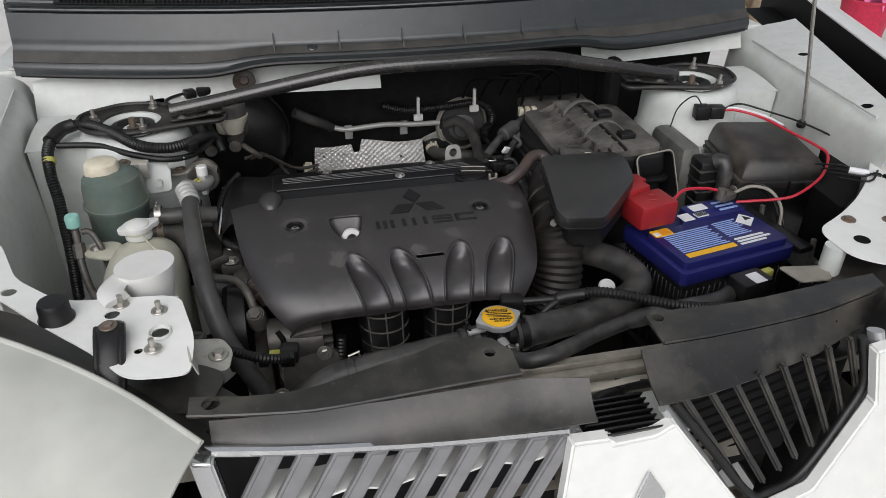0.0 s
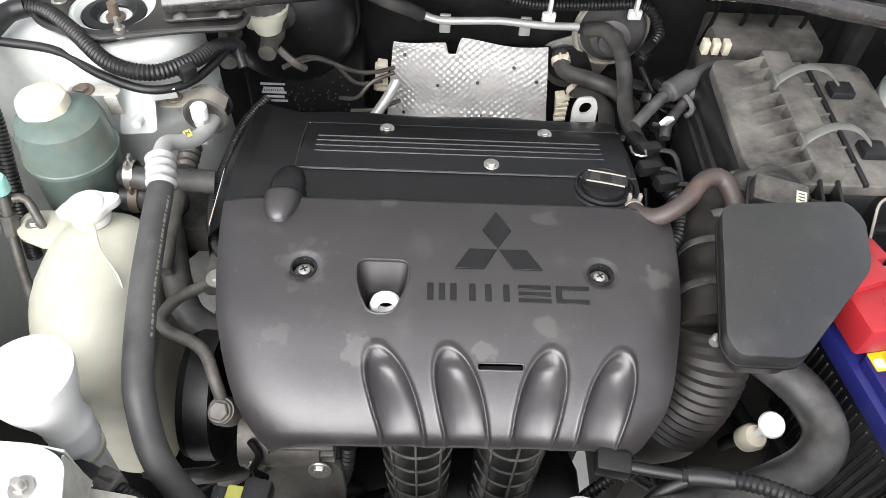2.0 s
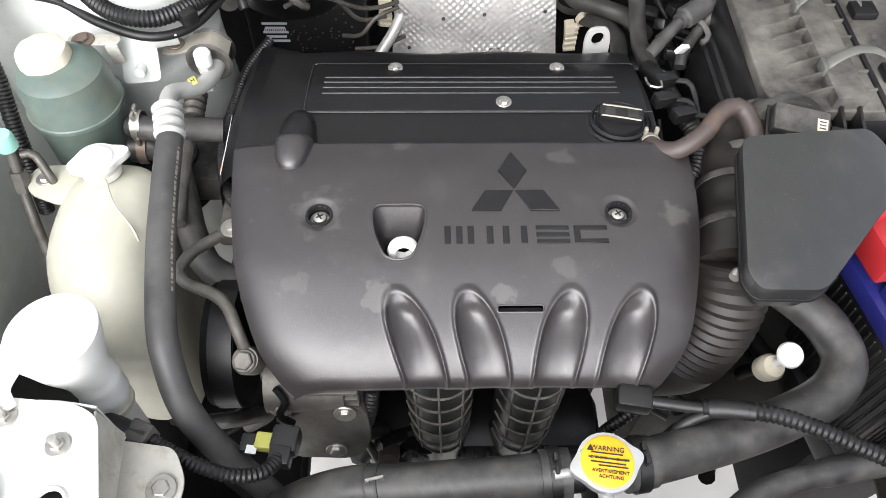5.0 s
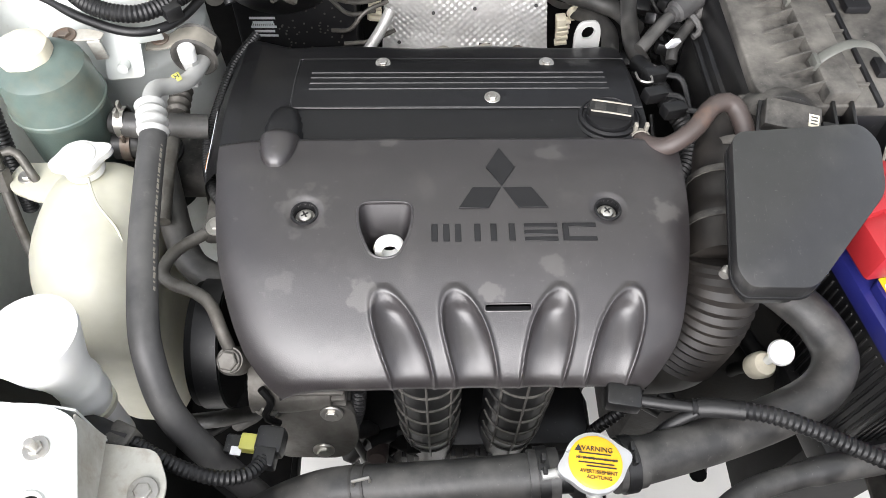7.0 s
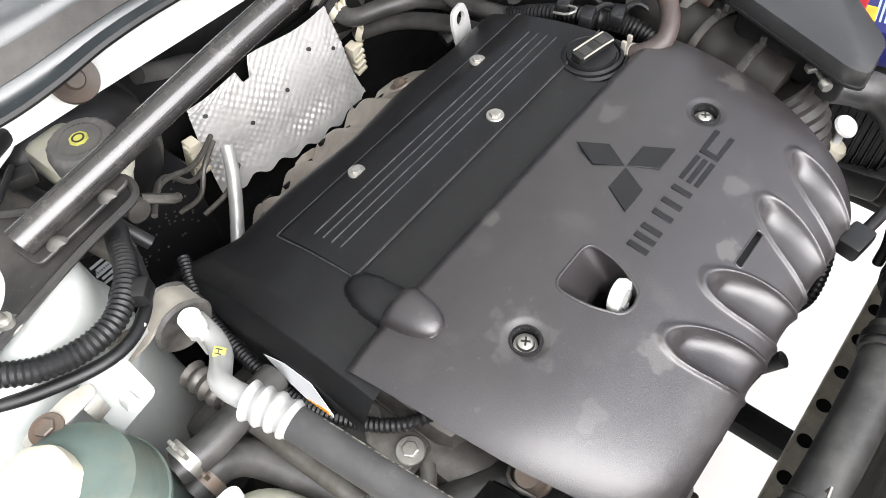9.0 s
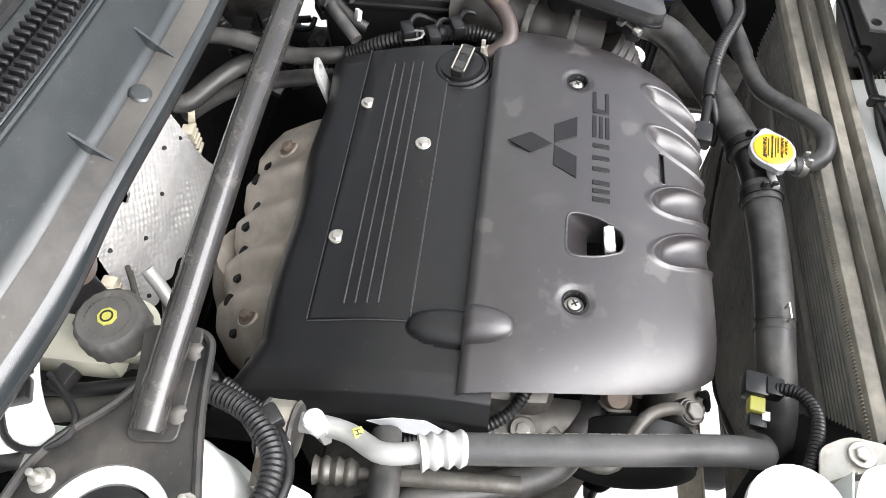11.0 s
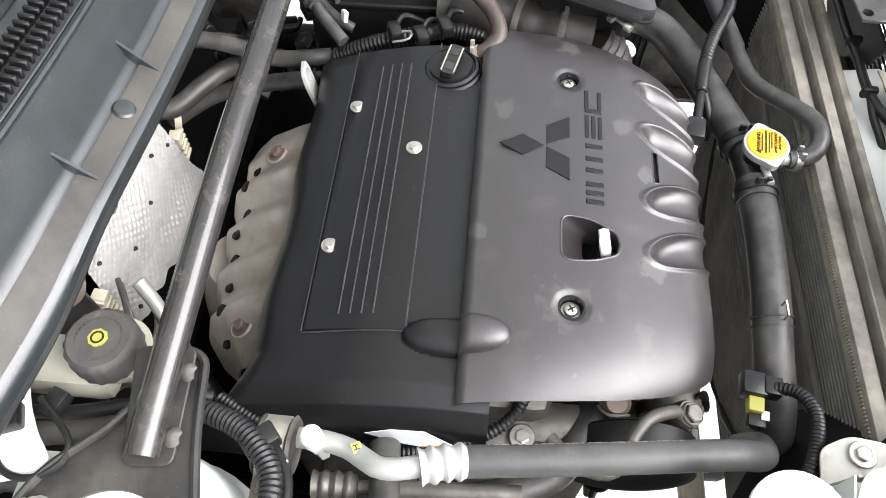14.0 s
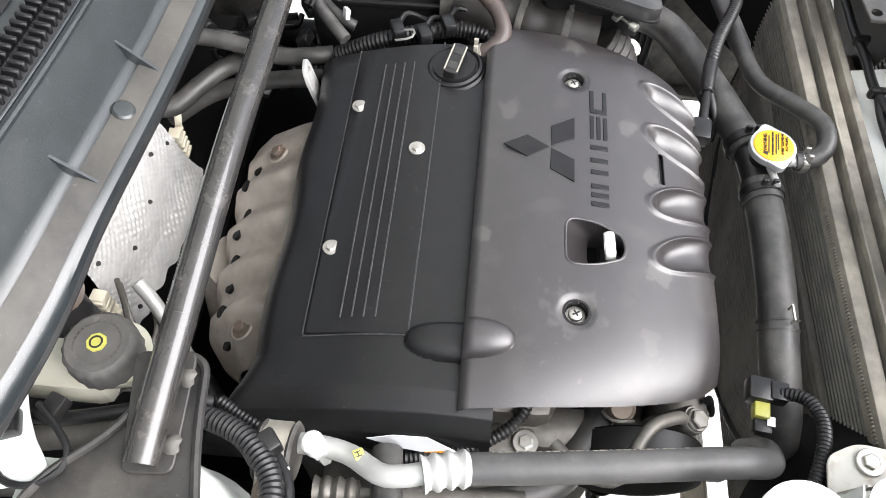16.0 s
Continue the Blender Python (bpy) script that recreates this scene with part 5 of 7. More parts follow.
part("bracket", merge(prism(rounded([(-0.272, 1.124), (-0.214, 1.128), (-0.212, 1.140), (-0.232, 1.146), (-0.272, 1.142)], 0.006), 0.957, 0.9595, 0.0006, 1), box(0.014, 0.003, 0.03, (-0.222, 1.128, 0.944), 0.001, (10, 0, 10))), DIRTY_WHITE, ps, "rust-stained steel bracket")
hex_bolt("bolt", (-0.254, 1.133, 0.961), 0.0075, ps, RUSTY)
for k, (z, pts) in enumerate(((0.88, [(-0.215, 1.08, 0.88), (-0.19, 1.073, 0.88), (-0.15, 1.075, 0.878), (-0.11, 1.08, 0.87)]), (0.85, [(-0.222, 1.07, 0.85), (-0.19, 1.07, 0.85), (-0.168, 1.05, 0.85), (-0.148, 0.995, 0.838), (-0.134, 0.955, 0.833), (-0.112, 0.915, 0.83), (-0.08, 0.893, 0.83), (-0.05, 0.877, 0.83), (-0.015, 0.868, 0.83)]))):
    h = thing("steering_hose", pts[1], "dull black rubber steering hose with a spring clamp", "hose", "steering hoses")
    part("hose", tube(pts, 0.0145 if k == 0 else 0.0165, 16), RUBBER, h)
    clamp_band((-0.205, pts[0][1] - 0.001, z), (1, 0, 0), 0.0165, 0.011, h, STEEL if k == 0 else RUSTY)

# ---- air conditioning line ----
ac = thing("air_conditioning_pipe", (-0.13, 1.05, 0.9), "bright aluminium refrigerant pipe crimped to a grey hose", "pipe")
part("pipe", tube([(-0.120, 1.16, 0.903), (-0.123, 1.13, 0.908), (-0.130, 1.107, 0.915), (-0.141, 1.090, 0.925), (-0.150, 1.075, 0.936), (-0.150, 1.055, 0.941), (-0.145, 1.035, 0.942)], 0.0095, 18), PIPE, ac)
part("valve", lathe([(0.0065, -0.02), (0.0065, 0.006), (0.0095, 0.007), (0.0095, 0.014), (0.007, 0.016), (0.0095, 0.018), (0.0095, 0.030), (0, 0.031)], (-0.128, 1.135, 0.907), (0, 0.1, 1), 6), PIPE, ac)
part("valve_cap", lathe([(0.0098, 0.016), (0.0100, 0.031), (0.008, 0.0335), (0, 0.034)], (-0.128, 1.135, 0.907), (0, 0.1, 1), 20), SNOW, ac, "white valve cap")
part("crimp", tube([(-0.148, 1.042, 0.942), (-0.141, 1.016, 0.940), (-0.139, 1.003, 0.938)], lambda f: 0.0150 + 0.0016 * math.cos(f * 22), 20, 0.002), PIPE, ac, "crimped aluminium sleeve")
part("hose", tube([(-0.139, 1.005, 0.938), (-0.132, 0.94, 0.9375), (-0.123, 0.868, 0.935), (-0.1115, 0.795, 0.926), (-0.104, 0.762, 0.912), (-0.094, 0.733, 0.882), (-0.080, 0.716, 0.85), (-0.055, 0.70, 0.80), (-0.03, 0.69, 0.72)], 0.0138, 20), GREY_HOSE, ac, "grey rubber hose")
part("tag", box(0.009, 0.010, 0.0012, (-0.133, 1.098, 0.931), 0.0005, (25, -10, 30)), LIME, ac, "yellow tag")
words("letter", "H", 0.008, pose(-0.133, 1.098, 0.9322, 25, -10, 30), INK, ac)
for k in range(26):
    f = k / 25
    y = 0.985 - 0.165 * f
    x = lerp_table([(0.795, -0.1115), (0.868, -0.123), (0.94, -0.132), (1.005, -0.139)], y)
    part("print_mark", box(0.0026, 0.0018 + 0.0022 * (k % 3), 0.0005, (x + 0.0121, y, lerp_table([(0.795, 0.926), (0.868, 0.935), (0.94, 0.9375), (1.005, 0.938)], y) + 0.0066), 0, (0, 62, 5)), SUPPORT, ac)
drum = thing("line_bracket", (-0.14, 1.17, 0.88), "dusty grey steel bracket with round rubber flanges", "bracket")
for y in (1.159, 1.187):
    part("flange", lathe([(0, -0.003), (0.025, -0.003), (0.028, 0), (0.025, 0.003), (0, 0.003)], (-0.130, y, 0.905), (0.05, 1, 0), 28), DUSTY, drum)
part("sleeve", lathe([(0.022, -0.014), (0.022, 0.014)], (-0.130, 1.173, 0.905), (0, 1, 0), 28), DUSTY, drum)
strap = surface(lambda u, v: (curve_table([(0, -0.105), (0.25, -0.122), (0.5, -0.146), (0.75, -0.162), (1, -0.185)], u), 1.161 + 0.024 * v, curve_table([(0, 0.915), (0.25, 0.930), (0.5, 0.927), (0.75, 0.919), (1, 0.917)], u)), 14, 2, 0.003)
part("strap", strap, SUPPORT, drum, "grey steel strap")
hex_bolt("bolt", (-0.169, 1.174, 0.9215), 0.0062, drum, RUSTY)

# low pressure port with a mint cap
port = thing("service_port", (-0.326, 1.0, 0.82), "aluminium service port with a mint green cap", "pipe")
part("pipe", tube([(-0.326, 1.018, 0.90), (-0.324, 1.005, 0.875), (-0.322, 0.99, 0.85), (-0.310, 0.96, 0.82), (-0.285, 0.92, 0.80), (-0.25, 0.89, 0.78)], 0.006, 12), ALU, port)
part("hex", lathe([(0, 0.012), (0.010, 0.012), (0.010, -0.012), (0, -0.012)], (-0.3235, 1.003, 0.87), (0.05, -0.4, -0.8), 6), ALU, port)
part("stem", lathe([(0.006, 0.885), (0.006, 0.906), (0.009, 0.906), (0.009, 0.91)], (-0.326, 1.019, 0), n=14), ALU, port)
part("cap", lathe([(0, 0.928), (0.010, 0.927), (0.0115, 0.924), (0.0115, 0.908), (0, 0.908)], (-0.326, 1.02, 0), n=24), MINT, port, "mint green plastic cap")
part("branch", tube([(-0.318, 1.02, 0.895), (-0.305, 1.022, 0.893), (-0.29, 1.005, 0.87), (-0.285, 1.0, 0.83)], 0.005, 10), ALU, port)

# ---- washer filler ----
washer = thing("washer_filler", (-0.16, 0.74, 0.8), "white plastic washer filler neck with an open funnel mouth", "washer filler")
bm = tube([(-0.174, 0.750, 0.984), (-0.1735, 0.7495, 0.977), (-0.170, 0.746, 0.955), (-0.166, 0.744, 0.93), (-0.163, 0.743, 0.90), (-0.165, 0.738, 0.86), (-0.166, 0.735, 0.80)],
          lambda f: lerp_table([(0, 0.0378), (0.04, 0.0378), (0.16, 0.031), (0.27, 0.0235), (0.36, 0.0205), (0.40, 0.022), (0.46, 0.0205), (0.52, 0.022), (0.58, 0.0195), (1, 0.0195)], f), 32, 0.004)
part("neck", bm, SNOW, washer)
part("arm", tube([(-0.195, 0.755, 0.972), (-0.207, 0.725, 0.976), (-0.210, 0.70, 0.978), (-0.200, 0.683, 0.976)], 0.016, 12, flat=0.3), SNOW, washer)
part("clip_ring", lathe([(0.0195, -0.003), (0.0225, -0.003), (0.0225, 0.003), (0.0195, 0.003)], (-0.1645, 0.739, 0.87), (0, 0.1, 1), 24), MILK, washer)

# ---- front corner panel with its bolts ----
CP = [(-0.52, 0.93), (-0.375, 0.86), (-0.335, 0.765), (-0.275, 0.71), (-0.225, 0.703), (-0.205, 0.702), (-0.145, 0.695), (-0.126, 0.684), (-0.105, 0.60), (-0.108, 0.545), (-0.135, 0.545), (-0.178, 0.550), (-0.212, 0.592), (-0.300, 0.675), (-0.345, 0.722), (-0.52, 0.86)]


def dip(bm):
    for at, way in (((-0.25, 0, 0), (1, 0, 0)), ((0, 0.62, 0), (0, 1, 0))):
        bmesh.ops.bisect_plane(bm, geom=bm.verts[:] + bm.edges[:] + bm.faces[:], plane_co=at, plane_no=way)
    for v in bm.verts:
        v.co.z += 0.12 * max(0, -0.25 - v.co.x) * 0.6 - 0.10 * max(0, 0.62 - v.co.y)
    return bm


panel = corner = part("corner_panel", dip(prism(rounded(CP, 0.02), 0.9665, 0.9685, 0, 1)), WHITE, body, "white sheet-metal panel with bolts and holes")
HOLES = ((-0.145, 0.618, 0.010), (-0.205, 0.667, 0.009), (-0.335, 0.735, 0.009), (-0.167, 0.592, 0.005), (-0.39, 0.80, 0.008))
cut(panel, *[lathe([(0, 0.8), (r, 0.8), (r, 1.1), (0, 1.1)], (x, y, 0), n=20) for x, y, r in HOLES])
part("side_flange", surface(lambda u, v: (-0.1295 + 0.022 * u + 0.006 * v, 0.69 - 0.13 * u, 0.9655 - (0.05 - 0.03 * u) * v), 8, 6, 0.0018), DIRTY_WHITE, corner)
part("rear_flange", surface(lambda u, v: (-0.13 - 0.09 * u, 0.694 + 0.006 * math.sin(3 * u), 0.966 - 0.07 * v), 6, 4, 0.0018), WHITE_SHEET, corner)
part("raised_ring", lathe([(0.0105, 0), (0.0125, 0.003), (0.0145, 0)], (-0.145, 0.618, 0.968), n=24), WHITE_SHEET, corner)
for x, y in ((-0.150, 0.662), (-0.197, 0.685), (-0.150, 0.588)):
    hex_bolt("bolt", (x, y, 0.970), 0.0058, corner, STEEL)
    part("bolt_stem", lathe([(0, 0.012), (0.0035, 0.011), (0.0035, 0)], (x, y, 0.972), n=10), STEEL, corner)
stop = thing("bonnet_stop", (-0.268, 0.672, 0.97), "black rubber bonnet stop", "rubber stop")
part("buffer", lathe([(0, 0.024), (0.016, 0.023), (0.018, 0.018), (0.0185, 0.004), (0.021, 0), (0.021, -0.002), (0, -0.002)], (-0.268, 0.672, 0.9715), n=28), BLACK_RUBBER, stop)
hook = thing("lamp_bracket", (-0.19, 0.58, 0.93), "black plastic lamp bracket with a rusty bolt", "bracket")
part("strap", tube([(-0.200, 0.632, 0.976), (-0.198, 0.618, 0.982), (-0.196, 0.60, 0.977), (-0.196, 0.58, 0.962), (-0.197, 0.552, 0.932)], 0.0165, 16, flat=0.4), BLACK, hook)
for s in (-1, 1):
    part("edge_rib", tube([(-0.199 + s * 0.014, 0.622, 0.982), (-0.196 + s * 0.014, 0.60, 0.98), (-0.196 + s * 0.013, 0.58, 0.966), (-0.197 + s * 0.012, 0.548, 0.930)], 0.004, 8), BLACK, hook)
hex_bolt("bolt", (-0.198, 0.617, 0.9885), 0.006, hook, RUSTY)
part("lamp_shelf", prism(rounded([(-0.215, 0.56), (-0.10, 0.535), (-0.075, 0.60), (-0.12, 0.63), (-0.2, 0.61)], 0.02), 0.905, 0.909, 0.001), SHROUD, hook)
lowb = thing("corner_bracket", (-0.1, 0.66, 0.82), "dirty white lower bracket with a bolt", "bracket")
part("plate", prism(rounded([(-0.140, 0.692), (-0.086, 0.684), (-0.072, 0.655), (-0.077, 0.618), (-0.135, 0.62)], 0.01), 0.895, 0.898, 0.0008), DIRTY_WHITE, lowb)
hex_bolt("bolt", (-0.090, 0.648, 0.901), 0.0075, lowb, STEEL)
rcorner = part("corner_panel", prism(rounded([(0.80, 0.62), (0.84, 0.585), (0.95, 0.60), (1.16, 0.80), (1.16, 0.96), (1.075, 0.92), (1.0, 0.835), (0.93, 0.775), (0.87, 0.735), (0.80, 0.70)], 0.03), 0.9405, 0.9425, 0.0006, 1), WHITE, body, "white sheet-metal panel with rusty bolts")
part("post", tube([(0.802, 0.655, 0.94), (0.80, 0.655, 0.82)], 0.016, 14), WHITE_SHEET, rcorner)
part("torn_plate", prism(rounded([(0.725, 0.672), (0.80, 0.66), (0.785, 0.625), (0.735, 0.628)], 0.008), 0.900, 0.903, 0.0005, 1), SUPPORT, rcorner, "dirty torn plate")
for x, y in ((0.868, 0.715), (0.93, 0.70), (0.90, 0.64)):
    hex_bolt("bolt", (x, y, 0.944), 0.0065, rcorner, RUSTY)
for x, y in ((0.847, 0.658), (0.99, 0.74), (1.04, 0.83)):
    part("hole", lathe([(0, 0.001), (0.011, 0.001), (0.012, 0)], (x, y, 0.9428), n=18), DEEP, rcorner)

# ---- black radiator covers ----
rcov = thing("radiator_cover", (0.1, 0.5, 0.9), "weathered black plastic radiator cover", "radiator cover", "radiator covers")
L_REAR = [(-0.112, 0.529), (-0.054, 0.517), (-0.011, 0.513), (0.026, 0.516), (0.066, 0.526), (0.107, 0.539), (0.149, 0.549), (0.195, 0.567), (0.242, 0.556), (0.260, 0.526), (0.258, 0.484)]
L_STEP = [(0.195, 0.484), (0.110, 0.480), (0.023, 0.478), (-0.043, 0.486), (-0.112, 0.498)]
lp = part("top", prism(L_REAR + L_STEP, 0.937, 0.9425, 0.0012, 1), SHROUD, rcov)
cut(lp, lathe([(0, 0.9), (0.010, 0.9), (0.010, 1), (0, 1)], (-0.088, 0.512, 0), n=20), lathe([(0, 0.9), (0.007, 0.9), (0.007, 1), (0, 1)], (0.232, 0.528, 0), n=18))


def low_face(x0, x1, top, foot, z0=0.938, z1=0.904):
    return surface(lambda u, v: (x0 + (x1 - x0) * u, lerp_table(top, x0 + (x1 - x0) * u) * (1 - v) + lerp_table(foot, x0 + (x1 - x0) * u) * v, z0 - 0.006 * math.sin(v * 3.14) + (z1 - z0) * v), 24, 6, 0.003)


part("front", low_face(-0.09, 0.333, [(-0.11, 0.492), (0.02, 0.48), (0.11, 0.479), (0.262, 0.480), (0.333, 0.466)], [(-0.09, 0.470), (0.02, 0.457), (0.1, 0.446), (0.196, 0.436), (0.262, 0.431), (0.333, 0.430)]), SHROUD, rcov)
part("step_line", tube([(x, y, 0.9425) for x, y in [(0.258, 0.485)] + L_STEP], 0.0022, 6), SHROUD, rcov)
rcov2 = thing("radiator_cover", (0.6, 0.5, 0.9), "weathered black plastic radiator cover, mossy and scratched", "radiator cover", "radiator covers")
R_REAR = [(0.445, 0.557), (0.495, 0.561), (0.547, 0.557), (0.617, 0.560), (0.710, 0.570), (0.80, 0.578), (0.795, 0.548)]
R_STEP = [(0.767, 0.540), (0.671, 0.516), (0.582, 0.506), (0.509, 0.501), (0.444, 0.500)]
rp = part("top", prism(R_REAR[::-1] + R_STEP[::-1], 0.937, 0.9425, 0.0012, 1), SHROUD, rcov2)
cut(rp, lathe([(0, 0.9), (0.007, 0.9), (0.007, 1), (0, 1)], (0.459, 0.547, 0), n=18))
part("front", low_face(0.412, 0.80, [(0.41, 0.498), (0.509, 0.501), (0.582, 0.506), (0.671, 0.516), (0.767, 0.54), (0.80, 0.555)], [(0.41, 0.436), (0.473, 0.440), (0.557, 0.455), (0.653, 0.479), (0.738, 0.514), (0.80, 0.545)]), SHROUD, rcov2)
part("step_line", tube([(x, y, 0.9425) for x, y in R_STEP], 0.0022, 6), SHROUD, rcov2)

SLAT = mat("grey_slat_paint", (0.22, 0.22, 0.225), 0.4, var=0.1)
# ---- front: panel, grille, lamps ----
def on_front(x, z):
    return (x, 0.45 + (z - 0.90) * 0.25 + 0.10 * max(0, abs(x - MID) - 0.25) ** 1.0, z)


front = body


def flat(pts, thick, lift=0.0):
    """A plate in the grille's plane from (x, z) points."""
    bm = bmesh.new()
    f = bm.faces.new([bm.verts.new(on_front(x, z)) for x, z in pts])
    up = bmesh.ops.extrude_face_region(bm, geom=[f])
    bmesh.ops.translate(bm, verts=[v for v in up["geom"] if isinstance(v, bmesh.types.BMVert)], vec=(0, -thick, 0))
    bmesh.ops.translate(bm, verts=bm.verts, vec=(0, -lift, 0))
    bmesh.ops.recalc_face_normals(bm, faces=bm.faces)
    bmesh.ops.bevel(bm, geom=[e for e in bm.edges], offset=min(0.003, thick * 0.3), segments=2, affect="EDGES", clamp_overlap=True)
    return bm


part("centre_panel", flat([(0.302, 0.882), (0.350, 0.880), (0.352, 0.872), (0.405, 0.874), (0.430, 0.885), (0.540, 0.735), (0.53, 0.60), (0.25, 0.60), (0.285, 0.78)], 0.02, 0.004), WHITE, front, "white painted centre bar")
part("lower_bumper", flat([(-0.12, 0.62), (0.86, 0.62), (0.86, 0.44), (-0.12, 0.44)], 0.03), WHITE, front)
part("side_panel", flat([(0.705, 0.925), (0.80, 0.93), (0.86, 0.62), (0.50, 0.62), (0.545, 0.735), (0.63, 0.752), (0.715, 0.852)], 0.02, 0.006), WHITE, front)
part("badge", flat([(0.395, 0.835), (0.418, 0.80), (0.40, 0.765), (0.378, 0.80)], 0.006, 0.026), CHROME, front, "bright metal badge rhombus")
grille = thing("grille", (0.1, 0.46, 0.6), "dark slatted grille behind a satin metal frame", "grille", "grilles")
part("backing", flat([(-0.10, 0.90), (0.31, 0.88), (0.30, 0.60), (-0.05, 0.60)], 0.003, -0.05), LOGO, grille)
for i in range(1, 11):
    x = -0.085 + 0.037 * i
    part("slat", flat([(x + 0.012, 0.912 - 0.09 * (x + 0.085)), (x + 0.034, 0.912 - 0.09 * (x + 0.1)), (x - 0.120, 0.64), (x - 0.142, 0.64)], 0.012, -0.006), SLAT, grille, "satin grey slat")
part("top_frame", tube([on_front(-0.105, 0.915), on_front(0.0, 0.906), on_front(0.15, 0.894), on_front(0.305, 0.882)], 0.006, 8), CHROME, grille)
part("side_frame", flat([(-0.112, 0.918), (-0.088, 0.916), (-0.035, 0.62), (-0.06, 0.62)], 0.018, 0.004), CHROME, grille, "satin metal frame")
grille2 = thing("grille", (0.58, 0.46, 0.7), "black slatted grille with dusty slats", "grille", "grilles")
for i in range(9):
    a, b = 0.445 + 0.034 * i, 0.548 + 0.024 * i
    part("slat", flat([(a, 0.900 + 0.004 * i), (a + 0.010, 0.901 + 0.004 * i), (b + 0.009, 0.742 + 0.011 * i), (b, 0.740 + 0.011 * i)], 0.010, -0.012), SHROUD, grille2)
part("backing", flat([(0.435, 0.905), (0.70, 0.935), (0.722, 0.86), (0.64, 0.745), (0.55, 0.735)], 0.003, -0.06), LOGO, grille2)
part("silver_frame", tube([on_front(x, z) for x, z in ((0.424, 0.892), (0.480, 0.812), (0.538, 0.730), (0.585, 0.722), (0.645, 0.740), (0.712, 0.818), (0.735, 0.872), (0.722, 0.935))], 0.011, 10, flat=0.6), SILVER, grille2, "satin silver surround")
for i in range(10):
    part("mesh_bar", flat([(0.45, 0.885 - i * 0.014), (0.70, 0.925 - i * 0.014), (0.70, 0.921 - i * 0.014), (0.45, 0.881 - i * 0.014)], 0.002, -0.045), DEEP, grille2)
part("frame", tube([on_front(x, z) for x, z in ((0.438, 0.895), (0.495, 0.82), (0.55, 0.748), (0.58, 0.744), (0.63, 0.758), (0.69, 0.825), (0.714, 0.868), (0.702, 0.93))], 0.006, 10), BLACK, grille2)
lampL = thing("headlight", (-0.3, 0.45, 0.7), "headlight lens with painted cloudy reflection in a black surround", "headlight", "headlights")


def lens_face(u, v, side=-1):
    line = [(0, (-0.47, 0.715, 0.992)), (0.35, (-0.306, 0.592, 0.982)), (0.7, (-0.184, 0.513, 0.958)), (1, (-0.096, 0.455, 0.938))]
    x, y, z = (curve_table([(a, p[i]) for a, p in line], u) for i in range(3))
    return (mirrored(side, x - 0.13 * v + 0.02 * v * u), y - 0.24 * v + 0.03 * math.sin(u * 3), z + 0.012 * math.sin(v * 2.2) - 0.20 * v ** 2)


for side, lamp in ((-1, lampL), (1, thing("headlight", (0.95, 0.45, 0.7), "headlight lens with painted cloudy reflection in a black surround", "headlight", "headlights"))):
    part("lens", surface(lambda u, v, side=side: lens_face(u, v, side), 30, 20, 0.004), LENS, lamp, "lens with a pale reflection in its colour")
    part("edge_bead", tube([lens_face(k / 20, 0.0, side) for k in range(21)], 0.0035, 8), LENS, lamp)
    part("seal", surface(lambda u, v, side=side: (mirrored(side, lens_face(u, 0)[0] + 0.09 * v), lens_face(u, 0)[1] + 0.075 * v, lens_face(u, 0)[2] - 0.012 - 0.045 * min(1, 2 * v) - 0.02 * v), 20, 8, 0.004), SHROUD, lamp, "black plastic surround")
    part("housing", surface(lambda u, v, side=side: (mirrored(side, lens_face(u, 0)[0] + 0.09 + 0.05 * v), lens_face(u, 0)[1] + 0.075 + 0.06 * v, lens_face(u, 0)[2] - 0.077 - 0.16 * v), 20, 6, 0.004), DEEP, lamp)

# white panel below the rails, seen through the gap between the covers
part("bumper_shelf", surface(lambda u, v: (0.14 + 0.42 * u, 0.51 - 0.055 * v, 0.79 - 0.02 * v), 8, 4, 0.002), TANKRAIL, front, "dusty inner bumper shelf")
vent = thing("lower_vent", (0.374, 0.46, 0.866), "black slotted vent behind the centre bar", "vent")
part("back", box(0.092, 0.076, 0.004, (0.374, 0.462, 0.866), 0.001), DEEP, vent)
for k in range(7):
    part("slat", box(0.090, 0.0025, 0.012, (0.374, 0.432 + 0.0095 * k, 0.874), 0.0006, (25, 0, 0), seg=1), BLACK, vent)
part("rear_strip", box(0.100, 0.009, 0.003, (0.374, 0.5045, 0.882), 0.001, (0, 0, 6)), SUPPORT, vent, "dusty beige strip")

# ---- rear of the bay ----
booster = thing("brake_booster", (-0.07, 1.45, 0.75), "black steel brake booster drum on the firewall", "brake booster")
part("drum", lathe([(0, 0.07), (0.05, 0.068), (0.085, 0.055), (0.105, 0.03), (0.108, 0.0), (0.112, -0.004), (0.112, -0.012), (0.105, -0.016), (0.1, -0.07)], (-0.075, 1.455, 0.862), (0, -1, 0), 40), BLACK, booster)
part("master_cylinder", lathe([(0, 0.13), (0.012, 0.128), (0.013, 0.09), (0.017, 0.085), (0.017, 0.04), (0.026, 0.035), (0.026, 0.0)], (-0.075, 1.42, 0.905), (0, -1, 0), 20), ALU, booster, "cast aluminium master cylinder")
part("union", tube([(-0.062, 1.31, 0.90), (-0.04, 1.30, 0.885), (-0.03, 1.31, 0.87)], 0.0055, 8), ALU, booster)
bres = thing("brake_fluid_reservoir", (-0.072, 1.315, 0.91), "milky brake fluid reservoir with a black cap", "reservoir")
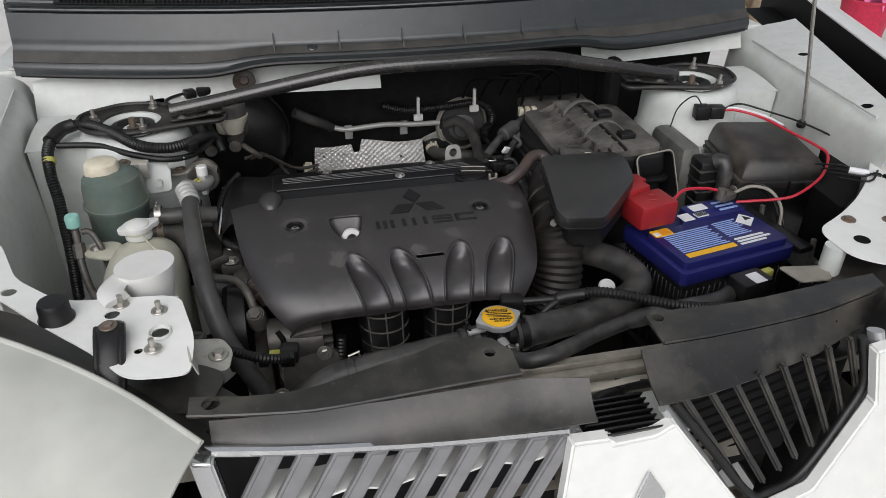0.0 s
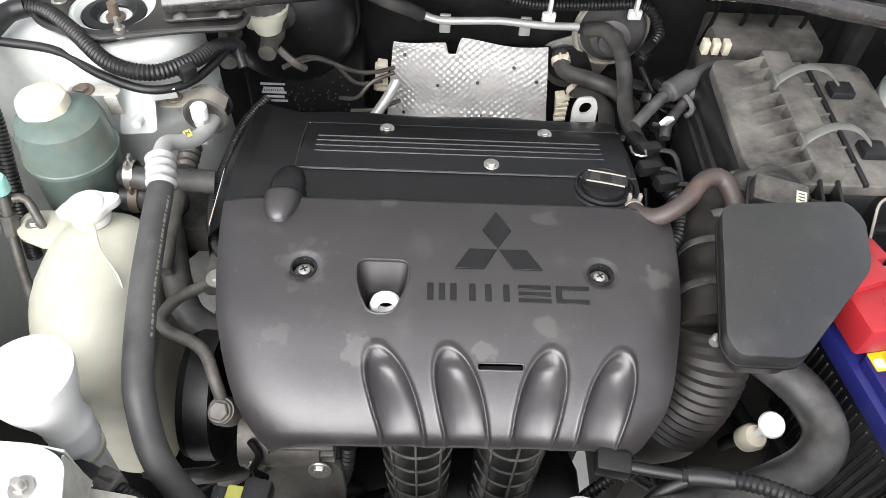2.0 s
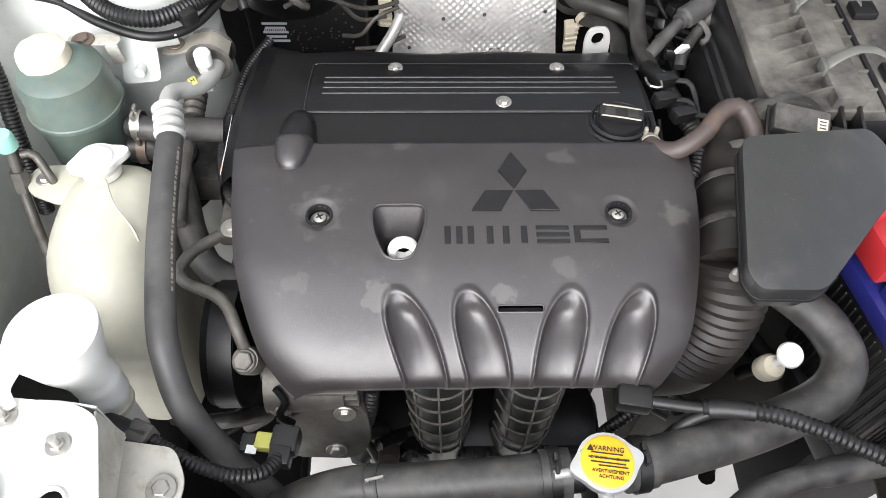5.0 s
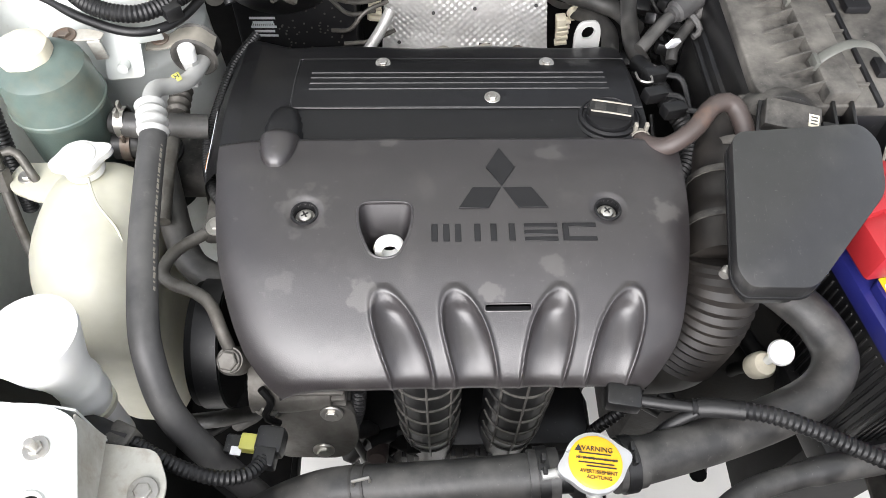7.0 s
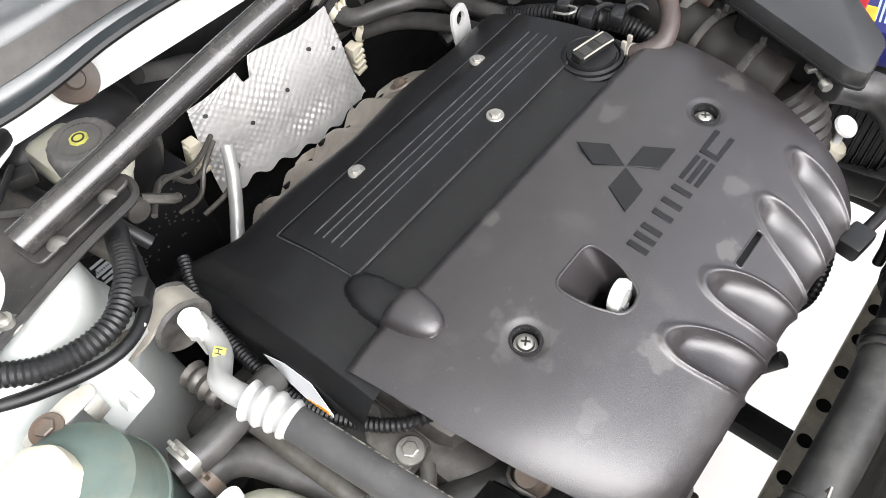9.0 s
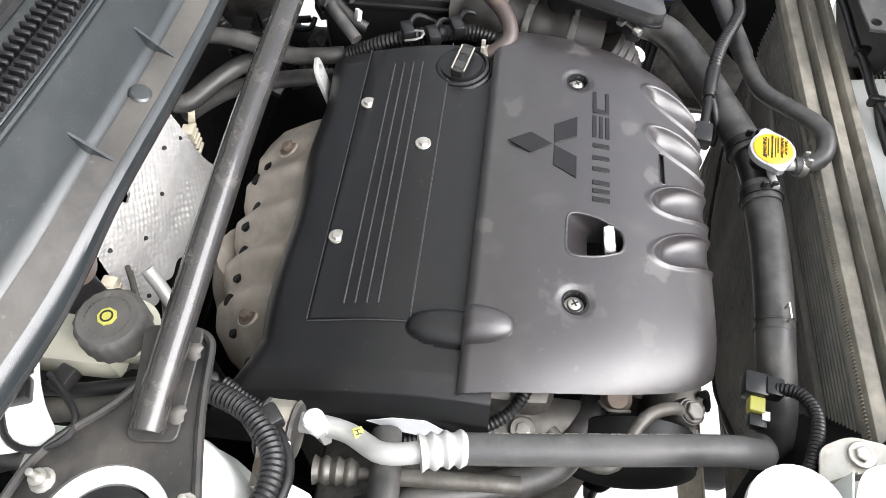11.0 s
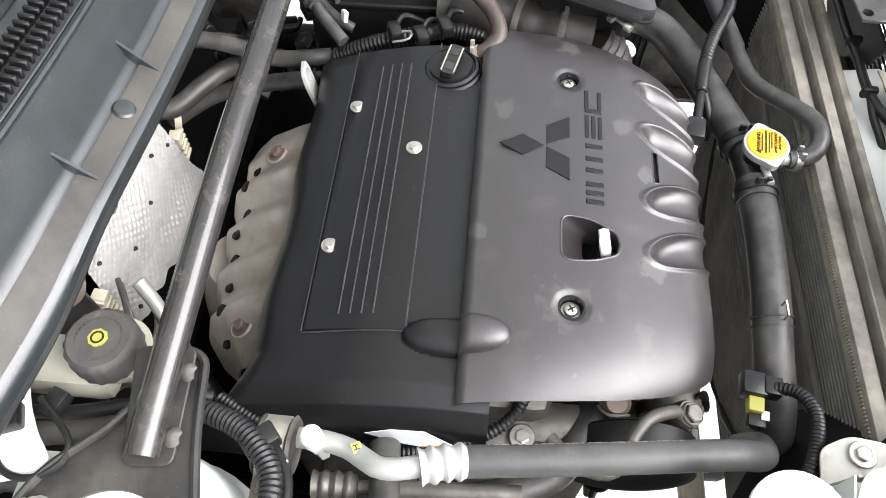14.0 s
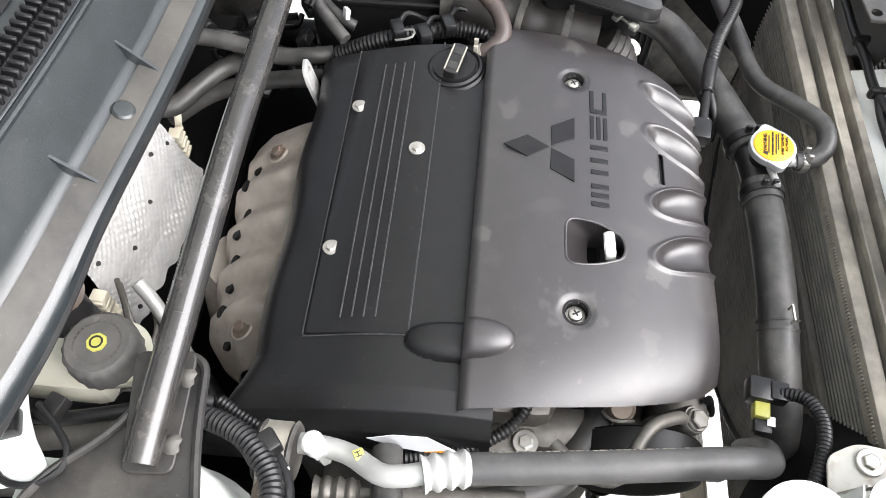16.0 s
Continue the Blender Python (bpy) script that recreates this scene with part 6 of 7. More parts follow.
part("body", merge(lathe([(0, 0.925), (0.018, 0.927), (0.022, 0.94), (0.028, 0.95), (0.031, 0.962), (0, 0.964)], (-0.074, 1.317, 0), n=32), box(0.052, 0.088, 0.04, (-0.083, 1.364, 0.936), 0.012)), MILK, bres)
part("cap", lathe([(0, 0.990), (0.0265, 0.990), (0.0298, 0.987), (0.0310, 0.982), (0.0310, 0.962), (0, 0.962)], (-0.077, 1.322, 0), n=72, wave=lambda a, z: 1 + 0.022 * math.sin(a * 18) * (z < 0.989)), CAPDUST, bres, "black ribbed screw cap")
part("symbol", lathe([(0, 0.9915), (0.0085, 0.9915), (0.0088, 0.990)], (-0.077, 1.322, 0), n=8), LIME, bres, "yellow brake symbol")
part("symbol_ring", lathe([(0.0042, 0.0), (0.0042, 0.0004), (0.0058, 0.0004), (0.0058, 0.0), (0.0042, 0.0)], (-0.077, 1.322, 0.9916), n=24), INK, bres)
for k in range(26):
    a = 2 * math.pi * k / 26
    part("print_mark", box(0.0016, 0.0034 if k % 4 else 0.0022, 0.0004, (-0.077 + 0.0195 * math.cos(a), 1.322 + 0.0195 * math.sin(a), 0.9902), 0, (0, 0, math.degrees(a))), DUSTY, bres)
for pts, r, material in (([(-0.150, 1.43, 0.945), (-0.134, 1.385, 0.95), (-0.130, 1.341, 0.95), (-0.117, 1.29, 0.948), (-0.105, 1.26, 0.94), (-0.095, 1.24, 0.92)], 0.0065, BLACK_RUBBER), ([(-0.150, 1.42, 0.915), (-0.143, 1.385, 0.92), (-0.137, 1.351, 0.92), (-0.127, 1.298, 0.92), (-0.118, 1.255, 0.915)], 0.0115, DUSTY)):
    h = thing("brake_hose", pts[0], "black rubber hose beside the brake reservoir", "hose", "brake hoses")
    part("hose", tube(pts, r, 12), material, h)
clipw = thing("wiring_clip_plate", (-0.15, 1.37, 0.96), "white sheet bracket holding two black plugs", "bracket")
part("plate", prism(rounded([(-0.128, 1.436), (-0.112, 1.392), (-0.109, 1.378), (-0.120, 1.367), (-0.139, 1.358), (-0.159, 1.345), (-0.180, 1.326), (-0.192, 1.335), (-0.200, 1.359), (-0.21, 1.42)][::-1], 0.006), 0.983, 0.986, 0.001), WHITE_SHEET, clipw)
for x, y, w in ((-0.126, 1.378, 0.026), (-0.152, 1.368, 0.022)):
    part("plug", box(w, 0.022, 0.016, (x, y, 0.994), 0.003, (0, 0, 20)), BLACK, clipw)
part("plug_tail", box(0.016, 0.024, 0.014, (-0.131, 1.347, 0.972), 0.002, (0, 0, 70)), BLACK, clipw)
part("lead", tube([(-0.130, 1.356, 0.980), (-0.150, 1.330, 0.988), (-0.167, 1.314, 0.99), (-0.183, 1.315, 0.99), (-0.196, 1.335, 0.99), (-0.190, 1.361, 0.99), (-0.16, 1.38, 0.992)], 0.003, 8), BLACK_RUBBER, clipw)

abs_box = thing("brake_control_unit", (-0.05, 1.47, 0.62), "black speckled brake control unit with white print", "control unit")
part("body", box(0.19, 0.11, 0.17, (-0.055, 1.475, 0.705), 0.008), LOGO, abs_box)
for k in range(5):
    part("print_bar", box(0.04 - 0.008 * (k % 2), 0.001, 0.004, (-0.106, 1.4185, 0.755 - 0.0085 * k), 0), PRINT, abs_box)
for k in range(12):
    part("barcode_bar", box(0.0016, 0.001, 0.006, (-0.123 + k * 0.003, 1.4184, 0.7415), 0), PRINT, abs_box)
random.seed(7)
for k in range(50):
    part("paint_speck", box(0.0025, 0.001, 0.0025, (-0.085 + random.random() * 0.115, 1.4188, 0.69 + random.random() * 0.095), 0, (0, random.random() * 90, 0)), ALU, abs_box)
pipes = [[(-0.06, 1.31, 0.87), (-0.03, 1.35, 0.86), (0.0, 1.39, 0.82), (0.03, 1.41, 0.77), (0.07, 1.43, 0.76)],
         [(-0.05, 1.33, 0.86), (-0.02, 1.36, 0.85), (0.03, 1.40, 0.80), (0.06, 1.42, 0.785), (0.09, 1.44, 0.78)],
         [(0.0, 1.42, 0.73), (0.03, 1.41, 0.74), (0.055, 1.42, 0.765), (0.09, 1.44, 0.77)],
         [(0.02, 1.40, 0.72), (0.06, 1.40, 0.725), (0.10, 1.42, 0.73)]]
for pts in pipes:
    h = thing("brake_pipe", pts[0], "thin grey metal brake pipe", "pipe", "brake pipes")
    part("pipe", tube(pts, 0.0035, 8), ALU, h)
for x, y, z, t in ((0.066, 1.462, 0.748, 8), (0.379, 1.476, 0.686, -8)):
    c = thing("pipe_clip", (x, y, z - 0.03), "ribbed white plastic pipe clip", "pipe clip", "pipe clips")
    part("block", box(0.017, 0.018, 0.058, (x, y, z), 0.002, (8, t, 0)), CREAM, c)
    for k in range(5):
        part("tooth", box(0.021, 0.012, 0.006, (x + 0.002, y - 0.006, z - 0.022 + k * 0.011), 0.001, (8, t, 0)), CREAM, c)

foil = thing("heat_shield", (0.22, 1.46, 0.66), "dimpled silver aluminium heat shield with small holes", "heat shield")


def foil_face(u, v):
    x = 0.088 + (0.252 + 0.03 * (1 - v)) * u - 0.012 * (1 - v)
    notch = 0.022 * ease(0.33, 0.36, u) * (1 - ease(0.40, 0.44, u)) * ease(0.8, 1.0, v) + 0.01 * (1 - ease(0.40, 0.42, u)) * ease(0.85, 1, v)
    y = 1.458 + 0.012 * v + 0.010 * math.sin(u * 5) * (1 - v) - 0.022 * u * (1 - u) * 4 * (1 - v) - 0.03 * max(0, 0.25 - v)
    z = 0.660 + 0.163 * v - 0.016 * u - notch + 0.004 * math.sin(u * 9 + v * 4)
    if v < 0.06:
        z += 0.006 * math.sin(u * 40)
    worn = max(0.25, 0.7 + 0.9 * noise.noise(V(x * 22, v * 3.2, 0.3)))
    row = v * 27 + 0.5 * math.sin(u * 7) + 0.3 * noise.noise(V(x * 40, v * 5, 2))
    d = 0.00075 * worn * math.sin(x * 2 * math.pi / 0.0130) * math.sin(row * math.pi) * ease(0.02, 0.2, v)
    crease = 0.004 * noise.noise(V(u * 3, v * 2.5, 1)) + 0.0008 * noise.noise(V(u * 13, v * 9, 4))
    return (x, y - d * 1.2 - crease, z + d + 0.4 * crease)


part("sheet", surface(foil_face, 220, 240), FOIL, foil)
for u, v in ((0.08, 0.8), (0.3, 0.5), (0.55, 0.55), (0.78, 0.78), (0.93, 0.65), (0.1, 0.1)):
    x, y, z = foil_face(u, v)
    part("hole", lathe([(0, 0.001), (0.003, 0.001), (0.003, -0.003)], (x, y - 0.002, z + 0.001), (0, -0.85, 0.5), 12), INK, foil)
part("rear_backing", surface(lambda u, v: (0.10 + 0.25 * u, 1.492 + 0.01 * v, 0.67 + 0.12 * v), 4, 4, 0.003), DEEP, foil)
exh = thing("exhaust_heat_shield", (0.16, 1.28, 0.70), "tan dusty pressed-steel exhaust manifold shield", "heat shield")


def exh_face(u, v):
    x = -0.008 + 0.330 * u
    arch = 0.03 * (1 - (2 * u - 1) ** 4)
    rib = 0.0065 * math.cos(u * 2 * math.pi * 5.5) * ease(0.15, 0.35, v) * (1 - ease(0.9, 1, v)) * ease(0.06, 0.2, u) * (1 - ease(0.82, 0.95, u))
    y = lerp_table([(0, 1.215), (0.3, 1.255), (0.55, 1.295), (0.75, 1.320), (0.9, 1.330), (1, 1.332)], v) + 0.4 * arch * v - 0.012 * (1 - u) + rib * 0.5
    y -= 0.055 * (1 - ease(0.0, 0.16, u)) * v ** 2
    z = lerp_table([(0, 0.835), (0.3, 0.815), (0.55, 0.79), (0.75, 0.76), (0.9, 0.72), (1, 0.66)], v) + arch * 0.5 - 0.02 * (1 - u) + rib
    return (x, y, z)


part("shell", surface(exh_face, 90, 40, 0.0015), SHIELD, exh)
for k in range(8):
    x, y, z = exh_face(0.10 + 0.105 * k, 0.63)
    part("slot", lathe([(0, 0.0010), (0.0080, 0.0008), (0.0080, -0.004)], (x, y + 0.0004, z + 0.0004), (0, 0.72, 0.7), 14), DEEP, exh)
for u, v, m in ((0.13, 0.45, RUSTY), (0.86, 0.42, RUSTY)):
    x, y, z = exh_face(u, v)
    part("bolt_dish", lathe([(0.006, -0.002), (0.014, 0.0015), (0.016, 0.0)], (x, y, z + 0.001), (0, 0.45, 0.9), 20), SHIELD, exh)
    hex_bolt("bolt", (x, y, z + 0.002), 0.0075, exh, m, (0, 0.45, 0.9), high=0.9)
part("cat_pipe", tube([(0.16, 1.31, 0.72), (0.16, 1.34, 0.62), (0.17, 1.36, 0.45)], 0.05, 20), SHIELD, exh)
egr = thing("coolant_pipe", (0.08, 1.40, 0.70), "silver metal pipe rising beside the heat shield", "pipe")
part("pipe", tube([(0.02, 1.35, 0.69), (0.05, 1.375, 0.715), (0.078, 1.40, 0.745), (0.095, 1.42, 0.77)], 0.009, 14), PIPE, egr)
part("sleeve", tube([(-0.012, 1.32, 0.665), (0.022, 1.352, 0.692)], 0.0125, 14), BLACK_RUBBER, egr)

eye = thing("lifting_eye", (0.36, 1.243, 0.80), "bare steel engine lifting eye", "lifting eye")
ring = prism(rounded([(-0.016, -0.07), (0.016, -0.07), (0.018, 0.0), (0.012, 0.016), (-0.012, 0.016), (-0.018, 0.0)], 0.010), -0.0025, 0.0025, 0.0006, 1)
eyeplate = part("plate", moved(ring, pose(0.360, 1.244, 0.872, 80, 0, 8)), PIPE, eye)
cut(eyeplate, moved(lathe([(0, -0.05), (0.009, -0.05), (0.009, 0.05), (0, 0.05)], n=20), pose(0.360, 1.244, 0.872, 80, 0, 8)))

rail = thing("heater_pipe", (0.25, 1.45, 0.85), "silver metal heater pipe along the firewall", "pipe")
part("pipe", tube([(0.125, 1.490, 0.851), (0.160, 1.485, 0.842), (0.207, 1.480, 0.846), (0.258, 1.480, 0.848), (0.326, 1.480, 0.843), (0.385, 1.485, 0.840)], 0.0062, 12), PIPE, rail)
part("rubber_end", tube([(0.131, 1.490, 0.847), (0.110, 1.480, 0.863), (0.082, 1.470, 0.880), (0.049, 1.460, 0.902)], 0.0115, 12), RUBBER, rail)
for x in (0.17, 0.30):
    part("tab", box(0.018, 0.006, 0.034, (x, 1.492, 0.832), 0.002), PIPE, rail)
HOSES = [
    ([(0.365, 1.492, 0.783), (0.371, 1.455, 0.775), (0.409, 1.420, 0.785), (0.443, 1.390, 0.789), (0.458, 1.340, 0.798)], 0.0135),
    ([(0.397, 1.480, 0.719), (0.420, 1.420, 0.751), (0.425, 1.360, 0.775), (0.410, 1.290, 0.807), (0.396, 1.240, 0.827)], 0.0125),
    ([(0.402, 1.490, 0.833), (0.424, 1.465, 0.848), (0.440, 1.425, 0.845), (0.443, 1.380, 0.838), (0.438, 1.310, 0.822), (0.434, 1.260, 0.830), (0.441, 1.230, 0.829)], 0.0120),
    ([(0.552, 1.300, 0.912), (0.528, 1.290, 0.915), (0.505, 1.275, 0.906), (0.479, 1.255, 0.900), (0.456, 1.240, 0.892), (0.421, 1.205, 0.876)], 0.0085),
    ([(0.518, 1.270, 0.898), (0.495, 1.250, 0.879), (0.471, 1.220, 0.868), (0.465, 1.200, 0.860)], 0.0075)]
for pts, r in HOSES:
    h = thing("heater_hose", pts[0], "grey-black rubber hose behind the engine", "hose", "rear hoses")
    part("hose", tube(pts, r, 14), RUBBER, h)
for at, ax, r in (((0.366, 1.478, 0.778), (0.1, -0.9, -0.5), 0.0142), ((0.398, 1.470, 0.725), (0.3, -0.8, -0.2), 0.0132)):
    c = thing("hose_clamp", at, "pale spring clamp on a heater hose", "hose clamp", "heater hose clamps")
    clamp_band(at, ax, r, 0.010, c, CREAM, "band")
valve = thing("check_valve", (0.49, 1.255, 0.89), "grey plastic check valve in a hose", "valve")
part("body", tube([(0.507, 1.275, 0.908), (0.463, 1.245, 0.898)], lambda f: 0.0150 if 0.12 < f < 0.88 else 0.011, 18, 0.003), GREY_HOSE, valve)
vx, vy, vz = (0.485, 1.258, 0.896)
part("hook", tube([(vx, vy, vz), (vx + 0.012, vy - 0.012, vz - 0.004), (vx + 0.018, vy - 0.026, vz - 0.012), (vx + 0.008, vy - 0.034, vz - 0.016)], 0.004, 8), GREY_HOSE, valve)
part("tag", box(0.016, 0.006, 0.014, (0.464, 1.21, 0.882), 0.001, (20, 20, 30)), PRINT, valve, "white paper tag")
FL = (0.383, 1.505, 0.763)
flange = thing("heater_flange", FL, "pale metal heater pipe flange on the firewall", "flange")
part("plate", moved(prism(rounded([(-0.045, 0.03), (-0.052, -0.02), (-0.01, -0.06), (0.045, -0.055), (0.075, 0.0), (0.075, 0.06), (0.02, 0.055)], 0.02), -0.002, 0.002, 0.001), Matrix.Translation(FL) @ pose(0, 0, 0, 90)), STEEL, flange)
part("grommet", moved(prism(rounded([(-0.038, 0.022), (-0.03, -0.028), (0.035, -0.05), (0.05, -0.03), (0.03, 0.02), (-0.01, 0.034)], 0.018), 0.002, 0.012, 0.003), Matrix.Translation(FL) @ pose(0, 0, 0, 90)), BLACK_RUBBER, flange, "black rubber grommet plate")
BT = (0.445, 1.508, 0.823)
boot = thing("firewall_boot", BT, "grey rubber boot in a pale ring on the firewall", "rubber boot")
part("ring", lathe([(0.056, 0.0), (0.058, 0.006), (0.063, 0.006), (0.066, 0.0)], BT, (0.1, -1, 0.1), 36), SUPPORT, boot, "pale steel ring")
part("cone", lathe([(0.056, 0.002), (0.05, 0.014), (0.036, 0.024), (0.032, 0.034), (0.022, 0.038), (0.018, 0.05), (0, 0.05)], BT, (-0.2, -1, 0.1), 32), GREY_HOSE, boot)

# cables, plugs and solenoids between firewall and air box
random.seed(11)
for k in range(16):
    x, y, z = 0.46 + 0.09 * random.random(), 1.27 + 0.16 * random.random(), 0.72 + 0.12 * random.random()
    p = thing("wiring_plug", (x, y, z), "black plastic wiring plug in the loom", "plug", "loom plugs")
    part("body", box(0.022 + 0.014 * random.random(), 0.018, 0.016, (x, y, z), 0.003, (random.random() * 60 - 30, random.random() * 60 - 30, random.random() * 180)), BLACK, p)
for k in range(12):
    x, y, z = 0.44 + 0.08 * random.random(), 1.24 + 0.2 * random.random(), 0.70 + 0.12 * random.random()
    w = thing("loom_wire", (x, y, z), "taped black wire of the engine loom", "cable", "loom wires")
    a = [(x, y, z)]
    for j in range(4):
        a.append((a[-1][0] + random.uniform(-0.01, 0.04), a[-1][1] + random.uniform(-0.05, 0.03), a[-1][2] + random.uniform(-0.035, 0.025)))
    part("wire", tube(a, random.choice((0.003, 0.0045, 0.006)), 8), BLACK_RUBBER, w)
for k in range(5):
    x, y = 0.56 + 0.045 * k, 1.38
    w = thing("brake_line", (x, y, 0.9), "thin dark brake line over the modulator", "pipe", "brake lines")
    part("pipe", tube([(x, 1.42, 0.86), (x, 1.40, 0.93), (x - 0.02, 1.39, 0.965 + 0.006 * k), (x - 0.07, 1.40, 0.97 + 0.006 * k), (x - 0.11, 1.44, 0.95), (x - 0.12, 1.48, 0.90)], 0.0032, 8), DEEP, w)
modu = thing("brake_modulator", (0.64, 1.40, 0.75), "dark brake modulator block with white plugs", "modulator")
part("block", box(0.16, 0.09, 0.13, (0.64, 1.40, 0.84), 0.008), DUSTY, modu)
for x in (0.57, 0.585, 0.60):
    part("plug", box(0.010, 0.016, 0.02, (x - 0.03, 1.35, 0.905), 0.002), CREAM, modu)
part("hood", box(0.03, 0.04, 0.30, (0.755, 1.36, 0.86), 0.01), FIREWALL, modu)
loomfw = thing("firewall_loom", (0.25, 1.49, 0.93), "black corrugated loom clipped along the firewall", "cable")
part("tube", tube([(0.249, 1.490, 0.891), (0.285, 1.490, 0.879), (0.328, 1.490, 0.874), (0.402, 1.490, 0.877), (0.468, 1.488, 0.882), (0.495, 1.480, 0.875), (0.508, 1.460, 0.853), (0.494, 1.440, 0.837), (0.473, 1.410, 0.829)], 0.0095, 12, ribs=0.0012, pitch=0.0055), BLACK_RUBBER, loomfw)
for at in ((0.333, 1.478, 0.872), (0.467, 1.476, 0.884)):
    part("clip", merge(box(0.007, 0.010, 0.05, (at[0], at[1], at[2] + 0.012), 0.002), box(0.022, 0.010, 0.016, (at[0], at[1], at[2] - 0.012), 0.003)), SNOW, loomfw, "white plastic clip")

# ---- front of the engine ----
for k, (x0, x1, b0, b1) in enumerate(((0.098, 0.183, 0.118, 0.180), (0.206, 0.288, 0.206, 0.268))):
    man = thing("intake_runner", ((x0 + x1) / 2, 0.78, 0.55), "ribbed black plastic intake runner pair", "intake runner", "intake runners")

    def run_face(u, v, x0=x0, x1=x1, b0=b0, b1=b1):
        a = math.pi * (u * 1.0)
        lo, hi = x0 + (b0 - x0) * v, x1 + (b1 - x1) * v
        x = (lo + hi) / 2 - math.cos(a) * (hi - lo) / 2
        y0 = lerp_table([(0, 0.772), (0.3, 0.762), (0.6, 0.752), (1, 0.76)], v)
        lobes = 0.006 * abs(math.cos(u * math.pi)) if 0.15 < u < 0.85 else 0.006
        return (x, y0 + 0.035 * (1 - math.sin(a)) + lobes * (1 - math.sin(a)), 0.862 - 0.26 * v)

    shellr = part("shell", surface(run_face, 28, 24, 0.003), BLACK, man)
    for j in range(7):
        v = 0.12 + 0.10 * j
        part("cross_rib", tube([V(*run_face(u / 20, v)) + V(0, -0.001, 0) for u in range(2, 19)], 0.0015, 6, soft=False), DUSTY, shellr)
    for u in (0.28, 0.5, 0.72):
        part("long_rib", tube([V(*run_face(u, v / 20)) + V(0, -0.001, 0) for v in range(1, 17)], 0.0015, 6, soft=False), DUSTY, shellr)
plenum = thing("intake_plenum", (0.2, 0.80, 0.5), "black plastic intake plenum below the runners", "intake plenum")
part("shell", box(0.30, 0.10, 0.12, (0.20, 0.815, 0.585), 0.03), BLACK, plenum)
for k in range(14):
    part("comb_rib", box(0.006, 0.012, 0.03, (0.10 + k * 0.015, 0.768, 0.615), 0.001), BLACK, plenum)

pump = thing("steering_pump", (0.0, 0.78, 0.68), "grimy cast aluminium steering pump", "pump")
part("body", merge(box(0.075, 0.07, 0.10, (0.012, 0.805, 0.765), 0.015), lathe([(0, 0.045), (0.03, 0.04), (0.034, 0), (0.034, -0.04), (0, -0.045)], (0.005, 0.79, 0.80), (1, 0, 0), 24)), ALU, pump)
part("cover_plate", moved(prism(rounded([(-0.045, -0.05), (0.03, -0.055), (0.048, -0.02), (0.045, 0.045), (0.0, 0.05), (-0.04, 0.03)], 0.018), -0.006, 0.006, 0.002), pose(0.022, 0.758, 0.745, 78)), ALU, pump, "oily cast cover")
part("banjo", lathe([(0, 0.016), (0.013, 0.016), (0.0145, 0.013), (0.0145, -0.012), (0, -0.012)], (-0.047, 0.792, 0.842), (-0.1, -0.45, 1), 24), ALU, pump)
hex_bolt("banjo_bolt", (-0.049, 0.784, 0.858), 0.010, pump, ALU, (-0.1, -0.45, 1), 1.2)
part("pressure_pipe", tube([(-0.09, 0.925, 0.872), (-0.115, 0.90, 0.876), (-0.122, 0.875, 0.879), (-0.112, 0.86, 0.881), (-0.085, 0.847, 0.883), (-0.067, 0.832, 0.884), (-0.055, 0.808, 0.876), (-0.050, 0.798, 0.858)], 0.0065, 12), ALU, pump, "grey metal pressure pipe")
for x, z in ((-0.02, 0.80), (0.045, 0.79), (0.03, 0.72), (-0.025, 0.73)):
    hex_bolt("bolt", (x, 0.752 + (0.8 - z) * -0.2 + 0.005, z), 0.007, pump, STEEL, (0, -1, 0.25))
part("spring_clip", tube([(-0.02, 0.765, 0.835), (-0.012, 0.757, 0.82), (-0.02, 0.75, 0.80), (-0.008, 0.748, 0.785)], 0.004, 8), DEEP, pump)
part("inlet", lathe([(0, 0.014), (0.010, 0.014), (0.0135, 0.008), (0.0135, -0.004), (0.016, -0.006), (0.016, -0.012), (0.012, -0.014), (0.012, -0.03)], (-0.043, 0.858, 0.855), (-0.35, 0.1, 0.9), 24), RUSTY, pump, "brown inlet fitting")
part("inlet_clip", tube([(-0.056, 0.846, 0.858), (-0.060, 0.856, 0.865), (-0.058, 0.870, 0.862), (-0.048, 0.876, 0.856)], 0.0016, 6), STEEL, pump)
for z in (0.84, 0.825, 0.81):
    part("fin", box(0.06, 0.03, 0.006, (0.03, 0.778, z - 0.02), 0.002), ALU, pump)
pulley = thing("drive_pulley", (-0.085, 0.83, 0.72), "black steel drive pulley with a ribbed belt", "pulley")
part("wheel", lathe([(0, 0.012), (0.05, 0.012), (0.058, 0.018), (0.066, 0.018), (0.068, 0.010), (0.064, 0.006), (0.064, -0.012), (0.068, -0.016), (0.02, -0.018), (0, -0.018)], (-0.078, 0.835, 0.798), (-1, 0, 0), 40), DEEP, pulley)
part("belt", lathe([(0.0655, 0.010), (0.0695, 0.010), (0.0695, -0.014), (0.0655, -0.014)], (-0.078, 0.835, 0.798), (-1, 0, 0), 48), BLACK_RUBBER, pulley)
belt2 = thing("crank_pulley", (-0.085, 0.99, 0.5), "black crank pulley low in the bay", "pulley")
part("wheel", lathe([(0, 0.02), (0.06, 0.02), (0.085, 0.015), (0.085, -0.02), (0, -0.02)], (-0.075, 1.0, 0.50), (-1, 0, 0), 36), DEEP, belt2)
side_eng = thing("timing_cover", (-0.06, 1.05, 0.6), "grimy aluminium timing cover at the engine's end", "timing cover")
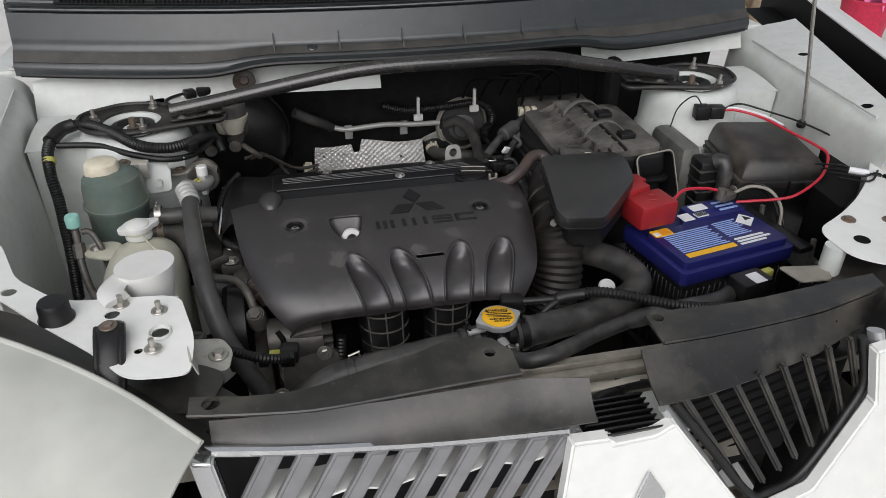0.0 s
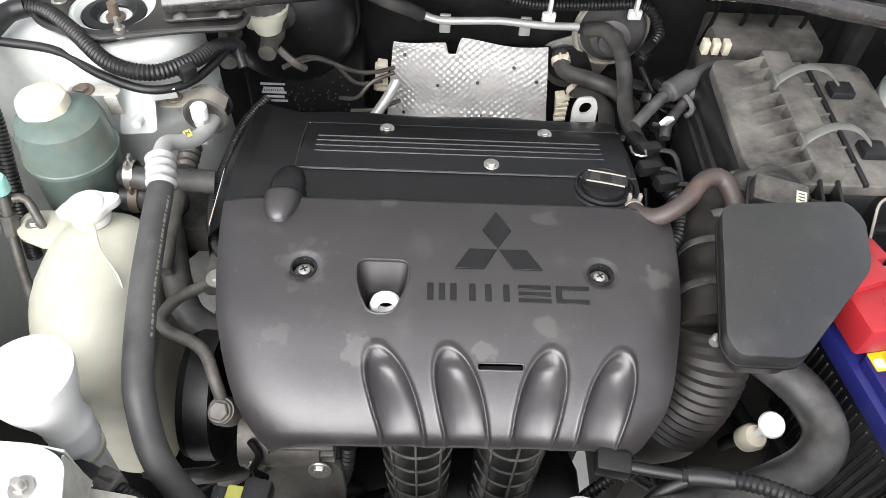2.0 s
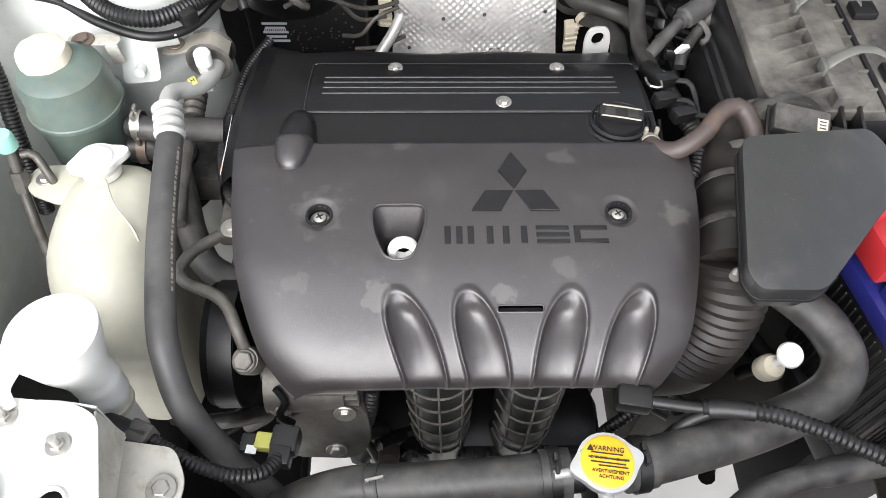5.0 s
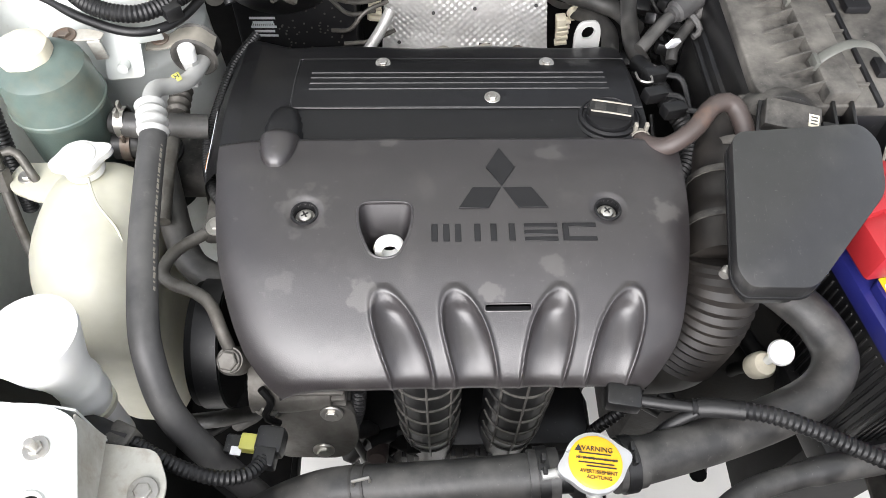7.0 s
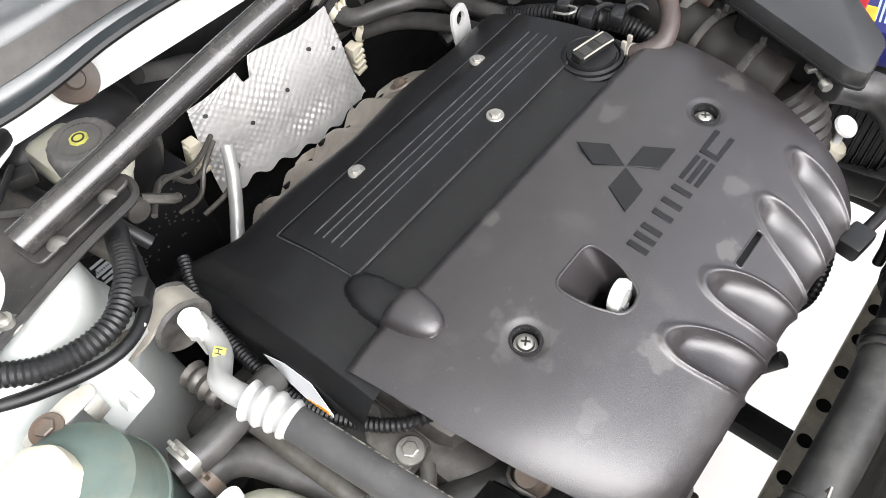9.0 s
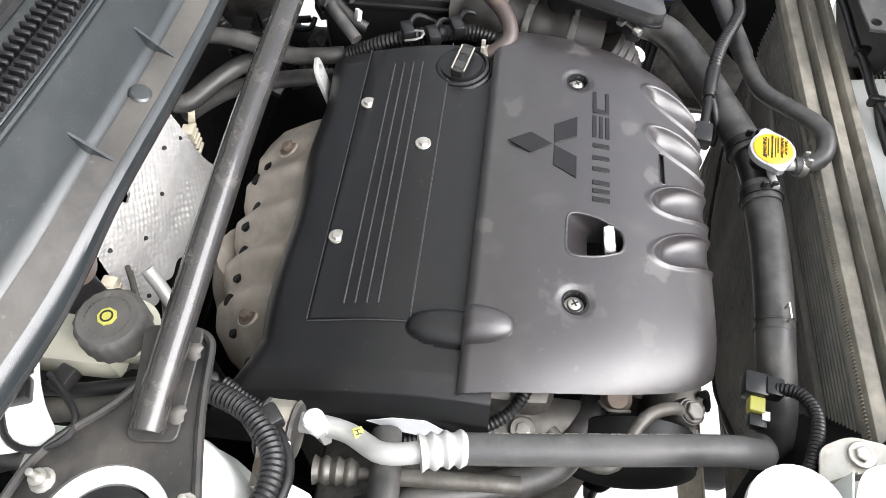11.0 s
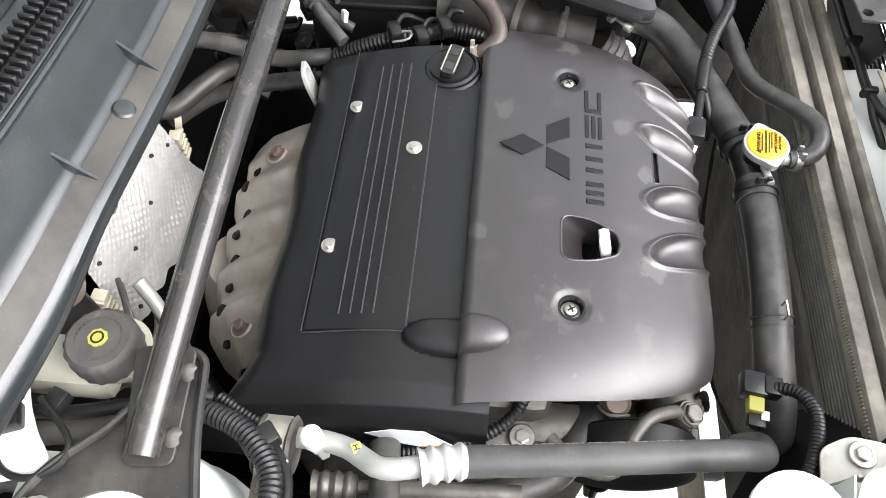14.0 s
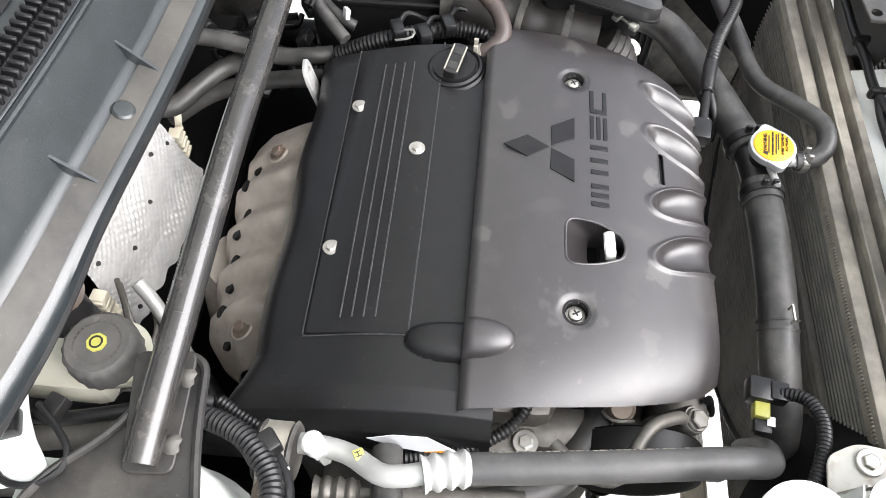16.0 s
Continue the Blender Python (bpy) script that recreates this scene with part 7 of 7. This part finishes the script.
part("cover", box(0.05, 0.34, 0.40, (-0.062, 1.03, 0.64), 0.015), ALU, side_eng)
part("lip", box(0.035, 0.24, 0.02, (-0.085, 1.06, 0.838), 0.006), ALU, side_eng)
for y, z in ((0.95, 0.852), (1.00, 0.85), (1.10, 0.85), (1.17, 0.845)):
    hex_bolt("bolt", (-0.085, y, z), 0.0075, side_eng, STEEL)
torn = [(0.045, 0.004), (0.02, 0.012), (-0.012, 0.013), (-0.04, -0.004), (-0.043, -0.012), (-0.018, -0.014), (-0.008, -0.009), (0.012, -0.006)]
LP = Matrix.Translation((-0.1025, 1.056, 0.870)) @ Matrix(((0, 0.35, -0.94, 0), (1, 0, 0, 0), (0, 0.94, 0.35, 0), (0, 0, 0, 1)))
lab = part("paper_label", moved(prism(torn, 0, 0.0008, 0), LP), PRINT, side_eng, "torn white and orange label")
part("label_print", moved(prism([(-0.010, -0.008), (-0.034, -0.003), (-0.040, -0.010), (-0.020, -0.0125)], 0.001, 0.0014, 0), LP), ORANGE, lab)
mount = thing("engine_mount", (-0.14, 1.12, 0.75), "grey cast engine mount", "engine mount")
part("arm", box(0.10, 0.10, 0.05, (-0.14, 1.10, 0.79), 0.015), DUSTY, mount)
part("rubber", lathe([(0, 0.04), (0.035, 0.038), (0.04, 0.0), (0.036, -0.04), (0, -0.04)], (-0.19, 1.09, 0.78), (0, 0, 1), 24), BLACK_RUBBER, mount)
part("fitting", tube([(-0.152, 1.142, 0.868), (-0.151, 1.12, 0.868), (-0.150, 1.09, 0.866), (-0.147, 1.02, 0.866), (-0.142, 0.95, 0.86)], lambda f: 0.0125 + 0.0015 * math.cos(f * 110) if f < 0.21 else (0.0065 if f < 0.3 else 0.0085), 14, 0.002), ALU, mount, "ribbed metal hose fitting")

# dipsticks and small tubes
dip1 = thing("oil_dipstick", (0.108, 0.875, 0.84), "white ring-handled oil dipstick", "dipstick")
part("ring", moved(lathe([(0.008, -0.005), (0.0145, -0.005), (0.016, 0), (0.0145, 0.005), (0.008, 0.005), (0.008, -0.005)], n=28), pose(0.1075, 0.876, 0.914, 80, 0, 4)), SNOW, dip1)
part("stem", tube([(0.108, 0.872, 0.905), (0.107, 0.866, 0.87), (0.105, 0.86, 0.80)], 0.005, 8), SNOW, dip1)
dip2 = thing("gearbox_dipstick", (0.52, 0.815, 0.70), "white plastic gearbox dipstick knob", "dipstick")
part("disc", lathe([(0, 0.0035), (0.013, 0.003), (0.0145, 0), (0.013, -0.003), (0, -0.003)], (0.523, 0.811, 0.803), (-0.1, -0.45, 1), 28), SNOW, dip2)
part("stem", tube([(0.5225, 0.813, 0.80), (0.518, 0.812, 0.787), (0.515, 0.812, 0.775)], 0.005, 10), SNOW, dip2)
part("cup", lathe([(0, 0.012), (0.012, 0.011), (0.0150, 0.006), (0.0150, -0.004), (0.0142, -0.005), (0.0142, -0.012), (0, -0.013)], (0.513, 0.812, 0.770), (0.1, -0.3, 1), 28), CREAM, dip2)
part("tube", tube([(0.513, 0.814, 0.76), (0.53, 0.85, 0.68), (0.54, 0.88, 0.58)], 0.008, 10), DEEP, dip2)

# ---- looms ----
def loom(name, label, pts, r, ribs=0.0013, pitch=0.0058, group="looms"):
    h = thing(name, pts[len(pts) // 2], label, "cable", group)
    part("conduit", tube(pts, r, 14, ribs=ribs, pitch=pitch), BLACK_RUBBER, h)
    return h


tl = loom("wiring_loom", "black corrugated wiring loom curving over the strut tower",
          [(-0.105, 1.27, 0.93), (-0.118, 1.235, 0.955), (-0.14, 1.185, 0.968), (-0.178, 1.155, 0.972), (-0.228, 1.163, 0.978), (-0.278, 1.205, 0.99), (-0.325, 1.24, 0.994), (-0.366, 1.238, 0.99), (-0.382, 1.19, 0.975), (-0.378, 1.15, 0.945), (-0.37, 1.125, 0.905), (-0.365, 1.10, 0.865), (-0.362, 1.08, 0.82), (-0.365, 1.06, 0.74)], 0.0102, 0.0013, 0.0048)
part("tape", tube([(-0.345, 1.245, 0.994), (-0.366, 1.236, 0.99), (-0.38, 1.20, 0.983)], 0.0122, 12), BLACK_RUBBER, tl)
part("clip", box(0.02, 0.03, 0.018, (-0.145, 1.172, 0.966), 0.003, (0, 0, 40)), BLACK, tl)
part("marker", tube([(-0.380, 1.172, 0.963), (-0.3795, 1.165, 0.957)], 0.0112, 12), LIME, tl, "yellow tape marker")
thin = thing("vacuum_hose", (-0.2, 1.14, 0.95), "thin black vacuum hose beside the loom", "hose")
part("hose", tube([(-0.37, 1.20, 0.975), (-0.30, 1.19, 0.972), (-0.24, 1.160, 0.962), (-0.185, 1.145, 0.955), (-0.145, 1.165, 0.950), (-0.122, 1.208, 0.948), (-0.108, 1.262, 0.945), (-0.11, 1.30, 0.93)], 0.0055, 12), BLACK_RUBBER, thin)
loom("wiring_loom", "black corrugated loom along the engine's end", [(-0.075, 1.25, 0.862), (-0.098, 1.20, 0.858), (-0.108, 1.14, 0.853), (-0.112, 1.07, 0.855), (-0.100, 1.01, 0.860), (-0.078, 0.968, 0.866), (-0.05, 0.95, 0.866), (-0.02, 0.945, 0.85)], 0.0068, 0.0011, 0.0045)
fl = loom("wiring_loom", "short corrugated loom with a yellow plug", [(-0.118, 0.698, 0.888), (-0.09, 0.683, 0.882), (-0.062, 0.672, 0.876), (-0.038, 0.668, 0.868), (-0.018, 0.674, 0.858), (-0.010, 0.686, 0.848), (-0.008, 0.696, 0.841)], 0.0072, 0.0012, 0.0045)
part("tape_end", tube([(-0.175, 0.722, 0.868), (-0.15, 0.712, 0.88), (-0.135, 0.704, 0.887), (-0.115, 0.697, 0.888)], 0.0095, 12), BLACK_RUBBER, fl)
part("clip", box(0.022, 0.022, 0.022, (-0.122, 0.699, 0.886), 0.003, (0, 0, -25)), DUSTY, fl)
part("plug", merge(box(0.026, 0.026, 0.022, (-0.004, 0.711, 0.836), 0.004, (0, 0, -8)), box(0.020, 0.018, 0.018, (-0.007, 0.694, 0.840), 0.002, (0, 0, -8))), BLACK, fl, "black plug")
part("plug_lock", box(0.017, 0.016, 0.014, (-0.0245, 0.711, 0.833), 0.002, (0, 0, -8)), LIME, fl, "yellow plug body")
part("plug_foot", box(0.014, 0.018, 0.013, (-0.0405, 0.711, 0.829), 0.002, (0, 0, -8)), BLACK, fl)
part("paper_tag", box(0.010, 0.008, 0.001, (-0.036, 0.703, 0.8362), 0, (0, 0, -8)), PRINT, fl, "white paper tag")
rl = loom("wiring_loom", "black corrugated loom crossing the radiator hose", [(0.395, 0.732, 0.852), (0.42, 0.728, 0.858), (0.46, 0.719, 0.864), (0.50, 0.704, 0.862), (0.535, 0.688, 0.858), (0.58, 0.672, 0.852), (0.64, 0.672, 0.84), (0.70, 0.70, 0.815)], 0.0088)
part("branch", tube([(0.345, 0.741, 0.849), (0.37, 0.736, 0.851), (0.40, 0.731, 0.853)], 0.006, 10), BLACK_RUBBER, rl)
part("branch", tube([(0.362, 0.714, 0.80), (0.366, 0.716, 0.825), (0.38, 0.722, 0.842), (0.405, 0.729, 0.853)], 0.0055, 10), BLACK_RUBBER, rl)
part("tape", tube([(0.40, 0.731, 0.853), (0.415, 0.729, 0.857), (0.44, 0.724, 0.861)], 0.0092, 12), BLACK_RUBBER, rl)
part("plug", box(0.034, 0.024, 0.02, (0.331, 0.744, 0.848), 0.004, (0, 0, -10)), BLACK, rl, "black plug")
loom("wiring_loom", "short corrugated loom under the engine cover", [(0.36, 0.77, 0.82), (0.345, 0.755, 0.79), (0.325, 0.75, 0.75), (0.33, 0.76, 0.70)], 0.007)
loom("wiring_loom", "pale corrugated loom hanging by the runners", [(0.073, 0.78, 0.80), (0.068, 0.768, 0.76), (0.055, 0.765, 0.72), (0.035, 0.775, 0.68)], 0.0085)
loom("wiring_loom", "black corrugated loom behind the rocker cover", [(0.42, 0.985, 0.87), (0.445, 1.02, 0.875), (0.45, 1.06, 0.88), (0.435, 1.10, 0.885), (0.43, 1.16, 0.87), (0.43, 1.22, 0.84)], 0.012)
for x, y, z in ((0.415, 1.10, 0.90), (0.422, 1.135, 0.898), (0.43, 1.07, 0.905)):
    p = thing("sensor_plug", (x, y, z), "black sensor plug at the engine's end", "plug", "sensor plugs")
    part("body", box(0.03, 0.016, 0.016, (x, y, z), 0.003, (0, 8, 20)), BLACK, p)
    part("lead", tube([(x + 0.012, y, z), (x + 0.03, y - 0.01, z + 0.002), (x + 0.04, y - 0.04, z - 0.02)], 0.0035, 8), BLACK_RUBBER, p)
wb = thing("wire_clip", (0.405, 1.115, 0.905), "bent steel wire clip", "clip")
part("wire", tube([(0.398, 1.135, 0.902), (0.398, 1.115, 0.908), (0.412, 1.112, 0.908), (0.414, 1.128, 0.905)], 0.0015, 6), STEEL, wb)

# low clutter under the bay
sub = thing("subframe", (0.3, 0.9, 0.2), "black steel subframe under the engine", "subframe")
part("cross_member", box(1.0, 0.08, 0.06, (0.30, 1.08, 0.26), 0.02), DEEP, sub)
part("rail", box(0.09, 1.0, 0.10, (-0.27, 1.0, 0.38), 0.02), DEEP, sub)
part("rail", box(0.09, 1.0, 0.10, (0.92, 1.0, 0.38), 0.02), DEEP, sub)
part("strut", box(0.05, 0.34, 0.05, (0.42, 0.72, 0.25), 0.015), DEEP, sub)
part("strut", box(0.05, 0.34, 0.05, (0.10, 0.70, 0.22), 0.015), DEEP, sub)
redfit = thing("drain_fitting", (0.09, 0.755, 0.62), "dull red plastic fitting", "fitting")
part("body", lathe([(0, 0.02), (0.011, 0.02), (0.013, 0.01), (0.013, -0.02), (0, -0.02)], (0.085, 0.758, 0.66), (0, -0.6, 0.5), 14), RED_HOSE, redfit)

# washer pipe behind the air box, right side parts
expand = thing("vapour_canister", (0.80, 1.09, 0.75), "grey dusty canister with a ribbed elbow hose", "canister")
part("body", moved(taper(box(0.055, 0.16, 0.16, (0, 0, 0), 0.02), 0.85), pose(0.80, 1.13, 0.84)), CANISTER, expand)
part("ribbed_case", moved(box(0.05, 0.05, 0.11, (0, 0, 0), 0.008), pose(0.822, 1.045, 0.85)), BLACK, expand)
for k in range(4):
    part("case_band", moved(box(0.054, 0.054, 0.004, (0, 0, 0), 0.001), pose(0.822, 1.045, 0.82 + k * 0.022)), DUSTY, expand)
part("elbow", tube([(0.832, 1.03, 0.90), (0.842, 1.02, 0.905), (0.845, 1.01, 0.88), (0.842, 1.0, 0.82), (0.84, 0.99, 0.78)], 0.016, 16), RUBBER, expand)
prop = thing("bonnet_prop", (1.053, 1.091, 0.93), "thin plated steel bonnet prop rod", "prop rod")
part("rod", tube([(1.053, 1.091, 0.94), (1.050, 1.088, 0.955), (1.027, 1.088, 1.077), (1.004, 1.086, 1.184), (0.93, 1.07, 1.53), (0.92, 1.068, 1.605)], 0.0038, 10), STEEL, prop)
part("grommet", lathe([(0, 0.008), (0.007, 0.008), (0.010, 0), (0, -0.004)], (1.053, 1.091, 0.935), (-0.5, -0.4, 0.8), 16), BLACK_RUBBER, prop)
well = thing("lamp_opening", (1.03, 0.84, 0.85), "dark opening in the wing with loose wires", "opening")
part("recess", prism(rounded([(0.925, 0.79), (0.985, 0.83), (1.06, 0.91), (1.095, 1.0), (1.085, 1.05), (1.055, 1.03), (1.02, 0.95), (0.93, 0.88)], 0.015), 0.80, 0.915, 0.004), DEEP, well)
for k in range(4):
    part("wire", tube([(0.97, 0.93 - 0.02 * k, 0.93), (0.99, 0.88 - 0.02 * k, 0.945), (1.02, 0.84, 0.94 + 0.004 * k), (1.04, 0.80 + 0.02 * k, 0.935)], 0.002, 6), BLACK_RUBBER, well)
part("splice", tube([(0.985, 0.865, 0.946), (1.01, 0.845, 0.946)], 0.006, 10), PRINT, well, "white wire splice")
seal_loom = thing("front_cable", (0.4, 0.47, 0.86), "black taped cable along the front rail", "cable")
part("cable", tube([(0.36, 0.500, 0.856), (0.384, 0.512, 0.859), (0.42, 0.519, 0.86), (0.472, 0.519, 0.86), (0.521, 0.524, 0.86), (0.596, 0.525, 0.86), (0.68, 0.53, 0.855)], 0.0062, 10), BLACK_RUBBER, seal_loom)
part("branch", tube([(0.40, 0.517, 0.859), (0.37, 0.516, 0.852), (0.34, 0.507, 0.84), (0.32, 0.50, 0.82)], 0.005, 8), BLACK_RUBBER, seal_loom)
for x in (0.405, 0.50):
    part("clip", box(0.010, 0.02, 0.016, (x, 0.519, 0.862), 0.003), BLACK, seal_loom)

# cowl louvre comb
comb = thing("cowl_grille", (MID, 1.36, 1.15), "black plastic comb louvre below the windscreen", "louvre")
tooth = None
for k in range(176):
    x = -0.36 + k * 0.0080
    if k % 22 > 19:
        continue
    ye = cowl_edge(x)[0]
    for dy in (0.046, 0.064):
        if tooth is None:
            tooth = part("tooth", box(0.0042, 0.013, 0.010, (x, ye + dy, 1.172), 0.0012, (12, 0, 0), 1), LOGO, comb)
            tooth0 = V(x, ye + dy, 0)
        else:
            t = tooth.copy()
            scene.collection.objects.link(t)
            t.location = V(x, ye + dy, 0) - tooth0
part("rail", tube([(-0.37 + 0.145 * k, cowl_edge(-0.37 + 0.145 * k)[0] + 0.055, 1.170) for k in range(11)], 0.003, 8), LOGO, comb)
part("base", tube([(-0.37 + 0.145 * k, cowl_edge(-0.37 + 0.145 * k)[0] + 0.054, 1.166) for k in range(11)], 0.014, 8, flat=0.4), LOGO, comb)

# ---- open bonnet above the bay ----
bonnet = thing("bonnet", (MID, 1.43, 1.19), "white bonnet propped open above the engine bay", "bonnet")


def bonnet_face(u, v, drop=0.0, inset=0.0):
    half = (0.70 - 0.12 * v - 0.05 * v ** 3) * (1 - inset)
    s = 2 * u - 1
    k = inset * 0.5 + v * (1 - inset)
    crown = 0.035 * (1 - s * s)
    return (MID + half * s, 1.43 - 0.66 * k - 0.8 * (crown - drop) + 0.03 * s * s, 1.19 + 0.80 * k + 0.55 * (crown - drop) - 0.02 * s * s)


part("skin", surface(lambda u, v: V(*bonnet_face(u, v)) + V(0, 0.02, 0.02), 24, 20, 0.0012), WHITE, bonnet)
# unseen dark pad, added to cut light and reflections on the bay
part("shading_pad", surface(lambda u, v: bonnet_face(u, v, 0.014, 0.12), 24, 20, 0.006), FIREWALL, bonnet, "unseen black pad added to darken reflections below")
part("inner_frame", surface(lambda u, v: bonnet_face(u, v, 0.006), 24, 20, 0.004), WHITE_SHEET, bonnet, "white pressed inner frame")

# ---- beyond the car ----
bucket = thing("bucket", (3.95, 4.2, 0.0), "red plastic bucket with a pink cloth over it", "bucket")
part("shell", lathe([(0, 0.0), (0.13, 0.0), (0.135, 0.02), (0.165, 0.33), (0.172, 0.33), (0.172, 0.345), (0.158, 0.345), (0.13, 0.03), (0, 0.03)], (3.95, 4.2, 0), n=32), BUCKET, bucket)
cloth = thing("cloth", (4.05, 4.15, 0.34), "crumpled pink cloth hung over a bucket", "cloth")
part("sheet", surface(lambda u, v: (3.92 + 0.26 * u, 4.02 + 0.24 * v + 0.03 * math.sin(u * 9), 0.36 + 0.05 * math.sin(u * 11 + v * 7) - 0.20 * max(0, 0.35 - v)), 20, 20, 0.004), PINK, cloth)
random.seed(5)
for k in range(9):
    x, y, r = 3.35 + random.random() * 0.7, 4.7 + random.random() * 0.7, 0.08 + 0.12 * random.random()
    st = thing("stone", (x, y, 0), "rough brown lump of rubble on the ground", "stone", "rubble")
    bm = bmesh.new()
    bmesh.ops.create_icosphere(bm, subdivisions=3, radius=r)
    for v in bm.verts:
        v.co *= 1 + 0.35 * noise.noise(v.co * 9 + V(k, 0, 0))
        v.co.z = max(-r * 0.5, v.co.z)
    part("lump", moved(bm, pose(x, y, r * 0.5)), STONE, st)

tb = thing("tower_bracket", (-0.2, 1.15, 0.9), "white painted bracket with a short stud", "bracket")
part("plate", moved(prism(rounded([(-0.024, -0.03), (0.02, -0.03), (0.024, 0.02), (-0.016, 0.026)], 0.008), 0, 0.004, 0.001), pose(-0.205, 1.146, 0.925, 62, 0, 8)), WHITE_SHEET, tb)
part("stud", tube([(-0.203, 1.146, 0.915), (-0.203, 1.125, 0.918)], 0.0062, 12), WHITE_SHEET, tb)
part("ear", box(0.03, 0.003, 0.02, (-0.17, 1.15, 0.945), 0.001, (20, 0, 15)), WHITE_SHEET, tb)

fbox = thing("fusible_link", (0.72, 0.71, 0.80), "black fusible link box with a pale label", "fuse holder")
part("body", box(0.06, 0.04, 0.05, (0.718, 0.712, 0.835), 0.005, (0, 0, 12)), BLACK, fbox)
part("label", box(0.022, 0.026, 0.001, (0.722, 0.706, 0.8608), 0, (0, 0, 12)), PRINT, fbox, "pale printed label")
part("tag", box(0.02, 0.012, 0.014, (0.757, 0.728, 0.85), 0.002, (0, 0, 12)), LIME, fbox, "yellow plug lock")
random.seed(21)
for k in range(26):
    zone = ((0.03, 0.13, 0.75, 0.80, 0.56, 0.72), (0.29, 0.50, 0.73, 0.84, 0.50, 0.68), (-0.20, -0.06, 0.74, 1.0, 0.55, 0.72), (0.45, 0.60, 0.86, 1.0, 0.66, 0.76))[k % 4]
    a = [(random.uniform(*zone[0:2]), random.uniform(*zone[2:4]), random.uniform(*zone[4:6]))]
    for j in range(3):
        a.append((a[-1][0] + random.uniform(-0.05, 0.05), a[-1][1] + random.uniform(-0.02, 0.04), a[-1][2] + random.uniform(-0.07, 0.03)))
    w = thing("engine_hose", a[1], "grimy black hose low in the engine bay", "hose", "low hoses")
    part("hose", tube(a, random.choice((0.005, 0.008, 0.011)), 10), random.choice((BLACK_RUBBER, RUBBER, DEEP)), w)
splash = thing("splash_shield", (0.95, 0.68, 0.44), "black plastic splash shield beside the radiator", "splash shield")
part("sheet", box(0.42, 0.34, 0.008, (0.98, 0.66, 0.46), 0.003, (4, 0, 0)), DUSTY, splash)
part("upright", box(0.008, 0.30, 0.30, (0.80, 0.66, 0.61), 0.003), DUSTY, splash)
under = thing("undertray", (-0.2, 1.1, 0.3), "black plastic undertray below the engine's end", "undertray")
part("sheet", box(0.30, 0.75, 0.008, (-0.20, 1.08, 0.40), 0.003), DEEP, under)
part("lip", box(0.01, 0.75, 0.03, (-0.052, 1.08, 0.41), 0.003), DEEP, under)
under2 = thing("undertray", (0.4, 1.3, 0.3), "black plastic undertray behind the engine", "undertray")
part("sheet", box(1.2, 0.40, 0.008, (0.40, 1.32, 0.30), 0.003), DEEP, under2)
part("lip", box(1.2, 0.01, 0.03, (0.40, 1.118, 0.31), 0.003), DEEP, under2)
